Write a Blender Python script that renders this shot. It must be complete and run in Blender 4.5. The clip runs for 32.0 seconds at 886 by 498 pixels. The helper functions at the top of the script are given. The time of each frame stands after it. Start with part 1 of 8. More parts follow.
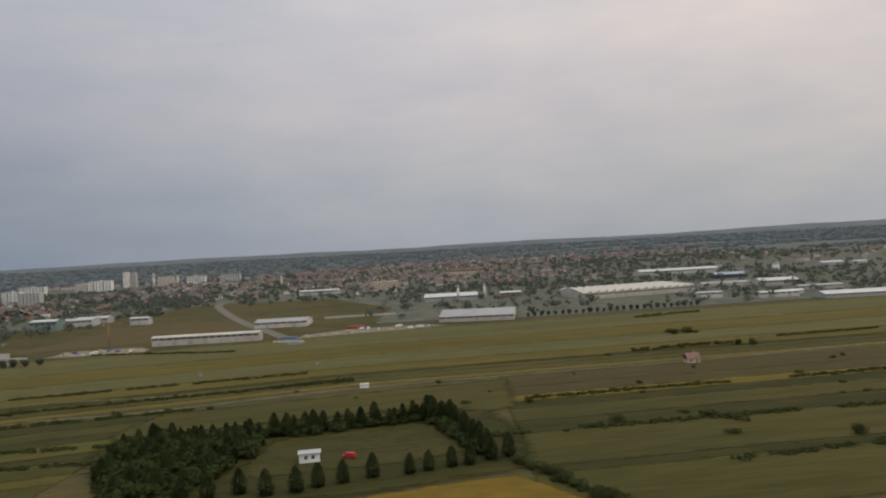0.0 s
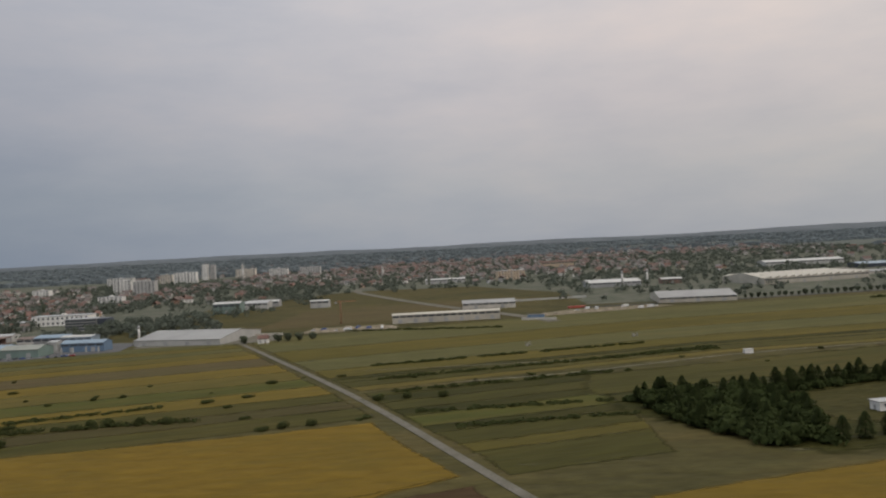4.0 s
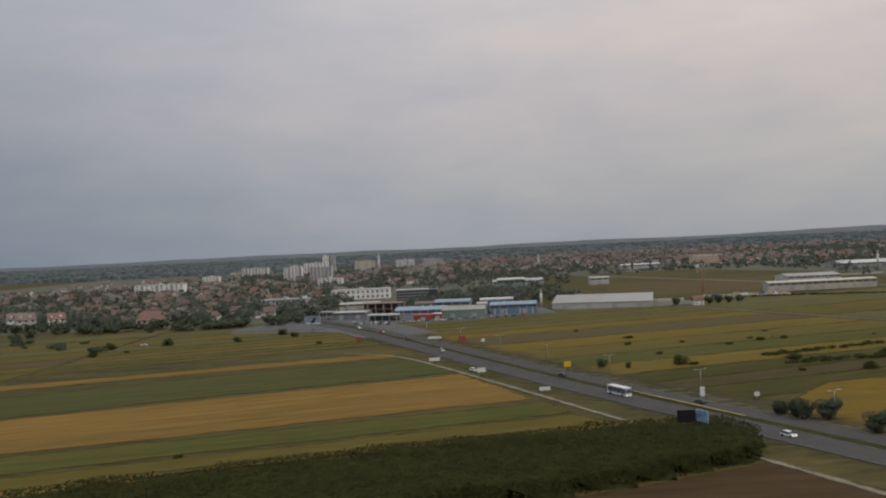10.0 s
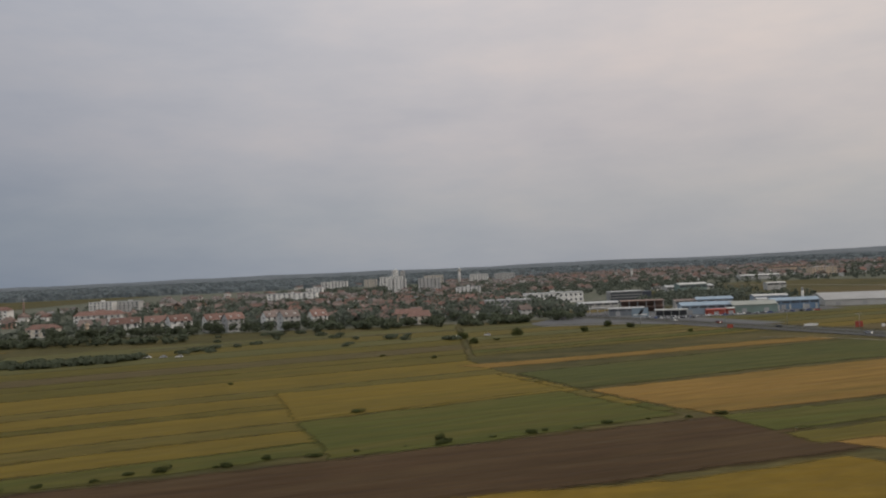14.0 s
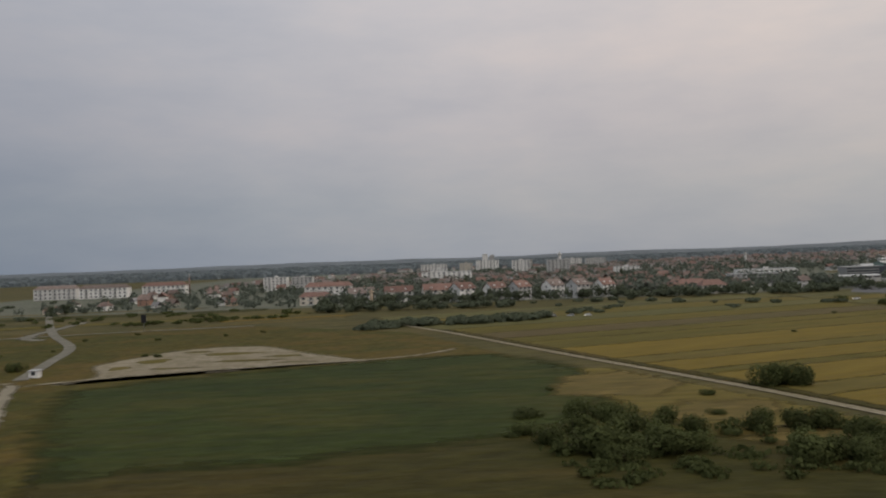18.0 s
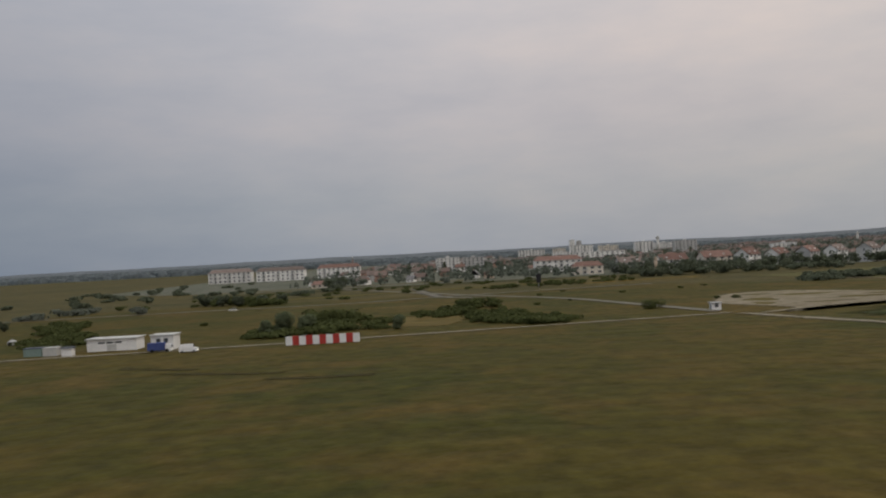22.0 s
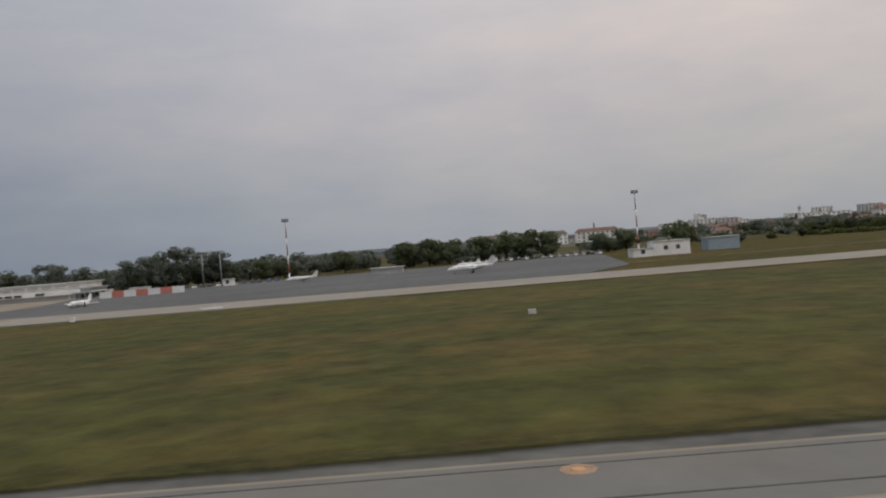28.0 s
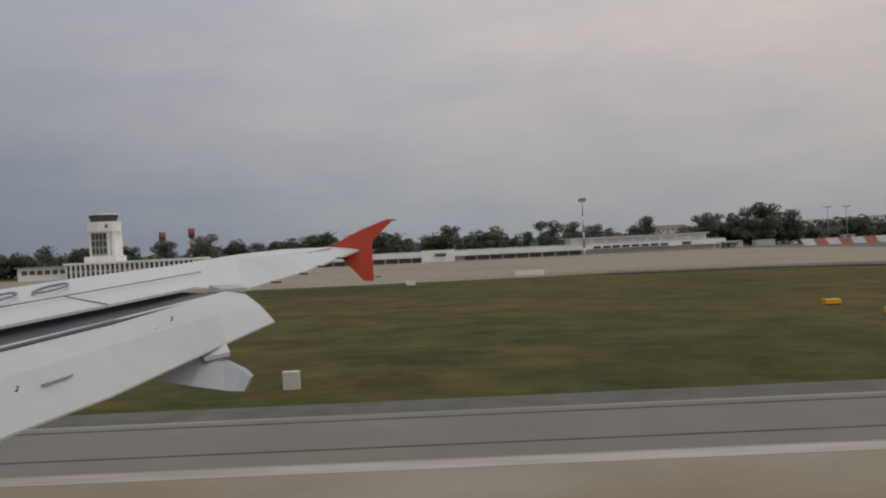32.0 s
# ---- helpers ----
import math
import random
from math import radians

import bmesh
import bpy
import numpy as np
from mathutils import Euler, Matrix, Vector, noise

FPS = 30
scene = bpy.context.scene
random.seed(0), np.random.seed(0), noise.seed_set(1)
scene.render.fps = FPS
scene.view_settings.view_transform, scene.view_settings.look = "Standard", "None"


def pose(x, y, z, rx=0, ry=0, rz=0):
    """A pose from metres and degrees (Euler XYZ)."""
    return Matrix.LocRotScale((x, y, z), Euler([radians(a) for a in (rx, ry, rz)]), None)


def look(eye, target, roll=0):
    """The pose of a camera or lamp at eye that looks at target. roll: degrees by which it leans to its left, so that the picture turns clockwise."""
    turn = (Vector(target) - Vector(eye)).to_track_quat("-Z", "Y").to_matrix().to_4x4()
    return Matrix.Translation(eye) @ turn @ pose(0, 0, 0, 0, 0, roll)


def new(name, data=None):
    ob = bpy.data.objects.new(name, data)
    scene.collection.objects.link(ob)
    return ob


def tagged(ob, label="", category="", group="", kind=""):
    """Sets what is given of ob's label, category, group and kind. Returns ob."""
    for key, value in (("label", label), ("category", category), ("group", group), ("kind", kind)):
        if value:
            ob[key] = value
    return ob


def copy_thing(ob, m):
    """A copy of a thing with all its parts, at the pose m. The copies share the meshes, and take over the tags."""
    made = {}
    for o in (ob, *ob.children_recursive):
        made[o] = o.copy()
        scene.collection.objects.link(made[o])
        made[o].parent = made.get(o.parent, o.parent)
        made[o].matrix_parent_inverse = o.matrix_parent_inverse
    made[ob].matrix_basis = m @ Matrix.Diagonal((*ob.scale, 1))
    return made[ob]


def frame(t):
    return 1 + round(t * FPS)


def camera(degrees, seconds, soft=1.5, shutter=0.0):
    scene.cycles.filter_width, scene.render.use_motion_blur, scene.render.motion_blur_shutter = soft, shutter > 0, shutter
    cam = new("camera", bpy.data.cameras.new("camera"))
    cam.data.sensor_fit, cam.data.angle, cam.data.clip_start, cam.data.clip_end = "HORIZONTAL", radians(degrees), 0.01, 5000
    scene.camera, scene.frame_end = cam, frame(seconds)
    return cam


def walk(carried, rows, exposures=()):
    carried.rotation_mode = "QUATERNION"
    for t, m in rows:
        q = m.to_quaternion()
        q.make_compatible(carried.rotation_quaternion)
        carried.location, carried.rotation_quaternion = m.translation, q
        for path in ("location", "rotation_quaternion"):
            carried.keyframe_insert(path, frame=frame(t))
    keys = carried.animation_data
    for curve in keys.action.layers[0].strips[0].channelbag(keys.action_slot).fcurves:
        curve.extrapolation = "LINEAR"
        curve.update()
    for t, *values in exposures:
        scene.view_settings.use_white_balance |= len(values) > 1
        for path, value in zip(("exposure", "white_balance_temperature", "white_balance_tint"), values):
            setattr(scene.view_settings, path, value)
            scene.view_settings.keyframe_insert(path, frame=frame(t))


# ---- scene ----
cam = camera(57.0, 32.0, soft=2.1)

# seconds, place, yaw, pitch and lean of the airliner's window on its approach and touchdown
ROWS = [
    (0.0, -0.08, 0.26, 49.65, 0.71, -0.53, -3.22),
    (0.5, -16.63, 0.18, 48.97, 0.66, -0.44, -3.12),
    (1.0, -33.17, 0.09, 48.29, 0.68, -0.71, -2.88),
    (1.5, -49.75, -0.00, 47.62, 0.79, -0.62, -2.89),
    (2.0, -66.49, -0.09, 46.96, 0.81, -0.59, -2.87),
    (2.5, -83.36, -0.17, 46.30, 0.79, -0.52, -2.97),
    (3.0, -100.26, -0.24, 45.59, 0.83, -0.48, -3.00),
    (3.5, -117.15, -0.32, 44.84, 0.82, -0.57, -2.97),
    (5.5, -186.51, -0.40, 41.62, 0.79, 0.43, -2.91),
    (6.0, -203.48, -0.40, 40.81, 0.73, 0.75, -3.01),
    (6.5, -220.94, -0.38, 39.96, 0.59, 1.08, -3.22),
    (7.0, -238.72, -0.35, 39.05, 0.31, 0.92, -3.13),
    (7.5, -256.35, -0.29, 38.10, 0.07, 0.41, -2.98),
    (8.0, -273.91, -0.19, 37.22, 0.16, 0.07, -2.70),
    (8.5, -291.37, -0.06, 36.38, 0.37, -0.05, -2.46),
    (9.0, -308.73, 0.09, 35.52, 0.57, -0.27, -2.48),
    (9.5, -326.11, 0.23, 34.61, 0.68, -0.27, -2.56),
    (10.0, -343.34, 0.35, 33.71, 0.79, -0.19, -2.75),
    (10.5, -360.69, 0.46, 32.85, 0.64, -0.11, -2.78),
    (11.0, -378.06, 0.52, 32.04, 0.53, 0.28, -2.80),
    (11.5, -395.61, 0.52, 31.24, 0.26, 0.31, -2.52),
    (12.0, -413.15, 0.48, 30.40, 0.20, 0.62, -2.28),
    (12.5, -430.83, 0.40, 29.55, 0.07, 0.96, -2.13),
    (13.0, -448.50, 0.32, 28.74, -0.02, 1.35, -2.25),
    (13.5, -466.24, 0.23, 27.98, -0.09, 1.42, -2.46),
    (15.5, -540.20, 0.07, 25.98, -0.13, 0.69, -2.85),
    (16.0, -557.78, 0.06, 25.26, -0.06, 0.56, -2.54),
    (16.5, -575.24, 0.05, 24.51, 0.05, 0.15, -2.20),
    (17.0, -592.71, 0.03, 23.71, 0.11, -0.24, -1.95),
    (17.5, -610.15, 0.03, 22.92, 0.23, -0.29, -1.93),
    (18.0, -627.60, 0.03, 22.14, 0.36, 0.69, -2.19),
    (18.5, -645.20, 0.04, 21.33, 0.33, 1.25, -2.39),
    (19.0, -663.10, 0.03, 20.48, 0.32, 1.52, -2.41),
    (19.5, -681.41, 0.02, 19.59, 0.42, 1.74, -2.24),
    (20.0, -699.83, 0.00, 18.67, 0.48, 1.48, -2.19),
    (20.5, -718.07, -0.03, 17.73, 0.50, 0.93, -2.40),
    (21.0, -736.30, -0.08, 16.77, 0.61, 0.72, -2.69),
    (21.5, -754.43, -0.12, 15.86, 0.58, 0.48, -2.97),
    (22.0, -772.64, -0.16, 14.97, 0.56, 0.36, -3.07),
    (22.5, -790.99, -0.18, 14.10, 0.71, 0.35, -2.82),
    (23.0, -809.36, -0.18, 13.22, 0.65, -0.02, -2.79),
    (23.5, -827.69, -0.17, 12.34, 0.68, -0.24, -2.70),
    (24.0, -846.04, -0.16, 11.45, 0.71, -0.70, -2.52),
    (24.5, -864.60, -0.16, 10.57, 0.73, -1.32, -2.70),
    (25.0, -883.32, -0.15, 9.68, 0.68, -1.23, -2.96),
    (25.5, -901.99, -0.15, 8.70, 0.66, -0.39, -3.32),
    (27.5, -975.70, -0.28, 5.39, 0.27, -0.16, -4.02),
    (28.0, -994.16, -0.30, 4.87, 0.38, -0.07, -4.64),
    (28.5, -1012.39, -0.31, 4.39, 0.44, 0.26, -4.70),
    (29.0, -1030.34, -0.31, 4.00, 0.52, 0.67, -4.78),
    (29.5, -1048.04, -0.29, 3.72, 0.56, 0.92, -4.72),
    (30.0, -1065.57, -0.25, 3.66, 0.76, 1.17, -4.59),
    (30.5, -1083.11, -0.17, 3.68, 0.87, 1.13, -4.40),
    (31.0, -1100.66, -0.06, 3.68, 0.43, 1.36, -2.59),
    (31.5, -1118.24, 0.05, 3.66, 0.68, 1.20, -2.60),
    (32.0, -1135.78, 0.16, 3.62, 1.08, -0.21, -2.77),
]


def seat(x, y, z, yaw, pitch, roll):
    ya, pa = radians(yaw), radians(pitch)
    ahead = Vector((-math.sin(ya) * math.cos(pa), math.cos(ya) * math.cos(pa), math.sin(pa)))
    return look(Vector((x, y, z)), Vector((x, y, z)) + ahead, roll)


walk(cam, [(r[0], seat(*r[1:])) for r in ROWS], [(0.0, 0.22), (6.0, 0.1), (13.0, 0.05), (25.0, 0.03), (27.5, 0.05), (30.1, 0.08), (30.9, -0.07), (32.0, -0.08)])

# ---- world and sun: an overcast afternoon ----
SKY_LOW, SKY_LOWMID, SKY_MID, SKY_HIGH, SKY_TOP = (0.31, 0.33, 0.36), (0.375, 0.385, 0.40), (0.474, 0.457, 0.467), (0.563, 0.542, 0.550), (1.22, 1.21, 1.20)
world = bpy.data.worlds.new("overcast_sky")
scene.world = world
world.use_nodes = True
wn, wl = world.node_tree.nodes, world.node_tree.links
wn.clear()


def wnode(kind, **values):
    n = wn.new(kind)
    for key, value in values.items():
        n.inputs[key].default_value = value
    return n


def wmath(op, a, b):
    n = wn.new("ShaderNodeMath")
    n.operation = op
    for slot, v in zip((0, 1), (a, b)):
        if isinstance(v, (int, float)):
            n.inputs[slot].default_value = v
        else:
            wl.new(v, n.inputs[slot])
    return n.outputs[0]


def wramp(fac, stops):
    n = wn.new("ShaderNodeValToRGB")
    while len(n.color_ramp.elements) < len(stops):
        n.color_ramp.elements.new(0.5)
    for el, (at, col) in zip(n.color_ramp.elements, stops):
        el.position, el.color = at, (*col, 1)
    wl.new(fac, n.inputs[0])
    return n.outputs[0]


wcoord = wn.new("ShaderNodeTexCoord")
wsplit = wn.new("ShaderNodeSeparateXYZ")
wl.new(wcoord.outputs["Generated"], wsplit.inputs[0])
wup = wsplit.outputs["Z"]
# cloud deck seen from below: stretched along the horizon
wmap = wn.new("ShaderNodeMapping")
wmap.inputs["Scale"].default_value = (1.6, 1.6, 5.5)
wmap.inputs["Location"].default_value = (3.1, 0.4, 1.7)
wl.new(wcoord.outputs["Generated"], wmap.inputs[0])
wcloud = wnode("ShaderNodeTexNoise", Scale=2.1, Detail=7.0, Roughness=0.58)
wl.new(wmap.outputs[0], wcloud.inputs["Vector"])
wbase = wramp(wup, [(0.0, SKY_LOW), (0.07, SKY_LOWMID), (0.16, SKY_MID), (0.32, SKY_HIGH), (0.42, (0.62, 0.605, 0.605)), (0.95, SKY_TOP)])
weast = wramp(wmath("ADD", wmath("MULTIPLY", wsplit.outputs["X"], 0.9), 0.5), [(0.0, (0.60, 0.67, 0.76)), (0.3, (0.86, 0.89, 0.93)), (0.5, (0.98, 0.98, 0.99)), (0.7, (1.05, 1.02, 1.0)), (1.0, (1.14, 1.09, 1.03))])
wshade = wramp(wcloud.outputs["Fac"], [(0.30, (0.89, 0.91, 0.945)), (0.5, (1.0, 0.995, 1.0)), (0.70, (1.12, 1.07, 1.035))])


def wtimes(a, b):
    n = wn.new("ShaderNodeMix")
    n.data_type, n.blend_type = "RGBA", "MULTIPLY"
    n.inputs[0].default_value = 1.0
    wl.new(a, n.inputs[6]), wl.new(b, n.inputs[7])
    return n.outputs[2]


wback = wnode("ShaderNodeBackground", Strength=1.0)
wl.new(wtimes(wtimes(wbase, weast), wshade), wback.inputs["Color"])
wout = wn.new("ShaderNodeOutputWorld")
wl.new(wback.outputs[0], wout.inputs[0])

sun_data = bpy.data.lights.new("sun", "SUN")
sun_data.energy, sun_data.angle, sun_data.color = 0.5, radians(30), (1.0, 0.96, 0.9)
sun = new("sun", sun_data)
sun.matrix_world = look((0, 0, 900), (-420, 260, 0))

# ---- materials ----
MATS = {}


def mat(name, col, rough=0.85, var=0.25, size=3.0, fine=0.25, metal=0.0, bump=0.0, stretch=(1, 1, 1), hue=None, rand=0.0, local=True, emit=0.0, ragged=False, third=None, island=None, tufts=0.28):
    """A surface with blotches of `size` metres, a finer grain, and a second colour hue for the blotches."""
    if name in MATS:
        return MATS[name]
    m = MATS[name] = bpy.data.materials.new(name)
    m.use_nodes = True
    nt = m.node_tree
    n, l = nt.nodes, nt.links
    b = n["Principled BSDF"]
    b.inputs["Roughness"].default_value, b.inputs["Metallic"].default_value = rough, metal
    b.inputs["Specular IOR Level"].default_value = 0.06 if rough >= 0.8 else 0.35
    tc = n.new("ShaderNodeTexCoord")
    mp = n.new("ShaderNodeMapping")
    mp.inputs["Scale"].default_value = stretch
    l.new(tc.outputs["Object"], mp.inputs[0])
    big = n.new("ShaderNodeTexNoise")
    big.inputs["Scale"].default_value, big.inputs["Detail"].default_value = 1.0 / size, 4.0
    l.new(mp.outputs[0], big.inputs["Vector"])
    small = n.new("ShaderNodeTexNoise")
    small.inputs["Scale"].default_value, small.inputs["Detail"].default_value = 9.0 / size, 3.0
    l.new(mp.outputs[0], small.inputs["Vector"])
    second = hue or tuple(c * (1 - var) for c in col)
    ramp = n.new("ShaderNodeValToRGB")
    ramp.color_ramp.elements[0].position, ramp.color_ramp.elements[1].position = 0.32, 0.66
    ramp.color_ramp.elements[0].color, ramp.color_ramp.elements[1].color = (*second, 1), (*col, 1)
    l.new(big.outputs["Fac"], ramp.inputs[0])
    grain = n.new("ShaderNodeMapRange")
    grain.inputs[1].default_value, grain.inputs[2].default_value = 0.25, 0.75
    grain.inputs[3].default_value, grain.inputs[4].default_value = 1 - fine, 1 + fine
    l.new(small.outputs["Fac"], grain.inputs[0])
    mul = n.new("ShaderNodeMix")
    mul.data_type, mul.blend_type = "RGBA", "MULTIPLY"
    mul.inputs[0].default_value = 1.0
    l.new(ramp.outputs[0], mul.inputs[6]), l.new(grain.outputs[0], mul.inputs[7])
    out = mul.outputs[2]
    if rand:
        info = n.new("ShaderNodeObjectInfo")
        rr = n.new("ShaderNodeMapRange")
        rr.inputs[3].default_value, rr.inputs[4].default_value = 1 - rand, 1 + rand
        l.new(info.outputs["Random"], rr.inputs[0])
        mul2 = n.new("ShaderNodeMix")
        mul2.data_type, mul2.blend_type = "RGBA", "MULTIPLY"
        mul2.inputs[0].default_value = 1.0
        l.new(out, mul2.inputs[6]), l.new(rr.outputs[0], mul2.inputs[7])
        out = mul2.outputs[2]
    if island:
        geo = n.new("ShaderNodeNewGeometry")
        tint = n.new("ShaderNodeMix")
        tint.data_type = "RGBA"
        tint.inputs[7].default_value = (*island, 1)
        l.new(geo.outputs["Random Per Island"], tint.inputs[0]), l.new(out, tint.inputs[6])
        out = tint.outputs[2]
    if third:
        # a third colour in middle-sized patches
        mid = n.new("ShaderNodeTexNoise")
        mid.inputs["Scale"].default_value, mid.inputs["Detail"].default_value = 3.1 / size, 6.0
        mid.inputs["Roughness"].default_value = 0.6
        shift = n.new("ShaderNodeMapping")
        shift.inputs["Location"].default_value = (37.0, 11.0, 5.0)
        l.new(mp.outputs[0], shift.inputs[0]), l.new(shift.outputs[0], mid.inputs["Vector"])
        much = n.new("ShaderNodeMapRange")
        much.inputs[1].default_value, much.inputs[2].default_value = 0.46, 0.66
        much.inputs[3].default_value, much.inputs[4].default_value = 0.0, 0.85
        l.new(mid.outputs["Fac"], much.inputs[0])
        mix3 = n.new("ShaderNodeMix")
        mix3.data_type = "RGBA"
        mix3.inputs[7].default_value = (*third, 1)
        l.new(much.outputs[0], mix3.inputs[0]), l.new(out, mix3.inputs[6])
        out = mix3.outputs[2]
        tuft = n.new("ShaderNodeTexNoise")
        tuft.inputs["Scale"].default_value, tuft.inputs["Detail"].default_value = 0.55, 6.0
        tuft.inputs["Roughness"].default_value = 0.7
        l.new(mp.outputs[0], tuft.inputs["Vector"])
        tone = n.new("ShaderNodeMapRange")
        tone.inputs[1].default_value, tone.inputs[2].default_value = 0.3, 0.7
        tone.inputs[3].default_value, tone.inputs[4].default_value = 1 - tufts, 1 + tufts
        l.new(tuft.outputs["Fac"], tone.inputs[0])
        mul3 = n.new("ShaderNodeMix")
        mul3.data_type, mul3.blend_type = "RGBA", "MULTIPLY"
        mul3.inputs[0].default_value = 1.0
        l.new(out, mul3.inputs[6]), l.new(tone.outputs[0], mul3.inputs[7])
        out = mul3.outputs[2]
    l.new(out, b.inputs["Base Color"])
    if ragged:
        # the crop thins out towards its border
        rim = n.new("ShaderNodeAttribute")
        rim.attribute_name = "border"
        gap = n.new("ShaderNodeTexNoise")
        gap.inputs["Scale"].default_value, gap.inputs["Detail"].default_value = 0.45, 4.0
        slow = n.new("ShaderNodeMapping")
        slow.inputs["Scale"].default_value = (0.3, 1, 1)
        l.new(tc.outputs["Object"], slow.inputs[0]), l.new(slow.outputs[0], gap.inputs["Vector"])
        mad = n.new("ShaderNodeMath")
        mad.operation = "MULTIPLY_ADD"
        mad.inputs[1].default_value = 1.4
        l.new(gap.outputs["Fac"], mad.inputs[0]), l.new(rim.outputs["Fac"], mad.inputs[2])
        al = n.new("ShaderNodeMapRange")
        al.inputs[1].default_value, al.inputs[2].default_value = 1.02, 1.62
        al.inputs[3].default_value, al.inputs[4].default_value = 1.0, 0.0
        l.new(mad.outputs[0], al.inputs[0]), l.new(al.outputs[0], b.inputs["Alpha"])
    if bump:
        bp = n.new("ShaderNodeBump")
        bp.inputs["Strength"].default_value, bp.inputs["Distance"].default_value = bump, size * 0.1
        l.new(small.outputs["Fac"], bp.inputs["Height"]), l.new(bp.outputs[0], b.inputs["Normal"])
    if emit:
        b.inputs["Emission Color"].default_value, b.inputs["Emission Strength"].default_value = (*col, 1), emit
    return m


def foliage(name, col, dark, size=1.5):
    """Leaves that let some light through."""
    m = mat(name, col, 0.9, size=size, fine=0.35, hue=dark, rand=0.2)
    n, l = m.node_tree.nodes, m.node_tree.links
    b = n["Principled BSDF"]
    thin = n.new("ShaderNodeBsdfTranslucent")
    l.new(b.inputs["Base Color"].links[0].from_socket, thin.inputs["Color"])
    both = n.new("ShaderNodeMixShader")
    both.inputs[0].default_value = 0.42
    l.new(b.outputs[0], both.inputs[1]), l.new(thin.outputs[0], both.inputs[2])
    l.new(both.outputs[0], n["Material Output"].inputs["Surface"])
    return m


ROWS_ALONG = (0.13, 1.0, 1.0)
MEADOW = mat("meadow", (0.066, 0.057, 0.021), size=60, fine=0.3, hue=(0.047, 0.044, 0.017), bump=0.3, stretch=(0.45, 1, 1), third=(0.085, 0.068, 0.026))
GRASS_AIR = mat("airfield_grass", (0.059, 0.047, 0.010), size=30, fine=0.2, hue=(0.037, 0.039, 0.008), bump=0.3, stretch=(0.75, 0.75, 1), third=(0.078, 0.054, 0.014), tufts=0.36)
GRASS_ISLAND = mat("island_grass", (0.065, 0.061, 0.018), size=22, fine=0.2, hue=(0.040, 0.045, 0.014), bump=0.3, stretch=(0.8, 0.7, 1), third=(0.087, 0.064, 0.022), tufts=0.4)
GRASS_BROWN = mat("brown_grass", (0.040, 0.033, 0.009), size=26, fine=0.25, hue=(0.029, 0.029, 0.007), bump=0.3, stretch=(0.5, 1, 1), third=(0.052, 0.039, 0.011), ragged=True)
GRASS_DARK = mat("dark_grass", (0.028, 0.036, 0.008), size=34, fine=0.25, hue=(0.021, 0.029, 0.007), bump=0.3, stretch=(0.5, 1, 1), third=(0.042, 0.042, 0.010), ragged=True)


def crop(name, col, hue, size, third, stretch=ROWS_ALONG, tufts=0.24):
    return mat(name, col, size=size, fine=0.16, hue=hue, bump=0.3, stretch=stretch, third=third, ragged=True, tufts=tufts)


CROPS = {
    "yellow": crop("ripe_crop", (0.143, 0.092, 0.014), (0.118, 0.078, 0.013), 26, (0.112, 0.078, 0.014), (0.35, 0.8, 1), 0.14),
    "gold": crop("fading_crop", (0.132, 0.093, 0.017), (0.108, 0.079, 0.016), 24, (0.098, 0.076, 0.017)),
    "orange": crop("stubble", (0.180, 0.108, 0.029), (0.144, 0.088, 0.023), 22, (0.125, 0.083, 0.022)),
    "olive": crop("olive_crop", (0.088, 0.072, 0.016), (0.068, 0.058, 0.014), 24, (0.102, 0.078, 0.018)),
    "green": crop("green_crop", (0.058, 0.062, 0.019), (0.046, 0.050, 0.015), 22, (0.070, 0.065, 0.019)),
    "dark": crop("dark_crop", (0.035, 0.035, 0.009), (0.026, 0.027, 0.007), 20, (0.045, 0.041, 0.011)),
    "brown": crop("ploughed_soil", (0.056, 0.034, 0.017), (0.043, 0.027, 0.013), 18, (0.063, 0.041, 0.020)),
    "fallow": crop("fallow_land", (0.088, 0.066, 0.030), (0.070, 0.055, 0.025), 24, (0.074, 0.064, 0.026)),
    "straw": crop("dry_grass", (0.118, 0.087, 0.029), (0.084, 0.064, 0.020), 16, (0.071, 0.059, 0.018), (0.3, 1, 1)),
    "tan": crop("mown_meadow", (0.105, 0.081, 0.021), (0.085, 0.068, 0.018), 24, (0.082, 0.070, 0.018)),
    "bright": crop("lush_crop", (0.066, 0.068, 0.016), (0.050, 0.054, 0.013), 20, (0.080, 0.069, 0.018)),
    "moss": crop("mossy_crop", (0.057, 0.052, 0.014), (0.043, 0.041, 0.011), 24, (0.068, 0.057, 0.016)),
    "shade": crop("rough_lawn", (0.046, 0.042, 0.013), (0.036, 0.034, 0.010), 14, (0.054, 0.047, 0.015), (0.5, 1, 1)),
    "umber": crop("weedy_soil", (0.064, 0.051, 0.020), (0.050, 0.042, 0.017), 24, (0.056, 0.049, 0.016)),
    "meadow": crop("damp_meadow", (0.087, 0.081, 0.030), (0.070, 0.067, 0.025), 30, (0.103, 0.089, 0.033)),
}
ASPHALT = mat("asphalt", (0.074, 0.073, 0.070), size=7, fine=0.2, hue=(0.057, 0.057, 0.055))
OLD_ASPHALT = mat("old_asphalt", (0.122, 0.118, 0.108), size=7, fine=0.2, hue=(0.087, 0.084, 0.080))
APRON = mat("apron_asphalt", (0.115, 0.115, 0.115), size=20, fine=0.15, hue=(0.091, 0.091, 0.092))
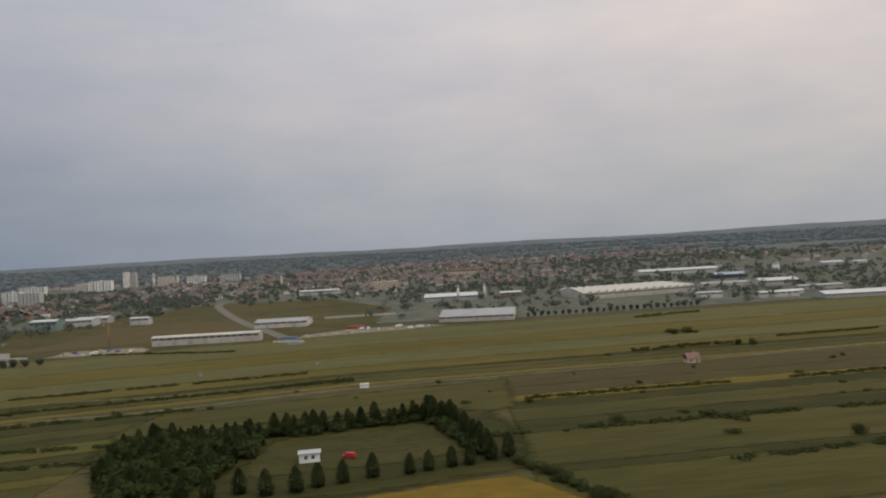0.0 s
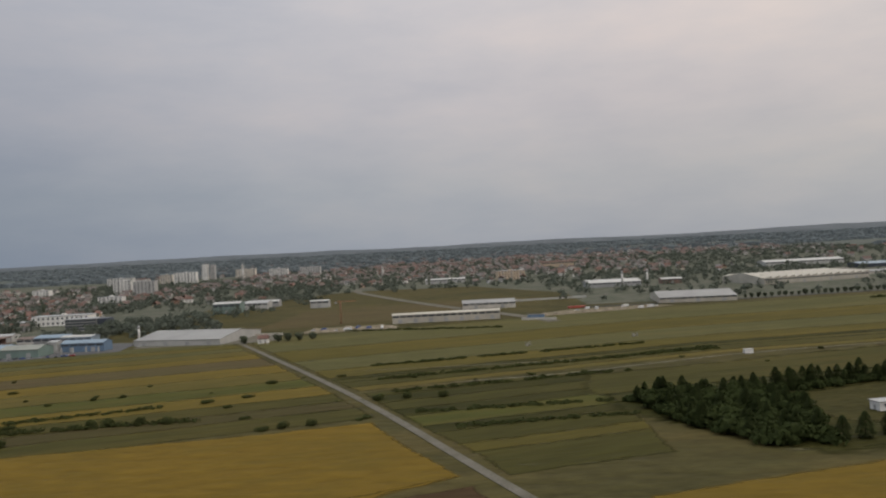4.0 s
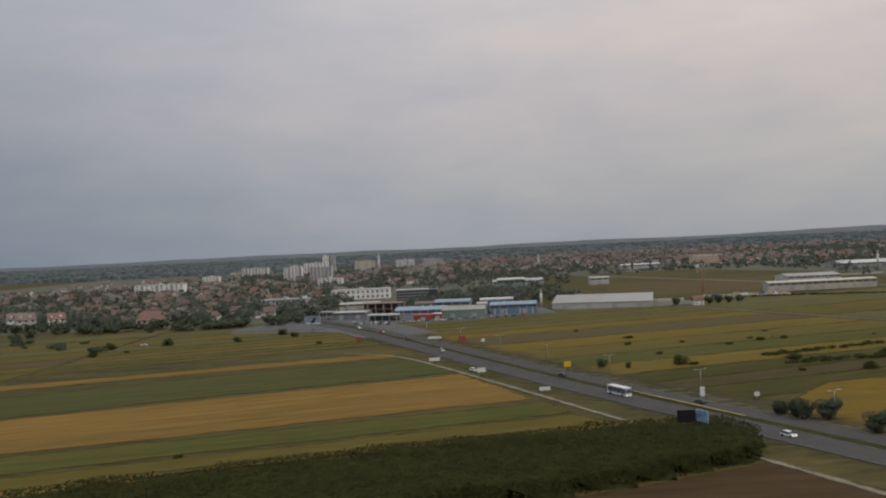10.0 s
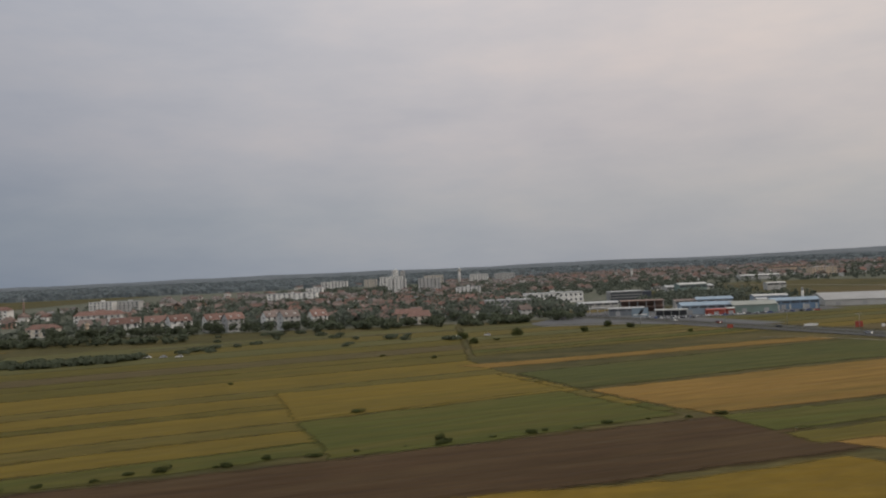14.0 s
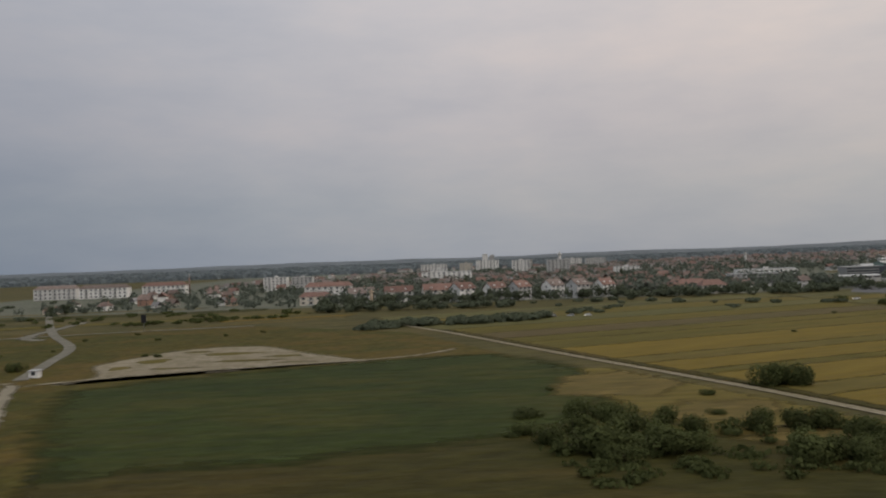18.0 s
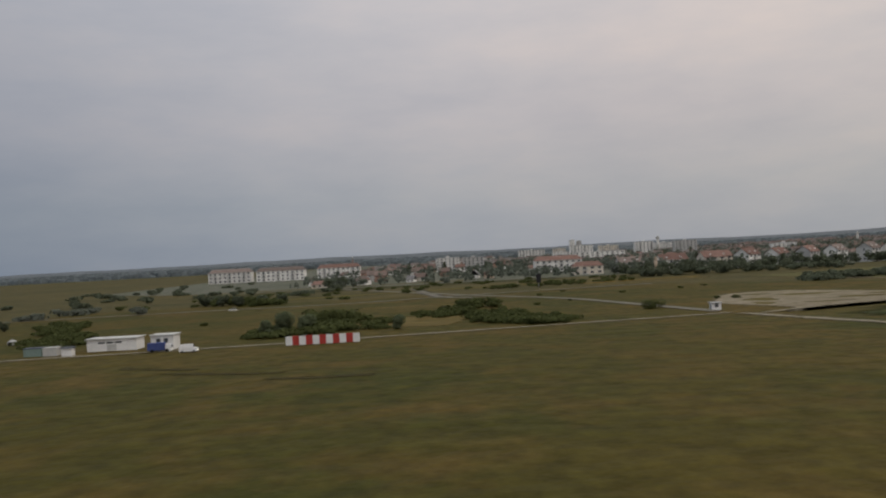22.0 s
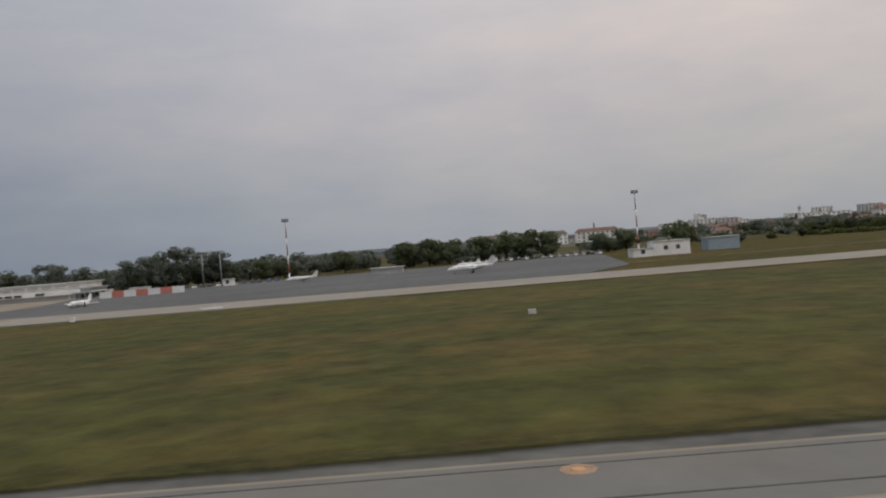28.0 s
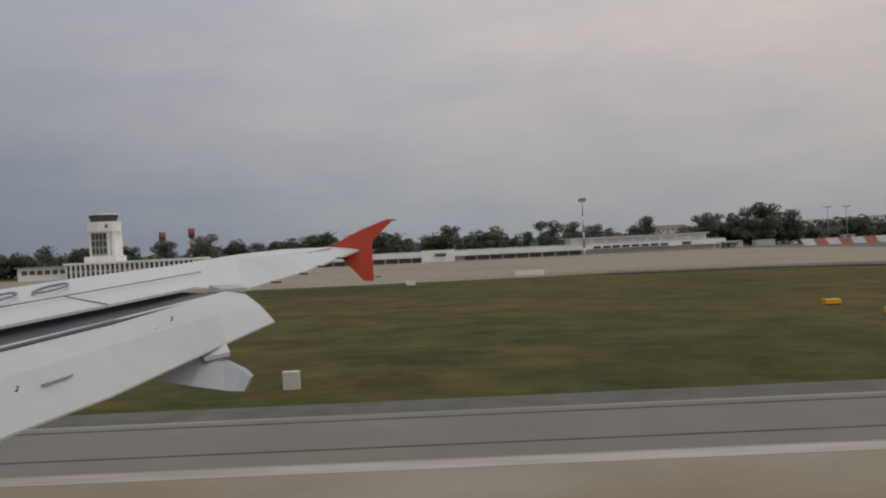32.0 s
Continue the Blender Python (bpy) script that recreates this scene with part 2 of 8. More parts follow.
CONCRETE = mat("runway_concrete", (0.248, 0.232, 0.202), size=18, fine=0.1, hue=(0.220, 0.205, 0.178), third=(0.232, 0.206, 0.165), tufts=0.06)
WORN_CONCRETE = mat("worn_concrete", (0.241, 0.210, 0.164), size=34, fine=0.08, hue=(0.220, 0.203, 0.171), stretch=(0.7, 1, 1), third=(0.199, 0.155, 0.106), tufts=0.08)
GRAVEL = mat("gravel", (0.150, 0.140, 0.115), size=5, fine=0.25, hue=(0.108, 0.101, 0.077), ragged=True)
DIRT = mat("dirt_track", (0.210, 0.189, 0.140), size=3, fine=0.25, hue=(0.140, 0.130, 0.087), ragged=True)
DIRT_GRASS = mat("trodden_grass", (0.150, 0.128, 0.078), size=3, fine=0.3, hue=(0.110, 0.096, 0.052), ragged=True)
RUT = mat("pale_rut", (0.245, 0.210, 0.150), size=4, fine=0.25, hue=(0.185, 0.158, 0.108))
PALE = mat("pale_gravel", (0.210, 0.181, 0.130), size=9, fine=0.2, hue=(0.158, 0.134, 0.090), third=(0.115, 0.099, 0.055), ragged=True, tufts=0.15)
SERVICE = mat("service_concrete", (0.199, 0.176, 0.132), size=6, fine=0.12, hue=(0.175, 0.154, 0.112), third=(0.158, 0.139, 0.097), ragged=True, tufts=0.08)
YELLOW_PAINT = mat("yellow_paint", (0.272, 0.192, 0.092), size=2, fine=0.25, hue=(0.235, 0.184, 0.118))
RUBBER_MARK = mat("rubber_marks", (0.189, 0.154, 0.108), size=4, fine=0.2, hue=(0.210, 0.175, 0.126), stretch=(0.3, 1, 1), ragged=True)
PALE_SLAB = mat("pale_slabs", (0.259, 0.231, 0.189), size=4, fine=0.15, hue=(0.234, 0.206, 0.168), ragged=True)
DARK_EARTH = mat("damp_earth", (0.035, 0.028, 0.010), size=3, fine=0.3, hue=(0.042, 0.036, 0.010), ragged=True)
STRIPE = mat("worn_white_stripe", (0.350, 0.332, 0.294), size=5, fine=0.2, hue=(0.238, 0.224, 0.196), stretch=(0.25, 1, 1))
RUNWAY_GREY = mat("runway_grey", (0.164, 0.161, 0.150), size=24, fine=0.08, hue=(0.147, 0.143, 0.135), third=(0.158, 0.148, 0.127), tufts=0.06)
# garden land lightened and cooled so that it carries some haze
GARDEN = mat("hazed_garden_land", (0.096, 0.101, 0.074), size=26, fine=0.35, hue=(0.066, 0.074, 0.052), third=(0.135, 0.127, 0.102), bump=0.2)
# bluish plain, with the distance haze mixed into its base colour
HAZED_PLAIN = mat("hazed_plain", (0.100, 0.112, 0.098), size=160, fine=0.25, hue=(0.079, 0.092, 0.083), third=(0.116, 0.122, 0.100), stretch=(0.25, 1, 1))
PALE_YELLOW = mat("faded_yellow", (0.270, 0.228, 0.160), size=2, fine=0.2, hue=(0.245, 0.222, 0.180))
JOINT = mat("joint_filler", (0.119, 0.112, 0.101), size=2, fine=0.2)
VERGE = mat("dusty_verge", (0.080, 0.074, 0.046), size=9, fine=0.25, hue=(0.056, 0.055, 0.030), third=(0.098, 0.086, 0.056), ragged=True)
FADED_PAINT = mat("faded_paint", (0.168, 0.168, 0.164), size=3, fine=0.3, hue=(0.091, 0.091, 0.091))

# ---- mesh helpers ----


class Shape:
    """Collects faces of one mesh."""

    def __init__(self):
        self.v, self.f, self.s = [], [], []

    def face(self, *pts, smooth=False):
        i = len(self.v)
        self.v += [tuple(p) for p in pts]
        self.f.append(tuple(range(i, i + len(pts))))
        self.s.append(smooth)
        return self

    def box(self, x0, x1, y0, y1, z0, z1, taper=0.0):
        t = taper
        a = [(x0, y0, z0), (x1, y0, z0), (x1, y1, z0), (x0, y1, z0)]
        b = [(x0 + t, y0 + t, z1), (x1 - t, y0 + t, z1), (x1 - t, y1 - t, z1), (x0 + t, y1 - t, z1)]
        i = len(self.v)
        self.v += a + b
        for q in ((3, 2, 1, 0), (4, 5, 6, 7), (0, 1, 5, 4), (1, 2, 6, 5), (2, 3, 7, 6), (3, 0, 4, 7)):
            self.f.append(tuple(i + k for k in q))
            self.s.append(False)
        return self

    def tube(self, stations, seg=10, smooth=True, cap=True):
        """stations: (centre, radius x, radius y, axis u, axis v) rings joined in order."""
        i = len(self.v)
        for c, ru, rv, u, w in stations:
            for k in range(seg):
                a = 2 * math.pi * k / seg
                self.v.append(tuple(Vector(c) + Vector(u) * ru * math.cos(a) + Vector(w) * rv * math.sin(a)))
        for s in range(len(stations) - 1):
            for k in range(seg):
                a, b = i + s * seg + k, i + s * seg + (k + 1) % seg
                self.f.append((a, b, b + seg, a + seg))
                self.s.append(smooth)
        if cap:
            self.f.append(tuple(i + k for k in reversed(range(seg))))
            self.f.append(tuple(i + (len(stations) - 1) * seg + k for k in range(seg)))
            self.s += [False, False]
        return self

    def post(self, x, y, z0, z1, r0, r1=None, seg=8):
        r1 = r0 if r1 is None else r1
        return self.tube([((x, y, z0), r0, r0, (1, 0, 0), (0, 1, 0)), ((x, y, z1), r1, r1, (1, 0, 0), (0, 1, 0))], seg)

    def rod(self, a, b, r, seg=6):
        a, b = Vector(a), Vector(b)
        d = (b - a).normalized()
        u = d.cross(Vector((0, 0, 1)) if abs(d.z) < 0.9 else Vector((1, 0, 0))).normalized()
        w = d.cross(u)
        return self.tube([(a, r, r, u, w), (b, r, r, u, w)], seg)

    def lathe_x(self, pts, seg=14, y=0, z=0):
        """Body of revolution round an axis along x: (x, radius, lift) rings."""
        return self.tube([((px, y, z + lift), r, r, (0, 1, 0), (0, 0, 1)) for px, r, lift in pts], seg)

    def mesh(self, name):
        me = bpy.data.meshes.new(name)
        me.from_pydata(self.v, [], self.f)
        me.polygons.foreach_set("use_smooth", self.s)
        me.update()
        return me


def part(name, shape, material, parent=None, label=""):
    me = shape.mesh(name)
    me.materials.append(material)
    ob = new(name, me)
    ob.parent = parent
    if label:
        ob["label"] = label
    return ob


def thing(name, x, y, z, label, category, turn=0.0, group="", kind=""):
    ob = new(name)
    ob.empty_display_size = 0.3
    ob.matrix_basis = pose(x, y, z, 0, 0, turn)
    return tagged(ob, label, category, group, kind)


LIFT = {"n": 0}


def ragged_rim(ob, flags):
    """Marks the border points, where the growth thins out."""
    at = ob.data.attributes.new("border", "FLOAT", "POINT")
    at.data.foreach_set("value", flags)


def patch(name, pts, material, z, label, category="ground", fray=0.0):
    """A flat sheet of land with its own outline; fray: width of a thinning border."""
    s = Shape()
    LIFT["n"] += 1
    n = len(pts)
    if fray:
        area = sum(pts[i - 1][0] * pts[i][1] - pts[i][0] * pts[i - 1][1] for i in range(n))
        side = 1 if area > 0 else -1
        core = []
        for i in range(n):
            (ax, ay), (bx, by) = pts[i - 1], pts[(i + 1) % n]
            k = math.hypot(bx - ax, by - ay)
            core.append((pts[i][0] - side * (by - ay) / k * fray, pts[i][1] + side * (bx - ax) / k * fray))
        s.face(*[(x, y, 0) for x, y in core])
        flags = [0.0] * n
        for i in range(n):
            a, b = i - 1, i
            s.face((*pts[a], 0), (*pts[b], 0), (*core[b], 0), (*core[a], 0))
            flags += [1.0, 1.0, 0.0, 0.0]
    else:
        s.face(*[(x, y, 0) for x, y in pts])
    if z >= 0.1 and not fray:
        deep = z + 0.0004 * LIFT["n"] + 0.02
        for i in range(n):
            a, b = pts[i - 1], pts[i]
            s.face((*b, 0), (*a, 0), (*a, -deep), (*b, -deep))
    ob = part(name, s, material)
    if fray:
        ragged_rim(ob, flags)
    ob.location.z = z + 0.0004 * LIFT["n"]
    return tagged(ob, label, category, kind="structure")


def field(kind, x0, y0, x1, y1, depth, label="", z=0.02, skew=0.0):
    """A strip field whose far edge runs from (x0, y0) to (x1, y1) and that comes depth metres nearer, turned so that its rows follow the edge; it frays at its border."""
    a = math.atan2(y1 - y0, x1 - x0)
    length = math.hypot(x1 - x0, y1 - y0)
    s = Shape()
    n = max(6, int(length / 10))
    seed = x0 * 0.7 + y0 * 0.3
    e = min(2.6, depth * 0.28)
    over = e * 0.45
    cols = [0, min(6, length * 0.1)] + [length * (i + 1) / (n + 1) for i in range(n)] + [length - min(6, length * 0.1), length]
    cols.sort()
    grid = []
    for i, x in enumerate(cols):
        up = 1.1 * noise.noise(Vector((x * 0.05, seed, 0)))
        dn = 1.1 * noise.noise(Vector((x * 0.05, seed + 9, 0)))
        grid.append([(x + skew, -depth - over + dn), (x + skew * 0.8, -depth + e + dn), (x + skew * 0.2, -e + up), (x, over + up)])
    flags = []
    for i in range(len(cols) - 1):
        for r in range(3):
            q = ((i, r), (i + 1, r), (i + 1, r + 1), (i, r + 1))
            s.face(*[(*grid[p][w], 0) for p, w in q])
            flags += [1.0 if w in (0, 3) or p in (0, len(cols) - 1) else 0.0 for p, w in q]
    ob = part("field", s, CROPS[kind])
    ragged_rim(ob, flags)
    LIFT["n"] += 1
    ob.matrix_basis = pose(x0, y0, z + 0.0006 * LIFT["n"], 0, 0, math.degrees(a))
    return tagged(ob, label or FIELD_WORDS[kind] + " between other fields", "field", "strip fields", "structure")


def ribbon(name, pts, width, material, z, label, category="road", fray=False):
    """A road along the points, with square joints smoothed."""
    s = Shape()
    P = [Vector((x, y, 0)) for x, y in pts]
    left, right = [], []
    for i, p in enumerate(P):
        d = (P[min(i + 1, len(P) - 1)] - P[max(i - 1, 0)]).normalized()
        nrm = Vector((-d.y, d.x, 0)) * (width / 2)
        left.append(p + nrm), right.append(p - nrm)
    flags = []
    for i in range(len(P) - 1):
        if fray:
            s.face(right[i], right[i + 1], P[i + 1], P[i])
            s.face(P[i], P[i + 1], left[i + 1], left[i])
            a, b = (1.0 if i == 0 else 0.0), (1.0 if i == len(P) - 2 else 0.0)
            flags += [1.0, 1.0, b, a, a, b, 1.0, 1.0]
        else:
            s.face(right[i], right[i + 1], left[i + 1], left[i])
            drop = Vector((0, 0, -0.05))
            s.face(left[i], left[i + 1], left[i + 1] + drop, left[i] + drop)
            s.face(right[i + 1], right[i], right[i] + drop, right[i + 1] + drop)
    LIFT["n"] += 1
    ob = part(name, s, material)
    if fray:
        ragged_rim(ob, flags)
    ob.location.z = z + 0.0004 * LIFT["n"]
    return tagged(ob, label, category, kind="structure")


def bend(pts, n=8):
    """Catmull-Rom points through pts."""
    out = []
    Q = [pts[0], *pts, pts[-1]]
    for i in range(1, len(Q) - 2):
        for k in range(n):
            t = k / n
            out.append(tuple(0.5 * (2 * Q[i][j] + (Q[i + 1][j] - Q[i - 1][j]) * t + (2 * Q[i - 1][j] - 5 * Q[i][j] + 4 * Q[i + 1][j] - Q[i + 2][j]) * t * t + (3 * Q[i][j] - Q[i - 1][j] - 3 * Q[i + 1][j] + Q[i + 2][j]) * t ** 3) for j in (0, 1)))
    return out + [pts[-1]]


def plot(kind, pts, row_turn=0.0, label="", z=0.03, rim=1.8):
    """A field with its own outline, uneven along its borders, whose rows lie at row_turn degrees."""
    ca, sa = math.cos(radians(row_turn)), math.sin(radians(row_turn))
    ox, oy = pts[0]
    ring = []
    for i, (bx, by) in enumerate(pts):
        ax, ay = pts[i - 1]
        n = max(1, int(math.hypot(bx - ax, by - ay) / 9))
        for k in range(n):
            f = (k + 1) / n
            x, y = ax + (bx - ax) * f, ay + (by - ay) * f
            x, y = x + 0.9 * noise.noise(Vector((x * 0.07, y * 0.07, 4.0))), y + 0.9 * noise.noise(Vector((x * 0.07, y * 0.07, 9.0)))
            ring.append(((x - ox) * ca + (y - oy) * sa, (y - oy) * ca - (x - ox) * sa))
    n = len(ring)
    area = sum(ring[i - 1][0] * ring[i][1] - ring[i][0] * ring[i - 1][1] for i in range(n))
    side = 1 if area > 0 else -1
    core, outer = [], []
    for i in range(n):
        (ax, ay), (bx, by) = ring[i - 1], ring[(i + 1) % n]
        k = math.hypot(bx - ax, by - ay) or 1
        nx, ny = -side * (by - ay) / k, side * (bx - ax) / k
        core.append((ring[i][0] + nx * rim, ring[i][1] + ny * rim))
        outer.append((ring[i][0] - nx * rim * 0.5, ring[i][1] - ny * rim * 0.5))
    shape = Shape()
    shape.face(*[(x, y, 0) for x, y in (core if side > 0 else core[::-1])])
    flags = [0.0] * n
    for i in range(n):
        q = [(outer[i - 1], 1.0), (outer[i], 1.0), (core[i], 0.0), (core[i - 1], 0.0)]
        q = q if side > 0 else q[::-1]
        shape.face(*[(*p, 0) for p, _ in q])
        flags += [f for _, f in q]
    ob = part("field", shape, CROPS[kind])
    ragged_rim(ob, flags)
    LIFT["n"] += 1
    ob.matrix_basis = pose(ox, oy, z + 0.0006 * LIFT["n"], 0, 0, row_turn)
    return tagged(ob, label or FIELD_WORDS[kind] + " between other fields", "field", "strip fields", "structure")


FIELD_WORDS = {"moss": "strip of dark olive green crop", "shade": "rough olive lawn", "umber": "strip of weedy brownish soil", "yellow": "strip of ripe yellow crop", "gold": "strip of fading golden crop", "orange": "strip of orange cereal stubble", "olive": "strip of olive green crop", "green": "strip of even green crop", "dark": "strip of dark green crop", "brown": "strip of bare ploughed brown soil", "fallow": "strip of brownish fallow land", "straw": "strip of dry straw-coloured grass", "tan": "strip of brownish mown meadow", "bright": "strip of bright lush green crop", "meadow": "stretch of dull green meadow"}


def band(kind, near, far, left, right, lie):
    """A strip between two parallel lines, near and far metres out at its foot, cut off at the lines left and right (points, by rising y)."""
    def cross(edge, y0):
        x = 0.0
        for _ in range(12):
            x = float(np.interp(lie(x) + y0, [p[1] for p in edge], [p[0] for p in edge]))
        return x

    rows = []
    for y0 in (near, far):
        a, b = cross(left, y0), cross(right, y0)
        n = max(2, int(abs(b - a) / 40))
        rows.append([(a + (b - a) * i / n, lie(a + (b - a) * i / n) + y0) for i in range(n + 1)])
    (ax, ay), (bx, by) = rows[0][0], rows[0][-1]
    return plot(kind, rows[0] + rows[1][::-1], math.degrees(math.atan2(by - ay, bx - ax)))


# ---- the land ----
ground_shape = Shape()
ground_shape.face((-5200, -2500, 0), (4200, -2500, 0), (4200, 4800, 0), (-5200, 4800, 0))
ground = tagged(part("ground", ground_shape, MEADOW), "flat olive green meadow land reaching the horizon", "ground", kind="structure")

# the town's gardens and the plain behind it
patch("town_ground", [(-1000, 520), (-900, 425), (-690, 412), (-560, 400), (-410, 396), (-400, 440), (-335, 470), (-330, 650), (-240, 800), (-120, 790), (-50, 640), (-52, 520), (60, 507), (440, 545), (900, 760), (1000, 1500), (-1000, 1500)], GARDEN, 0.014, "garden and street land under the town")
patch("plain", [(-3300, 1500), (3300, 1500), (4200, 4790), (-5200, 4790)], HAZED_PLAIN, 0.012, "pale green plain of fields beyond the town")

# strips east of the village road
ROAD_E = [(-96, 60), (-125, 150), (-163, 241), (-222, 364), (-246, 415), (-286, 520)]
EAST_END = [(420, 0), (420, 900)]
CLEARING_W = [(-92, 60), (-92, 420)]
CLEARING_E = [(14, 60), (14, 420)]


def lie_east(x):
    return (0.33 if x < -40 else 0.15) * (x + 40)


for near, far, k in ((410, 470, "meadow"), (372, 410, "olive"), (340, 372, "meadow"), (320, 340, "olive"), (308, 315, "moss"), (315, 320, "dark"), (297, 308, "moss"), (289, 297, "tan")):
    band(k, near, far, ROAD_E, EAST_END, lie_east)
for near, far, k in ((278, 285, "moss"), (266, 278, "dark"), (254, 266, "moss"), (244, 254, "dark"), (230, 244, "bright"), (222, 230, "dark"), (208, 222, "moss"), (200, 208, "olive"), (180, 200, "moss")):
    band(k, near, far, ROAD_E, CLEARING_W, lie_east)
for near, far, k in ((262, 284, "umber"), (248, 262, "umber"), (238, 248, "gold"), (228, 238, "dark"), (212, 228, "moss"), (198, 212, "dark"), (168, 198, "moss"), (162, 168, "dark"), (130, 162, "moss")):
    band(k, near, far, CLEARING_E, EAST_END, lie_east)
plot("dark", [(-95, 200), (-64, 156), (-20, 162), (14, 176), (15, 210), (8, 236), (-10, 246), (-50, 238), (-95, 224)], 12, "dark rough grass round the windbreak", rim=5.0)
plot("moss", [(-100, 232), (-96, 222), (-50, 236), (-10, 244), (8, 234), (16, 240), (16, 288), (-30, 276), (-95, 256)], 12, "dull olive land behind the windbreak", 0.029, rim=4.0)
plot("shade", [(-52, 188), (-48, 178), (-10, 186), (2, 194), (0, 214), (-12, 226), (-50, 213)], 12, "dull olive lawn inside the windbreak", 0.04, rim=3.0)
patch("field", [(-118, 100), (-104, 136), (-67, 148), (-34, 157), (0, 169), (11, 171), (19, 160), (24, 150), (36, 100)], CROPS["yellow"], 0.06, "ripe yellow crop field with a rounded corner", "field", 2.0)
plot("yellow", [(-222, 146), (-164, 132), (-137, 152), (-158, 201), (-182, 194)], 18, "corner of ripe yellow crop beside the village road")

# strips between the village road and the highway
VERGE_E = [(-232, 60), (-262, 110), (-304, 196), (-340, 276), (-380, 362), (-428, 440)]
ROAD_W = [(-104, 60), (-133, 150), (-171, 241), (-230, 364), (-254, 415), (-294, 520)]


def lie_mid(x):
    return 0.33 * (x + 230)


for near, far, k in ((391, 412, "meadow"), (376, 391, "olive"), (363, 376, "meadow"), (346, 363, "tan"), (330, 346, "gold"), (305, 330, "fallow"), (284, 305, "gold"), (262, 284, "tan"), (244, 262, "bright"), (226, 244, "gold"), (212, 226, "moss"), (200, 212, "umber"), (184, 200, "moss")):
    band(k, near, far, VERGE_E, ROAD_W, lie_mid)
patch("field", [(-264, 180), (-221, 188), (-182, 196), (-157, 203), (-148, 180), (-135, 152), (-170, 133), (-228, 108), (-228, 60), (-252, 60), (-262, 104), (-286, 154)], CROPS["yellow"], 0.075, "wide field of ripe yellow crop beside the highway", "field", 2.0)
patch("field", [(-170, 132), (-133, 146), (-118, 100), (-100, 60), (-220, 60), (-220, 106)], CROPS["brown"], 0.06, "bare ploughed brown field", "field", 2.0)

# strips west of the highway
TRACK_E = [(-540, 20), (-561, 80), (-568, 99), (-579, 129), (-595, 167), (-600, 179), (-613, 211), (-628, 248), (-647, 290), (-690, 420)]
PATH_W = [(-426, 60), (-429, 97), (-432, 112), (-440, 141), (-456, 175), (-468, 206), (-478, 232), (-480, 420)]
PATH_E = [(-424, 60), (-427, 97), (-430, 112), (-438, 141), (-454, 175), (-466, 206), (-476, 232), (-478, 420)]
VERGE_W = [(-242, 20), (-284, 110), (-328, 196), (-364, 276), (-404, 362), (-452, 440)]


def lie_west(x):
    return 0.38 * (x + 500)


for near, far, k in ((352, 380, "meadow"), (326, 352, "tan"), (304, 326, "meadow"), (282, 304, "olive"), (264, 282, "fallow"), (250, 264, "olive"), (231, 250, "olive"), (206, 231, "gold"), (196, 206, "tan"), (182, 196, "gold"), (176, 182, "olive"), (158, 176, "gold"), (148, 158, "tan"), (136, 148, "gold"), (126, 136, "bright")):
    band(k, near, far, TRACK_E, PATH_W, lie_west)
plot("gold", [(-525, 190), (-472, 207), (-460, 178), (-494, 162), (-514, 155)], 20)
plot("bright", [(-513, 152), (-461, 175), (-444, 143), (-480, 128), (-502, 121)], 22)
for near, far, k in ((330, 358, "meadow"), (308, 330, "tan"), (292, 308, "meadow"), (280, 292, "olive"), (268, 280, "tan"), (258, 268, "straw"), (248, 258, "bright"), (240, 248, "olive")):
    band(k, near, far, PATH_E, VERGE_W, lie_west)
plot("orange", [(-474, 219), (-362, 254), (-367, 264), (-437, 240), (-482, 228)], 17)
plot("green", [(-467, 206), (-456, 177), (-405, 196), (-345, 217), (-338, 228), (-362, 250), (-425, 225)], 18)
plot("orange", [(-455, 174), (-439, 142), (-409, 151), (-374, 161), (-328, 176), (-343, 214), (-376, 203), (-405, 193)], 18)
plot("bright", [(-439, 140), (-375, 158), (-325, 172), (-322, 160), (-384, 142), (-435, 126)], 16)
plot("olive", [(-435, 124), (-384, 140), (-322, 158), (-316, 150), (-390, 130), (-427, 117), (-432, 116)], 16)
plot("orange", [(-430, 117), (-410, 123), (-353, 139), (-316, 150), (-314, 146), (-393, 125), (-423, 109)], 16)
field("brown", -574, 99, -436, 141, 30, skew=8)
plot("yellow", [(-564, 78), (-500, 96), (-457, 101), (-432, 109), (-424, 96), (-420, 70), (-470, 58), (-552, 56)], 14)
patch("field", [(-299, 120), (-320, 111), (-343, 103), (-362, 98), (-392, 90), (-410, 84), (-420, 50), (-320, 40), (-280, 90)], CROPS["brown"], 0.05, "bare brown soil beside the thicket", "field", 1.5)


def shifted(pts, off):
    out = []
    for i, p in enumerate(pts):
        a, b = pts[max(i - 1, 0)], pts[min(i + 1, len(pts) - 1)]
        n = math.hypot(b[0] - a[0], b[1] - a[1]) or 1
        out.append((p[0] + (b[1] - a[1]) / n * off, p[1] - (b[0] - a[0]) / n * off))
    return out


# ---- roads and tracks ----
ribbon("road", bend([(-290, 520), (-250, 415), (-226, 364), (-167, 241), (-129, 150), (-100, 80), (-80, 20)], 6), 2.3, GRAVEL, 0.10, "narrow pale village road between the fields")
ribbon("dirt_track", bend([(-140, 255), (-100, 262), (-35, 285), (30, 296), (85, 305), (190, 330)], 5), 1.6, DIRT, 0.10, "pale dirt track along a field edge", fray=True)
ribbon("dirt_track", [(-130, 157), (-60, 160)], 1.6, DIRT, 0.10, "short dirt track off the village road", fray=True)
ribbon("dirt_track", bend([(-180, 288), (-83, 290), (-39, 310)], 4), 1.2, DIRT, 0.10, "faint dirt track across the meadow", fray=True)
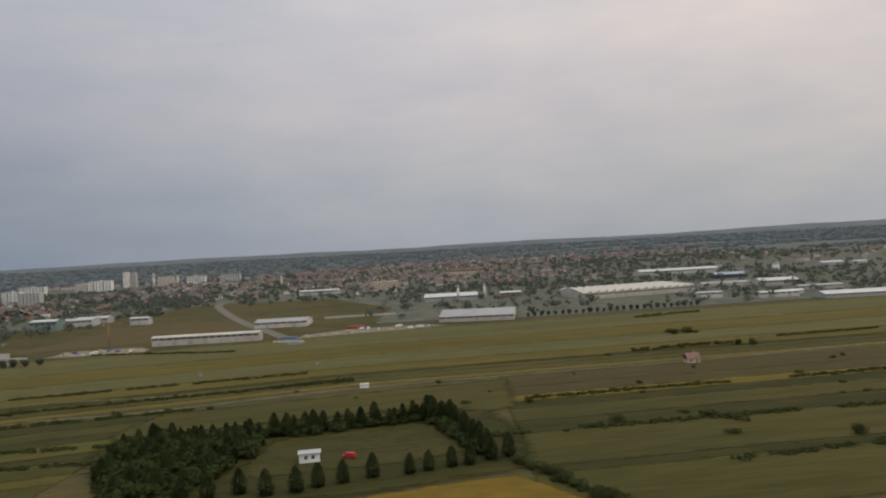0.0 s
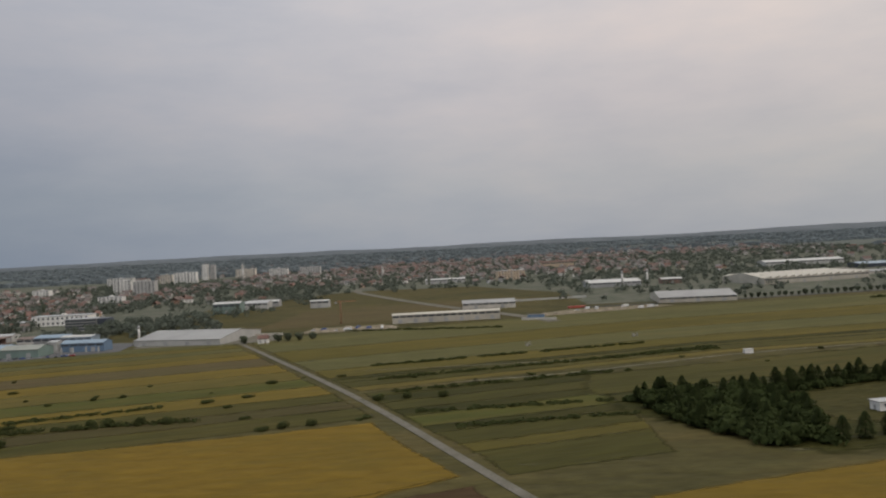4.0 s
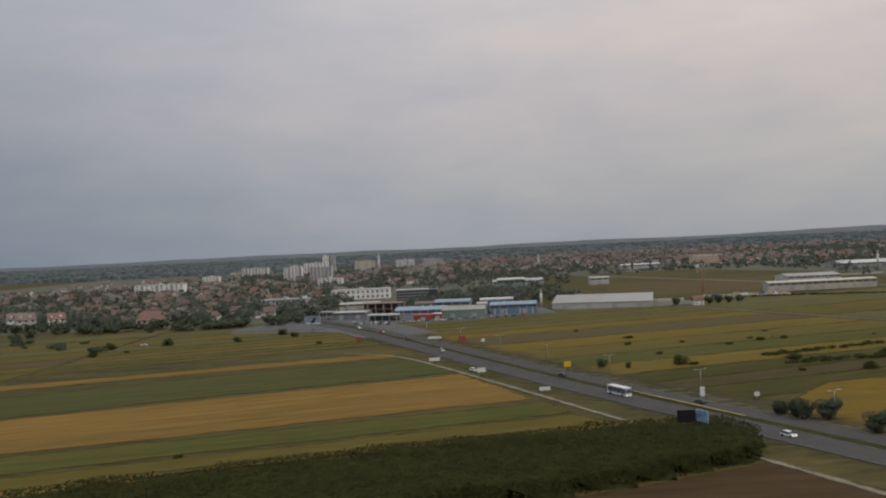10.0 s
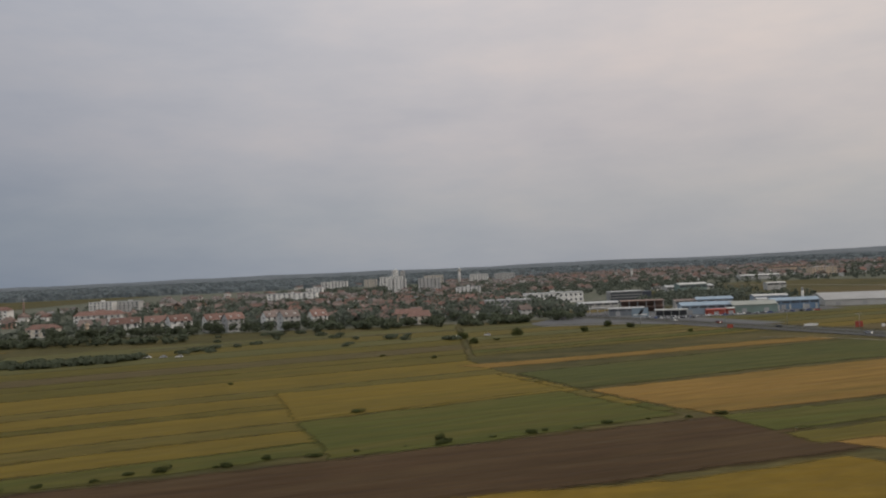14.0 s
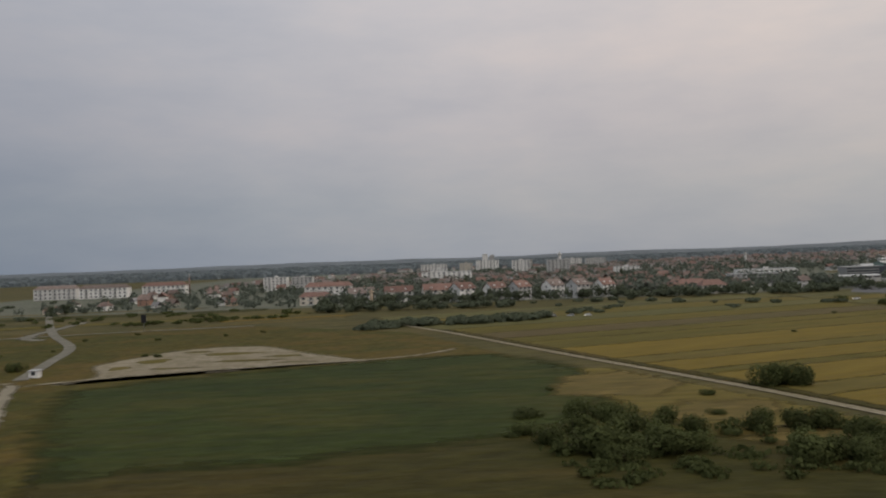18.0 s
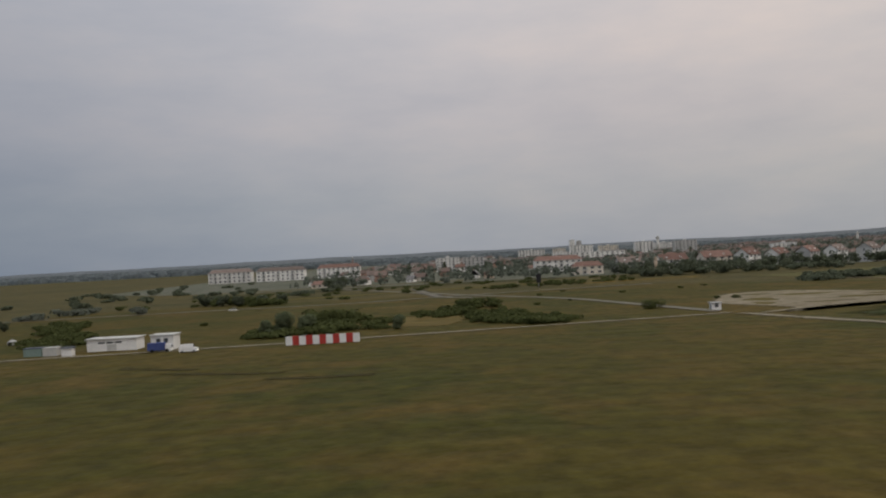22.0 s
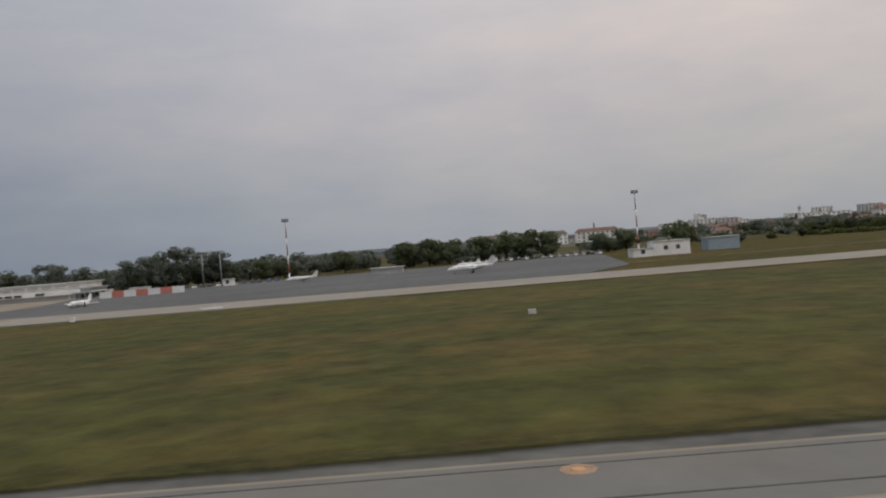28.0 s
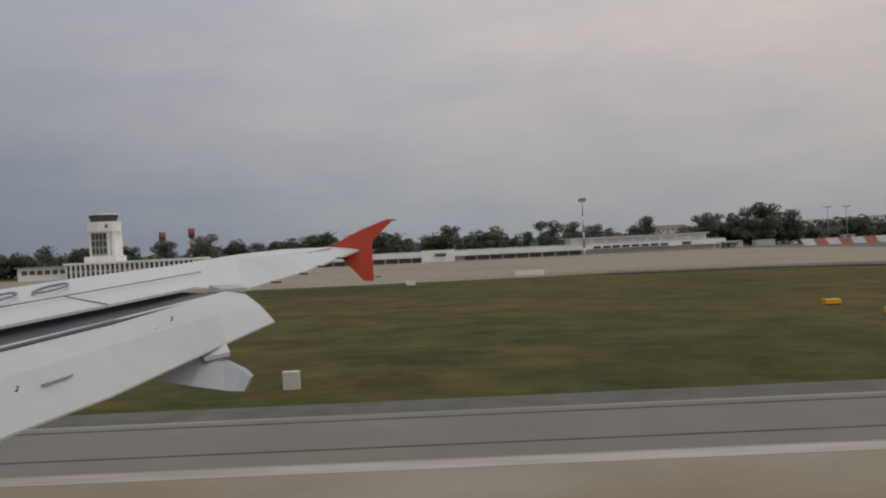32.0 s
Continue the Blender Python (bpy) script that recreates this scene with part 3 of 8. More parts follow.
HIGHWAY = [(-505, 560), (-440, 440), (-392, 362), (-352, 276), (-316, 196), (-273, 110), (-232, 20), (-190, -80)]
ribbon("verge", shifted(bend(HIGHWAY, 6), -1.5), 30, VERGE, 0.09, "dusty grey-green highway verge", "verge", fray=True)
highway = ribbon("highway", shifted(bend(HIGHWAY, 6), 1.2), 14.6, ASPHALT, 0.12, "grey asphalt dual carriageway through the fields")
ribbon("median", bend(HIGHWAY, 6), 2.0, CROPS["dark"], 0.16, "narrow grassy median of the dual carriageway", "verge")
for off in (-5.8, -1.3, 1.3, 8.2):
    pts = bend(HIGHWAY, 6)
    moved = []
    for i, p in enumerate(pts):
        a, b = pts[max(i - 1, 0)], pts[min(i + 1, len(pts) - 1)]
        n = math.hypot(b[0] - a[0], b[1] - a[1])
        moved.append((p[0] + (b[1] - a[1]) / n * off, p[1] - (b[0] - a[0]) / n * off))
    ribbon("lane_line", moved, 0.14, FADED_PAINT, 0.17, "white painted lane line", "road marking")
ribbon("dirt_track", bend([(-383, 268), (-361, 251), (-338, 205), (-315, 154), (-295, 112), (-272, 60)], 6), 2.0, DIRT, 0.12, "pale farm track beside the highway", fray=True)
LANE = bend([(-650, 290), (-630, 248), (-615, 211), (-602, 179), (-597, 167), (-581, 129), (-570, 99), (-563, 80), (-549, 40)], 5)
ribbon("dirt_track", LANE, 1.7, DIRT_GRASS, 0.11, "grassy strip of the rutted dirt track", fray=True)
ribbon("grass_verge", shifted(LANE, -3.0)[4:], 4.0, GRASS_BROWN, 0.10, "dark weedy verge of the dirt track", "grass", fray=True)
for off in (-0.56, 0.56):
    ribbon("wheel_rut", shifted(LANE, off), 0.62, RUT, 0.12, "pale worn wheel rut of the dirt track", "rut")
ribbon("service_road", bend([(-716, 164), (-706, 140), (-694, 115), (-678, 76), (-660, 20)], 6), 4.2, SERVICE, 0.13, "pale concrete service road on the airfield", fray=True)
ribbon("dirt_track", bend([(-980, 128), (-914, 138), (-847, 145), (-803, 150), (-781, 154), (-740, 161), (-716, 165)], 6), 2.8, SERVICE, 0.12, "pale perimeter track along the airfield", fray=True)
ribbon("dirt_track", bend([(-714, 160), (-696, 170), (-670, 178), (-640, 186), (-626, 200)], 6), 2.6, PALE, 0.12, "pale gravel track skirting the green field", fray=True)

# ---- the airfield ----
patch("airfield", [(-612, 176), (-640, 250), (-700, 300), (-900, 300), (-980, 180), (-1040, 130), (-1900, 130), (-1900, -60), (-500, -60), (-560, 40), (-575, 100)], GRASS_AIR, 0.02, "mown olive brown airfield grass", "grass")
patch("grass_verge", [(-676, 92), (-650, 96), (-620, 104), (-596, 98), (-566, 88), (-546, 36), (-560, 16), (-656, 16), (-664, 40)], GRASS_BROWN, 0.045, "dull brown dry grass beside the service road", "grass", 5.0)
patch("field", [(-703, 152), (-690, 164), (-655, 180), (-638, 187), (-618, 190), (-606, 174), (-598, 150), (-601, 127), (-606, 108), (-620, 97), (-645, 88), (-664, 86), (-674, 84), (-690, 115)], GRASS_DARK, 0.05, "dark green field on the airfield", "grass", 10.0)
patch("field", [(-604, 158), (-597, 158), (-588, 138), (-573, 100), (-594, 98), (-603, 110), (-606, 134)], CROPS["tan"], 0.055, "dry scrubby grass between bushes", "grass", 4.0)
for ring in ([(-612, 128), (-596, 124), (-588, 136), (-596, 152), (-608, 148)], [(-602, 108), (-592, 104), (-584, 108), (-582, 118), (-594, 120)], [(-596, 94), (-586, 90), (-576, 92), (-574, 98), (-588, 100)]):
    plot("straw", ring, 12, "patch of dry straw-coloured grass between bushes", 0.06, 4.0)
pit = [(-707, 160), (-704, 172), (-712, 190), (-708, 206), (-702, 220), (-690, 226), (-676, 222), (-664, 205), (-652, 190), (-645, 182), (-660, 178), (-676, 172), (-694, 168)]
patch("gravel_ground", bend(pit + pit[:1], 5)[:-1], PALE, 0.07, "bare pale gravel and sand ground", "gravel", 3.2)
for cx, cy, rx, ry in ((-684, 207, 8, 3.4), (-676, 191, 9, 2.4), (-699, 196, 4, 5), (-668, 198, 5, 2.4), (-690, 181, 6, 1.6), (-664, 185, 5, 1.3), (-694, 214, 4, 2.4), (-703, 184, 2.5, 4)):
    ring = [(cx + rx * math.cos(a) * (1 + 0.25 * math.sin(3 * a + cx)), cy + ry * math.sin(a)) for a in [i * math.pi / 9 for i in range(18)]]
    patch("weeds", ring, CROPS["olive"], 0.09, "low weeds growing over the gravel", "grass", 1.0)

patch("grass_island", [(-1500, 14), (-875, 14), (-872, 60), (-885, 92), (-1500, 95)], GRASS_ISLAND, 0.03, "lighter mown grass between runway and apron", "grass")
ribbon("gravel_lane", bend([(-790, 366), (-780, 300), (-775, 282), (-764, 270)], 5), 7, GRAVEL, 0.05, "grey gravel lane beyond the airfield", "road", fray=True)
field("straw", -838, 264, -786, 273, 6)
field("straw", -802, 244, -764, 244, 6)
field("straw", -792, 202, -764, 196, 28, skew=-4)
field("straw", -748, 298, -668, 334, 6)
field("yellow", -724, 334, -668, 347, 7)
field("olive", -850, 330, -690, 372, 14)
field("dark", -900, 400, -720, 420, 20)
field("straw", -940, 440, -760, 452, 10)
SHOULDER = OLD_ASPHALT
patch("runway_shoulder", [(-1900, -20), (-700, -20), (-700, 18.7), (-1900, 18.7)], SHOULDER, 0.10, "worn dark asphalt runway shoulder", "runway")
patch("runway", [(-1900, -17), (-700, -17), (-700, 17.2), (-1900, 17.2)], WORN_CONCRETE, 0.13, "pale grey concrete runway", "runway")
margin = ribbon("runway_margin", [(-1900, 15.2), (-700, 15.2)], 3.6, RUNWAY_GREY, 0.134, "pale grey runway margin outside the stripe", "runway")
ribbon("edge_stripe", [(-1900, 13), (-1108.5, 13)], 0.5, STRIPE, 0.137, "broad white painted runway edge stripe", "runway marking")
ribbon("edge_stripe", [(-1049, 13), (-700, 13)], 0.5, STRIPE, 0.137, "broad white painted runway edge stripe", "runway marking")

# first turn-off: a curve from the runway to the parallel taxiway
T1_IN = bend([(-1000, 88), (-930, 88), (-907, 85), (-896, 77), (-888, 64), (-885.2, 55), (-885.3, 48), (-887.6, 40), (-891.4, 34.5), (-894.4, 31), (-898.6, 27.4), (-906, 22), (-918, 17)], 5)
T1_OUT = bend([(-1000, 104), (-930, 104), (-907, 103), (-888, 93), (-874, 78), (-865, 55), (-864, 41), (-866, 33), (-868, 24), (-858, 17)], 5)
patch("taxiway", T1_IN[::-1] + T1_OUT, CONCRETE, 0.14, "curved pale concrete taxiway turning off the runway", "taxiway")
ribbon("taxiway_edge", T1_IN, 0.22, YELLOW_PAINT, 0.146, "worn yellow taxiway edge line", "runway marking")


T1_GRASS = bend([(-945, 87.2), (-930, 86.6), (-913, 83.6), (-904, 78.8), (-894.8, 71.4), (-889.4, 64), (-887.6, 55), (-888.2, 46.4), (-890, 42), (-893.6, 37.6), (-898.8, 31.3), (-901.6, 27.8), (-908, 23.5), (-920, 19.2)], 4)
patch("taxiway_shoulder", [(x, y) for x, y in T1_IN if x > -946] + T1_GRASS[::-1], SHOULDER, 0.12, "dark asphalt shoulder round the grass island", "taxiway")
ribbon("taxiway_line", bend([(-1000, 96), (-930, 96), (-897, 90), (-880, 74), (-874, 55), (-875, 40), (-884, 22), (-905, 6)], 6), 0.22, PALE_YELLOW, 0.146, "faint yellow taxiway centre line", "runway marking")

# parallel taxiway and aprons
patch("taxiway", [(-1068, 89), (-985, 88.2), (-985, 103.8), (-1068, 105)], CONCRETE, 0.135, "pale concrete parallel taxiway", "taxiway")
patch("apron", [(-1076, 106), (-1068, 104.5), (-976, 106), (-967, 123), (-960, 174), (-956, 207), (-1085, 205)], APRON, 0.125, "grey asphalt apron for small aircraft", "apron")
patch("apron", [(-1500, 78), (-1130, 80), (-1100, 83), (-1086, 92), (-1070, 92), (-1070, 150), (-1080, 190), (-1500, 190)], WORN_CONCRETE, 0.128, "pale brownish concrete apron before the terminal", "apron")

# second turn-off, straight to the apron
T2_R = bend([(-1040, 17), (-1052, 19), (-1062, 25), (-1066, 31), (-1067.5, 40), (-1068, 78), (-1066, 88), (-1050, 91)], 5)
T2_L = bend([(-1135, 84), (-1110, 82), (-1096, 78), (-1089, 66), (-1087, 52), (-1085, 38), (-1087, 33), (-1091, 27.6), (-1094, 24.2), (-1097.8, 21.3), (-1101, 19.5), (-1106, 18), (-1113, 17.25)], 5)
patch("taxiway", [(-1052, 12.8), *T2_R, (-1050, 106), (-1135, 106), *T2_L, (-1107, 13.3), (-1098, 12.8)], WORN_CONCRETE, 0.14, "brownish worn concrete turn-off between grass islands", "taxiway")
ribbon("taxiway_shoulder", shifted(T2_R, 1.0)[2:], 2.0, SHOULDER, 0.143, "dark asphalt shoulder round the grass island", "taxiway")
T2_GRASS = bend([(-1122, 79), (-1106, 76.5), (-1098, 71), (-1092.5, 61), (-1089.6, 49), (-1088.6, 41), (-1088.6, 36.4), (-1090.9, 31.6), (-1093.2, 28.4), (-1097.4, 24.9), (-1100.8, 22.6), (-1103.6, 20.9), (-1106.4, 19.7), (-1110, 18.4), (-1113.4, 17.3)], 4)
patch("taxiway_shoulder", [(x, y) for x, y in T2_L if x > -1121] + T2_GRASS[::-1], SHOULDER, 0.143, "dark asphalt shoulder round the grass island", "taxiway")
ribbon("taxiway_edge", T2_R, 0.16, YELLOW_PAINT, 0.146, "worn yellow taxiway edge line", "runway marking")
ribbon("taxiway_edge", T2_L[:-30], 0.16, YELLOW_PAINT, 0.146, "worn yellow taxiway edge line", "runway marking")
ribbon("taxiway_line", bend([(-1100, 5), (-1090, 8.5), (-1083.5, 12.1), (-1080.8, 14.7), (-1078.9, 17.4), (-1077.1, 20.6), (-1075, 25.7), (-1073.6, 31.6), (-1073.4, 40), (-1074, 60), (-1075, 88)], 6), 0.28, YELLOW_PAINT, 0.146, "worn yellow turn-off line curving from the runway", "runway marking")
ribbon("taxiway_line", bend([(-1054, 6), (-1064, 9.5), (-1070.4, 12.3), (-1072.9, 14.6), (-1075, 17.9), (-1076.5, 21.5), (-1077.7, 27), (-1078.4, 34.5), (-1078.4, 60), (-1078, 110)], 6), 0.28, YELLOW_PAINT, 0.15, "worn yellow turn-off line curving from the runway", "runway marking")
GREY_SLAB = mat("grey_slabs", (0.226, 0.207, 0.175), size=12, fine=0.1, hue=(0.210, 0.190, 0.158), ragged=True)
patch("newer_slabs", [(-1068.6, 86), (-1068.2, 60), (-1067.6, 40), (-1066.2, 31), (-1062.2, 25), (-1052, 19), (-1042, 17.4), (-1042, 13.4), (-1056, 14), (-1066, 18.5), (-1072, 26), (-1073, 40), (-1071.5, 70)], GREY_SLAB, 0.1415, "paler grey strip of newer concrete slabs", "taxiway")
patch("newer_slabs", [(-1085.2, 39), (-1087.2, 33), (-1091.2, 27.4), (-1094.2, 24), (-1101.2, 19.3), (-1106, 17.8), (-1114, 17), (-1114, 13.6), (-1104, 14), (-1095, 17), (-1088, 22), (-1083, 30)], GREY_SLAB, 0.1415, "paler grey strip of newer concrete slabs", "taxiway")

# grass creeping over the edges of the asphalt
FRINGE = mat("rough_grass_edge", (0.056, 0.049, 0.014), size=4, fine=0.35, hue=(0.036, 0.037, 0.011), bump=0.3, third=(0.077, 0.062, 0.024), ragged=True)
ribbon("grass_verge", [(-1045 + i * 14.5, 18.9 + 0.3 * math.sin(i * 1.7)) for i in range(13)], 2.0, FRINGE, 0.15, "ragged grass creeping over the runway shoulder", "grass", fray=True)
ribbon("grass_verge", [(-1500 + i * 19, 19.0 + 0.3 * math.sin(i * 1.3)) for i in range(20)], 2.0, FRINGE, 0.15, "ragged grass creeping over the runway shoulder", "grass", fray=True)
ribbon("grass_verge", shifted(T2_R, 2.2)[3:], 1.6, FRINGE, 0.15, "ragged grass round the turn-off", "grass", fray=True)

# wear on the concrete: joints, rubber and patched slabs
for a, b in ((-1900, -1122), (-1042, -700)):
    for y in (14.25, 16.6):
        ribbon("slab_joint", [(a, y), (b, y)], 0.06, JOINT, 0.138, "dark filled joint between runway slabs", "runway marking")
wear = random.Random(4)
for i in range(14):
    x, y = wear.uniform(-1128, -1046), wear.uniform(3, 15)
    ribbon("patched_slab", [(x, y), (x + wear.uniform(8, 22), y + wear.uniform(-1, 1))], wear.uniform(0.7, 1.6), PALE_SLAB, 0.145, "pale patched strip in the concrete", "runway marking", fray=True)
for i in range(6):
    y = 84 + i * 3.4
    ribbon("patched_slab", [(wear.uniform(-1084, -1078), y), (wear.uniform(-1072, -1066), y + 0.4)], 0.8, RUBBER_MARK, 0.145, "dark worn patch on the apron", "runway marking", fray=True)

ribbon("earth_scrape", bend([(-832, 97), (-828, 86), (-823, 72)], 5), 2.0, DARK_EARTH, 0.05, "dark damp scrape in the grass", "earth", fray=True)
ribbon("earth_scrape", bend([(-815, 116), (-805, 112), (-796, 110)], 5), 2.4, DARK_EARTH, 0.05, "dark damp scrape in the grass", "earth", fray=True)
ribbon("earth_scrape", bend([(-824, 124), (-818, 121), (-810, 118)], 5), 2.4, DARK_EARTH, 0.05, "dark damp scrape in the grass", "earth", fray=True)
ribbon("earth_scrape", bend([(-798, 105), (-790, 104), (-783, 104)], 5), 2.6, DARK_EARTH, 0.05, "dark damp scrape in the grass", "earth", fray=True)

# ---- plants ----
LEAF = {
    # round, dark and gum are lightened: airfield haze is in their colour
    "round": foliage("broad_leaves", (0.132, 0.153, 0.085), (0.100, 0.119, 0.066)),
    "dark": foliage("dark_leaves", (0.120, 0.138, 0.090), (0.094, 0.109, 0.072)),
    "pine": foliage("pine_needles", (0.050, 0.064, 0.022), (0.037, 0.049, 0.017)),
    "bush": foliage("bush_leaves", (0.080, 0.092, 0.034), (0.060, 0.070, 0.026)),
    "gum": foliage("hazy_leaves", (0.158, 0.176, 0.140), (0.124, 0.139, 0.112)),
    "wood": foliage("thicket_leaves", (0.052, 0.056, 0.019), (0.043, 0.047, 0.016), size=14),
    # greyer and lighter than near leaves, for haze over the town
    "town": foliage("hazed_garden_leaves", (0.142, 0.160, 0.126), (0.108, 0.123, 0.099)),
    # pale and bluish: the haze over the far woods is in this colour
    "far": foliage("hazed_distant_leaves", (0.190, 0.218, 0.226), (0.158, 0.184, 0.192), size=60),
}
BARK = mat("bark", (0.085, 0.066, 0.048), size=0.6, fine=0.4, hue=(0.05, 0.04, 0.03), bump=0.4)


def leaves(rng, blobs, count, size, flat=0.5):
    """Many small tilted leaf clumps filling ellipsoid blobs (centre, radii)."""
    s = Shape()
    weights = [r[0] * r[1] * r[2] for _, r in blobs]
    for _ in range(count):
        c, r = rng.choices(blobs, weights)[0]
        d = Vector((rng.gauss(0, 1), rng.gauss(0, 1), rng.gauss(0, 1))).normalized()
        k = rng.uniform(0.55, 1.05) ** 0.7
        p = Vector((c[0] + d.x * r[0] * k, c[1] + d.y * r[1] * k, c[2] + d.z * r[2] * k))
        n = (d + Vector((rng.uniform(-flat, flat), rng.uniform(-flat, flat), rng.uniform(0, flat)))).normalized()
        u = n.orthogonal().normalized()
        w = n.cross(u)
        a = rng.uniform(0, math.pi)
        u, w = u * math.cos(a) + w * math.sin(a), w * math.cos(a) - u * math.sin(a)
        q = size * rng.uniform(0.6, 1.3)
        s.face(p + u * q, p + w * q * 0.8, p - u * q * rng.uniform(0.7, 1.1), p - w * q * 0.75)
    return s


def trunk_with_limbs(rng, height, r, limbs):
    s = Shape()
    lean = Vector((rng.uniform(-0.06, 0.06), rng.uniform(-0.06, 0.06), 0)) * height
    X, Y = (1, 0, 0), (0, 1, 0)
    s.tube([((0, 0, -0.1), r * 1.3, r * 1.3, X, Y), (lean * 0.3 + Vector((0, 0, height * 0.3)), r, r, X, Y), (lean + Vector((0, 0, height)), r * 0.35, r * 0.35, X, Y)], 6)
    for _ in range(limbs):
        z = rng.uniform(0.45, 0.9) * height
        a = rng.uniform(0, 6.28)
        b = lean * (z / height) + Vector((0, 0, z))
        s.rod(b, b + Vector((math.cos(a), math.sin(a), 0.7)) * height * 0.32, r * 0.32, 5)
    return s


def make_tree(name, seed, kind, label, category):
    """A unit tree about one metre high: trunk, limbs and an uneven crown of leaf clumps."""
    rng = random.Random(seed)
    t = thing(name, 0, 0, 0, label, category)
    if kind == "pine":
        part("trunk", trunk_with_limbs(rng, 0.9, 0.018, 0), BARK, t)
        s = Shape()
        girth = rng.uniform(0.125, 0.165)
        for i in range(900):
            h = rng.uniform(0.03, 1.0)
            r = (1.02 - h ** 2.8) * min(1.0, 0.6 + 1.6 * h) * girth * rng.uniform(0.5, 1.25) + 0.012
            a = rng.uniform(0, 6.28)
            p = Vector((math.cos(a) * r, math.sin(a) * r, h))
            u = Vector((math.cos(a), math.sin(a), -0.5)).normalized()
            w = Vector((-math.sin(a), math.cos(a), rng.uniform(-0.3, 0.3)))
            q = rng.uniform(0.02, 0.038)
            s.face(p - u * q, p + w * q * 0.8, p + u * q * 1.2, p - w * q * 0.8)
        part("crown", s, LEAF["pine"], t)
    elif kind == "poplar":
        part("trunk", trunk_with_limbs(rng, 0.9, 0.02, 2), BARK, t)
        part("crown", leaves(rng, [((0, 0, 0.55), (0.13, 0.13, 0.42)), ((0.02, 0, 0.8), (0.09, 0.09, 0.2))], 380, 0.045), LEAF["dark"], t)
    elif kind == "bush":
        part("trunk", trunk_with_limbs(rng, 0.5, 0.03, 3), BARK, t)
        blobs = [((rng.uniform(-0.4, 0.4), rng.uniform(-0.3, 0.3), rng.uniform(0.22, 0.5)), (rng.uniform(0.25, 0.42), rng.uniform(0.25, 0.4), rng.uniform(0.25, 0.42))) for _ in range(6)]
        part("crown", leaves(rng, blobs, 1500, 0.040), LEAF["bush"], t)
    elif kind == "gum":
        part("trunk", trunk_with_limbs(rng, 0.85, 0.022, 6), BARK, t)
        blobs = [((rng.uniform(-0.26, 0.26), rng.uniform(-0.2, 0.2), rng.uniform(0.22, 0.92)), (rng.uniform(0.09, 0.18), rng.uniform(0.09, 0.17), rng.uniform(0.07, 0.14))) for _ in range(18)]
        part("crown", leaves(rng, blobs, 1500, 0.026), LEAF["gum"], t)
    else:
        part("trunk", trunk_with_limbs(rng, 0.75, 0.03, 5), BARK, t)
        blobs = [((rng.uniform(-0.24, 0.24), rng.uniform(-0.24, 0.24), rng.uniform(0.24, 0.78)), (rng.uniform(0.2, 0.32), rng.uniform(0.2, 0.32), rng.uniform(0.17, 0.26))) for _ in range(10)]
        part("crown", leaves(rng, blobs, 2200, 0.040), LEAF["round" if kind == "round" else "dark"], t)
    return t


STOCK = {
    "pine": [make_tree("pine_tree", 11 + i, "pine", "tall dark green pine in a windbreak row", "tree") for i in range(4)],
    "poplar": [make_tree("poplar_tree", 21, "poplar", "slender dark poplar rising among roofs", "tree")],
    "round": [make_tree("tree", 31 + i, "round", "broad leafy green tree with a full crown", "tree") for i in range(3)],
    "dark": [make_tree("tree", 41 + i, "dark", "dark dense leafy tree", "tree") for i in range(2)],
    "gum": [make_tree("tall_tree", 51 + i, "gum", "tall loose-crowned dark tree behind the apron", "tree") for i in range(3)],
    "bush": [make_tree("bush", 61 + i, "bush", "low spreading green bush on open grass", "bush") for i in range(3)],
}
USED = set()
prng = random.Random(5)


def plant(kind, x, y, height, wide=1.0, label=""):
    if kind == "bush" and height < 2.3:
        height, wide = height * prng.uniform(0.55, 0.85), wide * prng.uniform(1.2, 2.0)
    proto = prng.choice(STOCK[kind])
    m = pose(x, y, 0, 0, 0, prng.uniform(0, 360)) @ Matrix.Diagonal((height * wide, height * wide, height, 1))
    if proto.name not in USED:
        USED.add(proto.name)
        proto.matrix_basis = m
        ob = proto
    else:
        ob = copy_thing(proto, m)
        ob.matrix_basis = m
    if label:
        ob["label"] = label
    return ob


def row_of(kind, x0, y0, x1, y1, n, h, spread=1.0, wide=1.0):
    for i in range(n):
        f = (i + prng.uniform(-0.3, 0.3)) / max(n - 1, 1)
        plant(kind, x0 + (x1 - x0) * f + prng.uniform(-spread, spread), y0 + (y1 - y0) * f + prng.uniform(-spread, spread), h * prng.uniform(0.75, 1.2), wide)


def grove(name, spots, material, label, per=34, seed=1, leaf=0.16):
    """Many far trees joined: for each (x, y, height, width) an uneven crown of leaf clumps standing on the ground."""
    rng = random.Random(seed)
    s = Shape()
    for x, y, h, w in spots:
        lobes = [(x + rng.uniform(-0.3, 0.3) * w, y + rng.uniform(-0.3, 0.3) * w, h * rng.uniform(0.25, 0.75), w * rng.uniform(0.25, 0.42), h * rng.uniform(0.18, 0.28)) for _ in range(4)]
        for _ in range(per):
            lx, ly, lz, lr, lh = rng.choice(lobes)
            d = Vector((rng.gauss(0, 1), rng.gauss(0, 1), rng.gauss(0, 1))).normalized()
            p = Vector((lx + d.x * lr, ly + d.y * lr, max(0.15, lz + d.z * lh)))
            n = (d + Vector((rng.uniform(-0.5, 0.5), rng.uniform(-0.5, 0.5), 0.3))).normalized()
            u = n.orthogonal().normalized()
            v = n.cross(u)
            q = leaf * w * rng.uniform(0.7, 1.4)
            s.face(p + u * q, p + v * q * 0.8, p - u * q, p - v * q * 0.8)
    return tagged(part(name, s, material), label, "trees", kind="stuff")


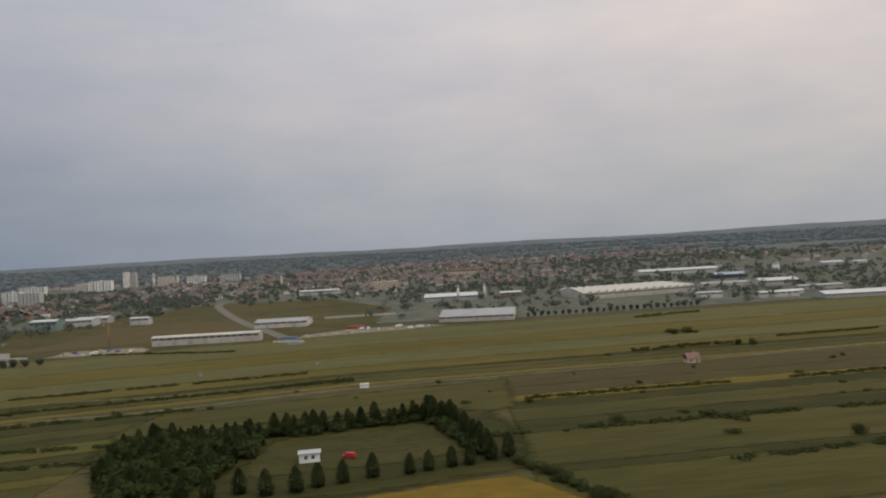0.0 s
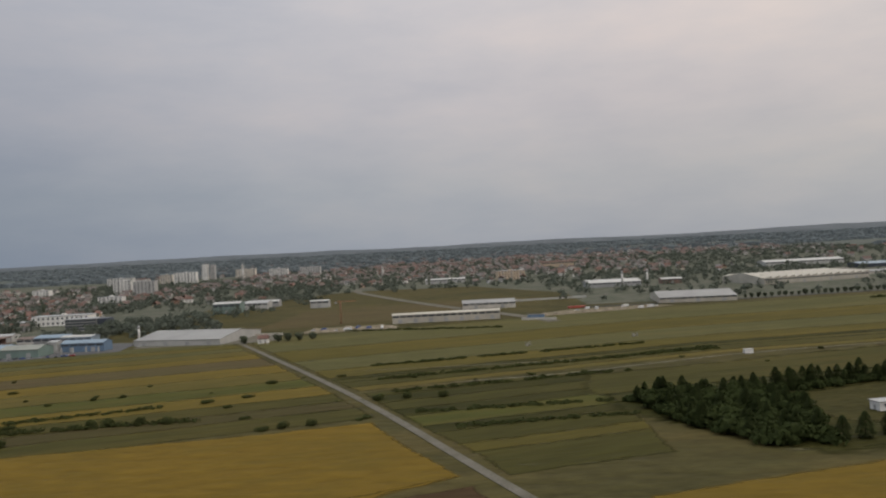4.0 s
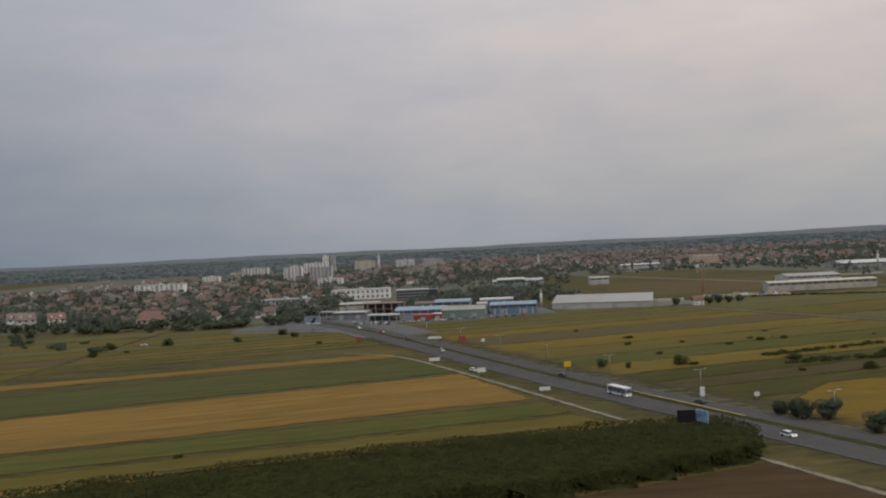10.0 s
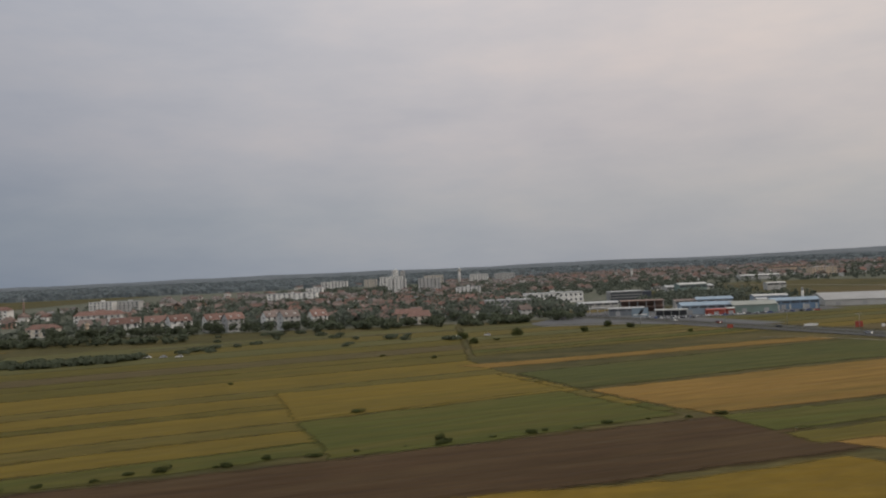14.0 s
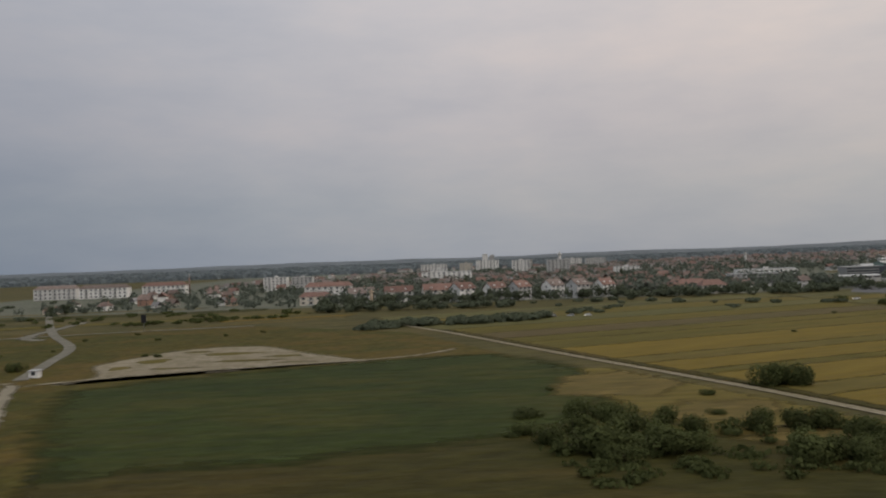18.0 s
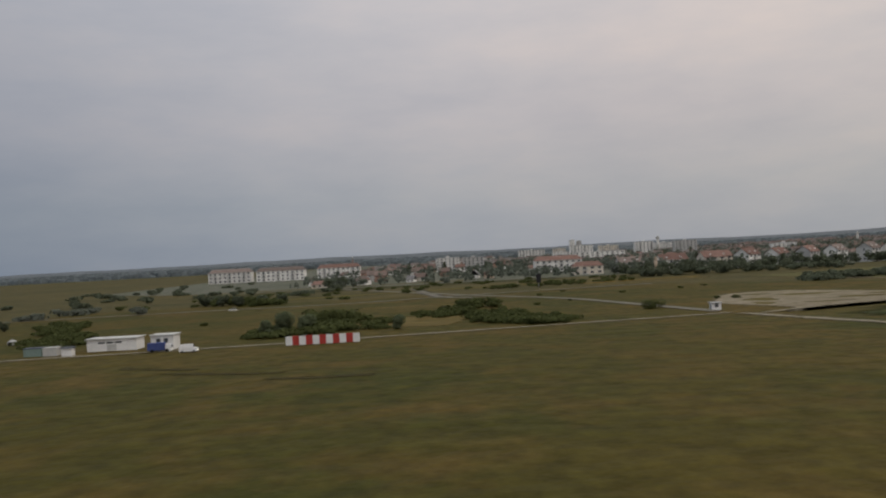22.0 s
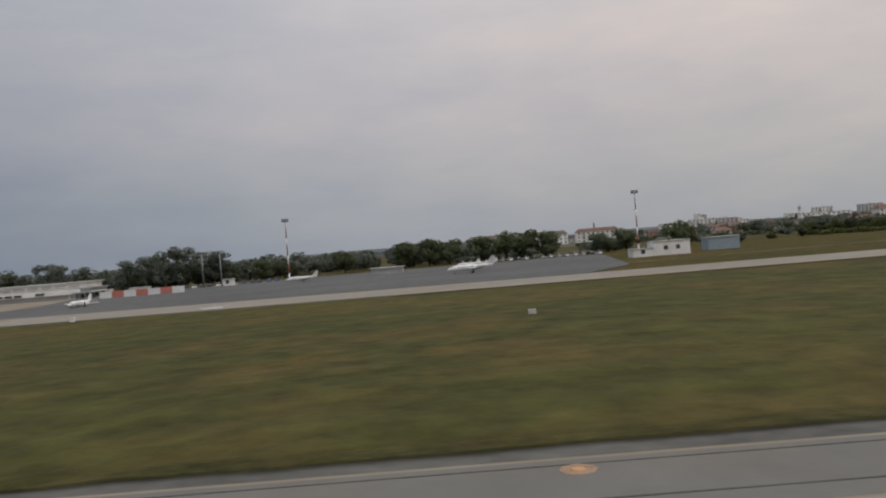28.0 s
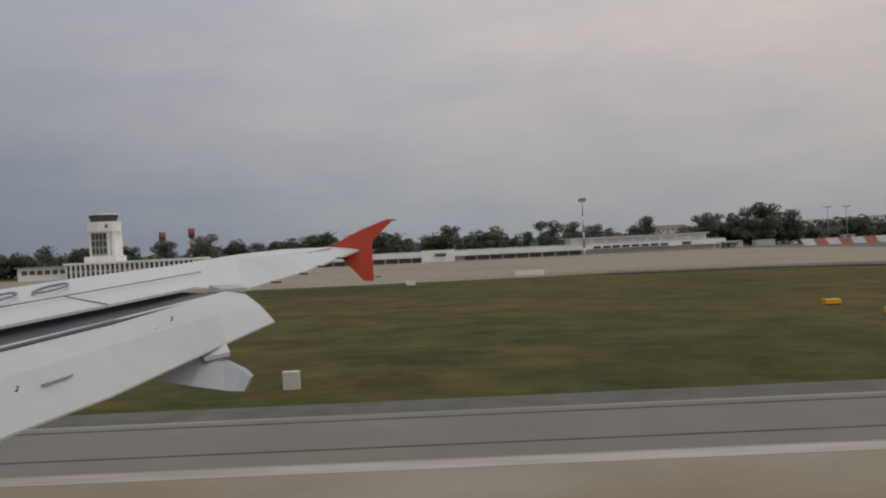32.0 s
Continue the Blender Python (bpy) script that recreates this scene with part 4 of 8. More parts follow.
def inside(x, y, poly):
    ok = False
    for i in range(len(poly)):
        (x0, y0), (x1, y1) = poly[i - 1], poly[i]
        if (y0 > y) != (y1 > y) and x < (x1 - x0) * (y - y0) / (y1 - y0) + x0:
            ok = not ok
    return ok


# windbreak pines and the clearing with the hut
for x, y in ((-58, 165), (-53, 166), (-47, 168), (-41, 166), (-35, 167), (-31, 170), (-26, 172), (-20, 175), (-12, 176), (-8, 178), (-3, 180), (1, 181), (6, 184), (10, 186)):
    plant("pine", x, y, prng.uniform(4.4, 5.6), 1.7)
row_of("pine", -86, 216, -56, 215, 12, 5.6, 2.0, 1.6)
row_of("pine", -56, 216, -12, 229, 22, 5.4, 1.2, 1.6)
row_of("pine", -12, 230, -2, 222, 7, 6.0, 1.4, 1.6)
row_of("pine", -2, 220, 5, 190, 15, 5.4, 1.6, 1.6)
MASS = [(-91, 212), (-87, 192), (-79, 176), (-72, 163), (-62, 161), (-58, 176), (-55, 188), (-50, 192), (-54, 214), (-80, 217)]
undergrowth = []
while len(undergrowth) < 190:
    x, y = prng.uniform(-92, -48), prng.uniform(160, 218)
    if inside(x, y, MASS):
        undergrowth.append((x, y, prng.uniform(2.2, 4.2), prng.uniform(4, 6.5)))
        if len(undergrowth) % 4 == 0:
            plant("pine", x, y, prng.uniform(4.2, 6.2), 1.5)
for i in range(60):
    f = prng.random()
    undergrowth.append((-56 + 46 * f, 215 + 14 * f + prng.uniform(-1.5, 2.5), prng.uniform(1.6, 3.0), prng.uniform(3, 4.6)))
    undergrowth.append((-8 + 13 * f, 226 - 38 * f + prng.uniform(-2, 2), prng.uniform(1.8, 3.4), prng.uniform(3, 5)))
grove("undergrowth", undergrowth, LEAF["pine"], "dark undergrowth and young pines in the windbreak", 130, 12, 0.10)
for i in range(15):
    f = i / 14
    plant("bush", 11 + 20 * f + prng.uniform(-1, 1), 182 - 38 * f + prng.uniform(-1, 1), prng.uniform(2.0, 3.0), 1.4, "dark bush of the hedge at the field corner")
# rough hedge rows along the strip edges
hedge = []
for x0, y0, x1, y1, h in ((-166, 299, -60, 325, 1.0), (-160, 268, -38, 302, 1.2), (-154, 244, -86, 261, 1.2), (-146, 213, -89, 216, 1.0), (-141, 193, -91, 199, 1.0), (-193, 427, -112, 408, 1.2), (0, 248, 240, 282, 1.2), (7, 206, 190, 228, 1.2), (-80, 291, -39, 306, 1.0), (72, 338, 120, 348, 1.8), (101, 394, 114, 388, 2.2), (58, 174, 130, 190, 1.2), (102, 468, 144, 482, 1.8), (64, 218, 72, 207, 2.0), (140, 360, 330, 392, 1.2), (-262, 222, -222, 236, 1.1), (-260, 208, -205, 215, 1.6)):
    n = int(math.hypot(x1 - x0, y1 - y0) / 1.5) + 3
    for i in range(n):
        f = (i + prng.uniform(-0.5, 0.5)) / n
        if noise.noise(Vector((x0 * 0.1 + f * 9, y0 * 0.1, 0))) > 0.35:
            continue
        hedge.append((x0 + (x1 - x0) * f, y0 + (y1 - y0) * f + prng.uniform(-0.9, 0.9), h * prng.uniform(0.35, 0.95), prng.uniform(2, 3.4)))
grove("hedgerow", hedge, LEAF["bush"], "low rough hedge rows along the field strips", 60, 15, 0.10)
# scattered field bushes
for x, y, h in ((108, 388, 4), (116, 342, 3), (122, 340, 3.4), (101, 387, 3.5), (60, 330, 1.6), (140, 300, 2), (20, 246, 2.4), (40, 214, 3), (92, 190, 3.2), (64, 196, 2), (118, 226, 2.6), (-60, 300, 1.5), (150, 250, 2.2), (-112, 262, 2), (-95, 262, 1.8), (-140, 232, 2.6), (-150, 268, 2)):
    plant("bush", x, y, h, 1.1)
for i in range(22):
    f = i / 21
    plant("bush", -130 + 500 * f + prng.uniform(-4, 4), 282 + 22 * f + prng.uniform(-2, 2) - (0 if i % 2 else 22), prng.uniform(0.9, 2.0), 1.3)
for i in range(16):
    plant("bush", prng.uniform(20, 260), prng.choice((252, 236, 222, 206, 178)) + prng.uniform(-3, 3), prng.uniform(0.8, 1.9), 1.5)
for x, y, h in ((-246, 194, 2.6), (-233, 214, 2.8), (-228, 214, 3.2), (-220, 213, 2.8), (-212, 214, 2.6), (-179, 201, 2.6), (-172, 203, 2.4), (-184, 200, 2.2), (-199, 246, 1.8), (-290, 258, 1.8), (-262, 248, 1.8), (-250, 254, 2.2), (-242, 256, 2), (-158, 232, 2.8), (-150, 234, 2.4), (-285, 214, 3.4), (-283, 212, 2), (-262, 196, 1.8), (-256, 214, 2.2), (-210, 240, 2), (-198, 270, 2), (-300, 300, 1.6)):
    plant("bush", x, y, h, 1.2)
for i in range(20):
    plant("bush", prng.uniform(-300, -150), prng.choice((206, 214, 234, 258, 276)) + prng.uniform(-3, 3), prng.uniform(0.6, 1.6), 1.5)
# by the highway
for x, y, h in ((-283, 146, 4.2), (-279, 145, 4.4), (-276, 134, 4.2), (-285, 150, 3), (-306, 214, 3), (-300, 212, 1.8)):
    plant("dark", x, y, h, 1.15)
for x, y, h in ((-456, 317, 4), (-474, 290, 3), (-478, 314, 3.4), (-466, 300, 2), (-417, 340, 3.4), (-410, 330, 3), (-395, 300, 2), (-488, 250, 1.6), (-430, 320, 3), (-502, 160, 1.4), (-486, 132, 1.8), (-392, 138, 1.4), (-505, 262, 1.4), (-540, 210, 1.2)):
    plant("bush", x, y, h, 1.1)
for i in range(2, 26):
    f = i / 25
    plant("bush", -574 + 134 * f + prng.uniform(-3, 3), 103 + 39 * f + prng.uniform(-1, 1.5), prng.uniform(0.5, 1.5), 1.5)
# rough ground beside the dirt track
for x, y, h, w in ((-577.3, 131.4, 5.6, 1.0), (-574.8, 130.6, 5.8, 1.0), (-572.4, 130.6, 5.0, 1.0), (-567.4, 104, 2.6, 1.3), (-565, 103, 3.0, 1.4), (-562.6, 103, 2.4, 1.4), (-601, 104, 3.4, 1.1), (-599, 99, 3.6, 1.0), (-593, 109, 2.2, 1.1), (-591, 98, 4.2, 1.0), (-586, 99, 4.0, 1.3), (-583, 100, 3.6, 1.2), (-589, 124, 2.0, 1.1), (-581, 92, 3.6, 1.3), (-577, 90, 3.4, 1.3),
                   (-616, 96, 3.4, 1.4), (-604, 95, 3.6, 1.3), (-610, 86, 2.8, 1.5), (-613, 101, 3.6, 1.3), (-607, 99, 4.2, 1.2), (-619, 101, 2.6, 1.5), (-608, 110, 3.4, 1.4), (-611, 112, 3.2, 1.4), (-618, 113, 2.2, 1.8), (-621, 100, 1.4, 1.6), (-606, 107, 3.4, 1.3),
                   (-591, 85, 4.4, 1.3), (-588, 86, 3.6, 1.4), (-585, 84, 3.0, 1.4), (-612, 134, 1.2, 1.2)):
    plant("bush", x, y, h * 0.92, w)
for x, y, h, w in ((-614, 91, 3.6, 1.5), (-610, 92, 4.4, 1.4), (-606, 89, 3.8, 1.5), (-602, 90, 3.0, 1.5), (-584, 86, 3.2, 1.3)):
    plant("bush", x, y, h, w, "dull green willow bush among the scrub")
tangle = [(prng.uniform(-618, -568), prng.uniform(78, 103), prng.uniform(0.4, 1.5), prng.uniform(1.6, 3.6)) for _ in range(90)]
grove("rough_scrub", [q for q in tangle if q[0] < -552 - 0.24 * q[1]], LEAF["bush"], "low tangled weeds and scrub between the bushes", 70, 31, 0.09)
# airfield fringe
for x, y, h in ((-727, 186, 3.0), (-706, 208, 1.4), (-702, 206, 1.6), (-750, 220, 1.4), (-740, 230, 1.4), (-735, 280, 1.3), (-700, 262, 1.5), (-690, 270, 1.2), (-720, 256, 1.3), (-745, 262, 1.4), (-802, 196, 4.6), (-806, 193, 3.8), (-768, 222, 3.6), (-836, 206, 1.6), (-905, 226, 2.4)):
    plant("bush", x, y, h, 1.3)
for x, y, h in ((-858, 300, 5), (-866, 306, 5), (-850, 292, 4.6), (-842, 296, 4.4), (-836, 300, 4.2), (-917, 216, 3.6), (-897, 224, 3.2), (-950, 226, 5), (-838, 430, 6), (-832, 432, 7)):
    plant("dark", x, y, h, 1.1)
for x, y, h in ((-808, 170, 5.2), (-804, 172, 4.4), (-812, 168, 3.6), (-784, 168, 3.4)):
    plant("round", x, y, h, 1.0, "hazy green small tree among airfield scrub")
# dark belt between airfield and town
spots = []
for i in range(110):
    f = prng.random()
    spots.append((-656 + 62 * f, 266 + 22 * f + 8 * math.sin(f * 6) * (1 - f) + prng.uniform(-5, 5), prng.uniform(1.4, 2.8), prng.uniform(4, 7)))
for i in range(50):
    f = prng.random()
    spots.append((-690 + 90 * f, 372 - 10 * f + prng.uniform(-8, 8), prng.uniform(2.6, 5.2), prng.uniform(4, 7)))
for i in range(26):
    spots.append((prng.uniform(-590, -480), prng.uniform(300, 380), prng.uniform(0.9, 1.9), prng.uniform(3, 6)))
for i in range(60):
    spots.append((prng.uniform(-1010, -830), prng.uniform(330, 620), prng.uniform(1.2, 2.6), prng.uniform(4, 8)))
for i in range(70):
    spots.append((prng.uniform(-548, -418), prng.uniform(378, 412), prng.uniform(3, 6), prng.uniform(4, 7)))
for i in range(60):
    spots.append((prng.uniform(-690, -540), prng.uniform(396, 412), prng.uniform(4.5, 7.5), prng.uniform(4, 6)))
grove("tree_belt", spots, LEAF["dark"], "belt of dark trees and scrub between airfield and town", 110, 3, 0.11)
scrub = []
for x0, y0, x1, y1, wide, n, h in ((-814, 168, -788, 180, 8, 46, 1.7), (-806, 190, -796, 194, 5, 16, 3.6), (-780, 205, -750, 165, 9, 70, 1.9), (-768, 174, -748, 167, 3, 26, 1.6), (-888, 242, -853, 163, 8, 60, 1.6), (-868, 318, -836, 290, 8, 60, 3.4), (-772, 224, -762, 218, 5, 16, 2.6), (-760, 330, -700, 344, 8, 30, 1.8), (-900, 320, -700, 400, 40, 60, 1.6)):
    for i in range(n):
        f = prng.random()
        scrub.append((x0 + (x1 - x0) * f + prng.uniform(-wide, wide) * 0.6, y0 + (y1 - y0) * f + prng.uniform(-wide, wide), h * prng.uniform(0.5, 1.15), prng.uniform(2.5, 5)))
grove("scrub", scrub, LEAF["bush"], "low grey-green scrub on the airfield fringe", 150, 14, 0.085)
# trees behind the apron and the terminal
for x, y, h, k in ((-978, 232, 9, "round"), (-972, 236, 9, "round"), (-985, 236, 8, "round"), (-966, 238, 8, "round"), (-1000, 238, 8.5, "round"), (-1006, 236, 8, "round"), (-994, 240, 8, "round"), (-1024, 232, 6.5, "round"), (-930, 224, 8, "round"), (-1048, 232, 6, "round"), (-1042, 236, 6, "dark"), (-1058, 236, 6, "dark"), (-950, 236, 6.5, "dark"), (-942, 240, 6.5, "round")):
    plant(k, x, y, h, 1.15)
for x, h in ((-1052, 8.4), (-1056, 9.4), (-1060, 10.3), (-1064, 10.2), (-1067, 9), (-1071, 8.6), (-1075, 8)):
    plant("gum", x, 204 + prng.uniform(-4, 5), h, 1.15, "tall dark tree of a dense clump beside the terminal")
    plant("dark", x + 1.5, 208 + prng.uniform(-3, 3), h * 0.72, 1.0, "dark tree of a dense clump beside the terminal")
for i in range(40):
    x = -1080 - i * 6.2 + prng.uniform(-2, 2)
    plant(prng.choice(("gum", "gum", "dark")), x, prng.uniform(222, 240), prng.uniform(6.4, 10.5), 1.15)
spots = []
for i in range(300):
    spots.append((prng.uniform(-1500, -985), prng.uniform(240, 290), prng.uniform(4.5, 8), prng.uniform(5, 9)))
for i in range(26):
    spots.append((prng.uniform(-990, -880), prng.uniform(238, 300), prng.uniform(1.4, 3.0), prng.uniform(5, 8)))
grove("wood", spots, LEAF["gum"], "wood of dark trees behind the airport buildings", 150, 4, 0.10)
# low dark wood beside the highway
wood = Shape()
wr = random.Random(8)
outline = [(-420, 97), (-418, 110), (-398, 117), (-365, 127), (-322, 140), (-300, 142), (-296, 133), (-300, 121), (-320, 112), (-343, 104), (-362, 99), (-392, 91)]


placed = 0
while placed < 64000:
    x, y = wr.uniform(-422, -294), wr.uniform(90, 143)
    if not inside(x, y, outline):
        continue
    placed += 1
    top = 2.6 + 1.0 * noise.noise(Vector((x * 0.12, y * 0.12, 0)))
    p = Vector((x, y, wr.choice((wr.uniform(0.1, 1.0), wr.uniform(0.84, 1.02), wr.uniform(0.84, 1.02))) * top))
    d = Vector((wr.gauss(0, 0.35), wr.gauss(-0.15, 0.35), 1)).normalized()
    u = d.orthogonal().normalized()
    w = d.cross(u)
    q = wr.uniform(0.10, 0.22)
    wood.face(p + u * q, p + w * q, p - u * q, p - w * q)
for k in range(len(outline)):
    (ax, ay), (bx, by) = outline[k - 1], outline[k]
    for i in range(int(math.hypot(bx - ax, by - ay) * 26)):
        f = wr.random()
        x, y = ax + (bx - ax) * f + wr.gauss(0, 0.5), ay + (by - ay) * f + wr.gauss(0, 0.5)
        top = 2.6 + 1.0 * noise.noise(Vector((x * 0.12, y * 0.12, 0)))
        p = Vector((x, y, wr.uniform(0.02, 1.0) * top))
        d = Vector((wr.gauss(0, 0.6), wr.gauss(-0.4, 0.6), wr.uniform(0.1, 1))).normalized()
        u = d.orthogonal().normalized()
        w = d.cross(u)
        q = wr.uniform(0.11, 0.24)
        wood.face(p + u * q, p + w * q, p - u * q, p - w * q)
def canopy(x, y):
    near = 9.0
    for k in range(len(outline)):
        a, b = Vector(outline[k - 1]), Vector(outline[k])
        f = max(0.0, min(1.0, (Vector((x, y)) - a).dot(b - a) / (b - a).length_squared))
        near = min(near, (Vector((x, y)) - a - (b - a) * f).length)
    low = min(1.0, near / 2.2) if inside(x, y, outline) else 0.0
    return 0.86 * low ** 0.6 * (2.6 + 1.0 * noise.noise(Vector((x * 0.12, y * 0.12, 0))))


for gx in range(-425, -285, 3):
    for gy in range(68, 150, 3):
        if inside(gx + 1.5, gy + 1.5, outline):
            for ox, oy in ((0, 0), (1.5, 0), (0, 1.5), (1.5, 1.5)):
                wood.face(*[(gx + ox + a, gy + oy + b, canopy(gx + ox + a, gy + oy + b)) for a, b in ((0, 0), (1.5, 0), (1.5, 1.5), (0, 1.5))], smooth=True)
tagged(part("thicket", wood, LEAF["wood"]), "dense dark green thicket of young trees", "thicket", kind="stuff")

# far woods and hedges out to the horizon
fw = Shape()
fr = random.Random(9)
count = 0
while count < 9000:
    y = 1500 + 3200 * fr.random() ** 1.3
    x = fr.uniform(-700 - 0.62 * y, 150 + 0.62 * y)
    if noise.noise(Vector((x * 0.0016, y * 0.0022, 3.3))) < -0.12 and y < 3600:
        continue
    count += 1
    r = fr.uniform(6, 15) * (0.7 + y / 3500)
    h = fr.uniform(5, 10) * (1 + 0.2 * (y > 3500))
    i = len(fw.v)
    k = 6
    ring = [(x + r * fr.uniform(0.7, 1.3) * math.cos(a), y + r * 0.6 * math.sin(a), 0) for a in [2 * math.pi * j / k for j in range(k)]]
    mid = [(x + (px - x) * fr.uniform(0.6, 0.95), y + (py - y) * 0.8, h * fr.uniform(0.6, 0.95)) for px, py, _ in ring]
    for j in range(k):
        fw.face(ring[j], ring[(j + 1) % k], mid[(j + 1) % k], mid[j])
    fw.face(*mid)
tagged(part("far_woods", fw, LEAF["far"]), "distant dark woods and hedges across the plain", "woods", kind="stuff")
hills = Shape()
for i in range(60):
    x0, x1 = -5000 + i * 160, -4840 + i * 160

    def crest(x):
        return 26 + 9 * noise.noise(Vector((x * 0.0011, 0.3, 0))) + 5 * noise.noise(Vector((x * 0.006, 1.3, 0))) + max(0, (x - 600) * 0.006)

    hills.face((x0, 4300, 0), (x1, 4300, 0), (x1, 4700, crest(x1)), (x0, 4700, crest(x0)))
    hills.face((x0, 4700, crest(x0)), (x1, 4700, crest(x1)), (x1, 4790, 0), (x0, 4790, 0))
# grey-blue is painted-in haze, not the colour of woods
HAZED_LAND = mat("hazed_land", (0.120, 0.134, 0.144), size=180, fine=0.2, hue=(0.092, 0.104, 0.112))
tagged(part("far_hills", hills, HAZED_LAND), "low wooded rise on the horizon, painted haze grey-blue", "hills", kind="structure")

# ---- building kit ----
# plaster slightly lightened and tiles greyed, to put haze into the town
WALLS = [mat("wall_plaster_%s" % n, c, 0.9, var=0.18, size=2.5, fine=0.08, rand=0.12) for n, c in (("white", (0.80, 0.78, 0.74)), ("cream", (0.65, 0.59, 0.50)), ("grey", (0.51, 0.50, 0.48)), ("ochre", (0.54, 0.43, 0.32)), ("brick", (0.36, 0.22, 0.165)))]
TILES = [mat("roof_tile_%s" % n, c, 0.85, var=0.3, size=1.6, fine=0.2, rand=0.18, bump=0.2) for n, c in (("red", (0.200, 0.124, 0.102)), ("brown", (0.175, 0.130, 0.112)), ("dull", (0.195, 0.155, 0.136)), ("grey", (0.215, 0.208, 0.204)))]
PANE = mat("window_glass", (0.085, 0.095, 0.105), 0.15, var=0.3, size=2, fine=0.1)
FRAME_W = mat("window_frame_white", (0.62, 0.62, 0.60), 0.6, size=1)
DOOR_M = mat("painted_door", (0.20, 0.12, 0.07), 0.6, size=1)
SHEET = {
    "white": mat("sheet_white", (0.49, 0.485, 0.46), 0.6, var=0.2, size=5, fine=0.08),
    "grey": mat("sheet_grey", (0.38, 0.38, 0.375), 0.6, var=0.2, size=6, fine=0.1),
    "pale": mat("sheet_pale", (0.56, 0.53, 0.47), 0.7, var=0.15, size=6, fine=0.08),
    "dark": mat("sheet_dark", (0.06, 0.07, 0.09), 0.5, var=0.2, size=5, fine=0.1),
    "green": mat("sheet_green", (0.20, 0.27, 0.24), 0.6, var=0.2, size=5, fine=0.08),
    "blue": mat("sheet_blue", (0.15, 0.225, 0.32), 0.6, var=0.2, size=5, fine=0.1),
    "paleblue": mat("sheet_paleblue", (0.27, 0.33, 0.38), 0.6, var=0.15, size=5, fine=0.1),
    "palegrey": mat("sheet_palegrey", (0.285, 0.283, 0.272), 0.6, var=0.2, size=8, fine=0.1),
    "cream": mat("sheet_cream", (0.49, 0.455, 0.385), 0.7, var=0.2, size=6, fine=0.08),
    "skyblue": mat("sheet_skyblue", (0.225, 0.295, 0.36), 0.6, var=0.2, size=5, fine=0.1),
    "greygreen": mat("sheet_greygreen", (0.27, 0.28, 0.245), 0.7, var=0.2, size=5, fine=0.1),
    "red": mat("sheet_red", (0.36, 0.075, 0.05), 0.6, var=0.2, size=4, fine=0.1),
    "brown": mat("sheet_brown", (0.22, 0.145, 0.115), 0.7, var=0.2, size=4, fine=0.1),
}


DARK_SHOP = mat("shop_glazing", (0.10, 0.11, 0.12), 0.25, var=0.3, size=2, fine=0.1)


def window_part(parent, x, z, w, h, y, out, side=False, framed=False):
    fr_ = Shape()
    t = 0.07 * w + 0.03
    if side:
        a = Shape()
        a.box(min(y, y + out), max(y, y + out), x - w / 2, x + w / 2, z, z + h)
        fr_.box(min(y, y + out * 1.8), max(y, y + out * 1.8), x - w / 2 - t, x + w / 2 + t, z - t * 1.6, z)
        fr_.box(min(y, y + out * 1.8), max(y, y + out * 1.8), x - w / 2 - t, x + w / 2 + t, z + h, z + h + t)
    else:
        a = Shape()
        a.box(x - w / 2, x + w / 2, min(y, y + out), max(y, y + out), z, z + h)
        fr_.box(x - w / 2 - t, x + w / 2 + t, min(y, y + out * 1.8), max(y, y + out * 1.8), z - t * 1.6, z)
        fr_.box(x - w / 2 - t, x + w / 2 + t, min(y, y + out * 1.8), max(y, y + out * 1.8), z + h, z + h + t)
        fr_.box(x - t * 0.3, x + t * 0.3, min(y, y + out * 1.4), max(y, y + out * 1.4), z, z + h)
    win = part("window", a, PANE, parent)
    if framed:
        part("frame", fr_, FRAME_W, win)
    return win


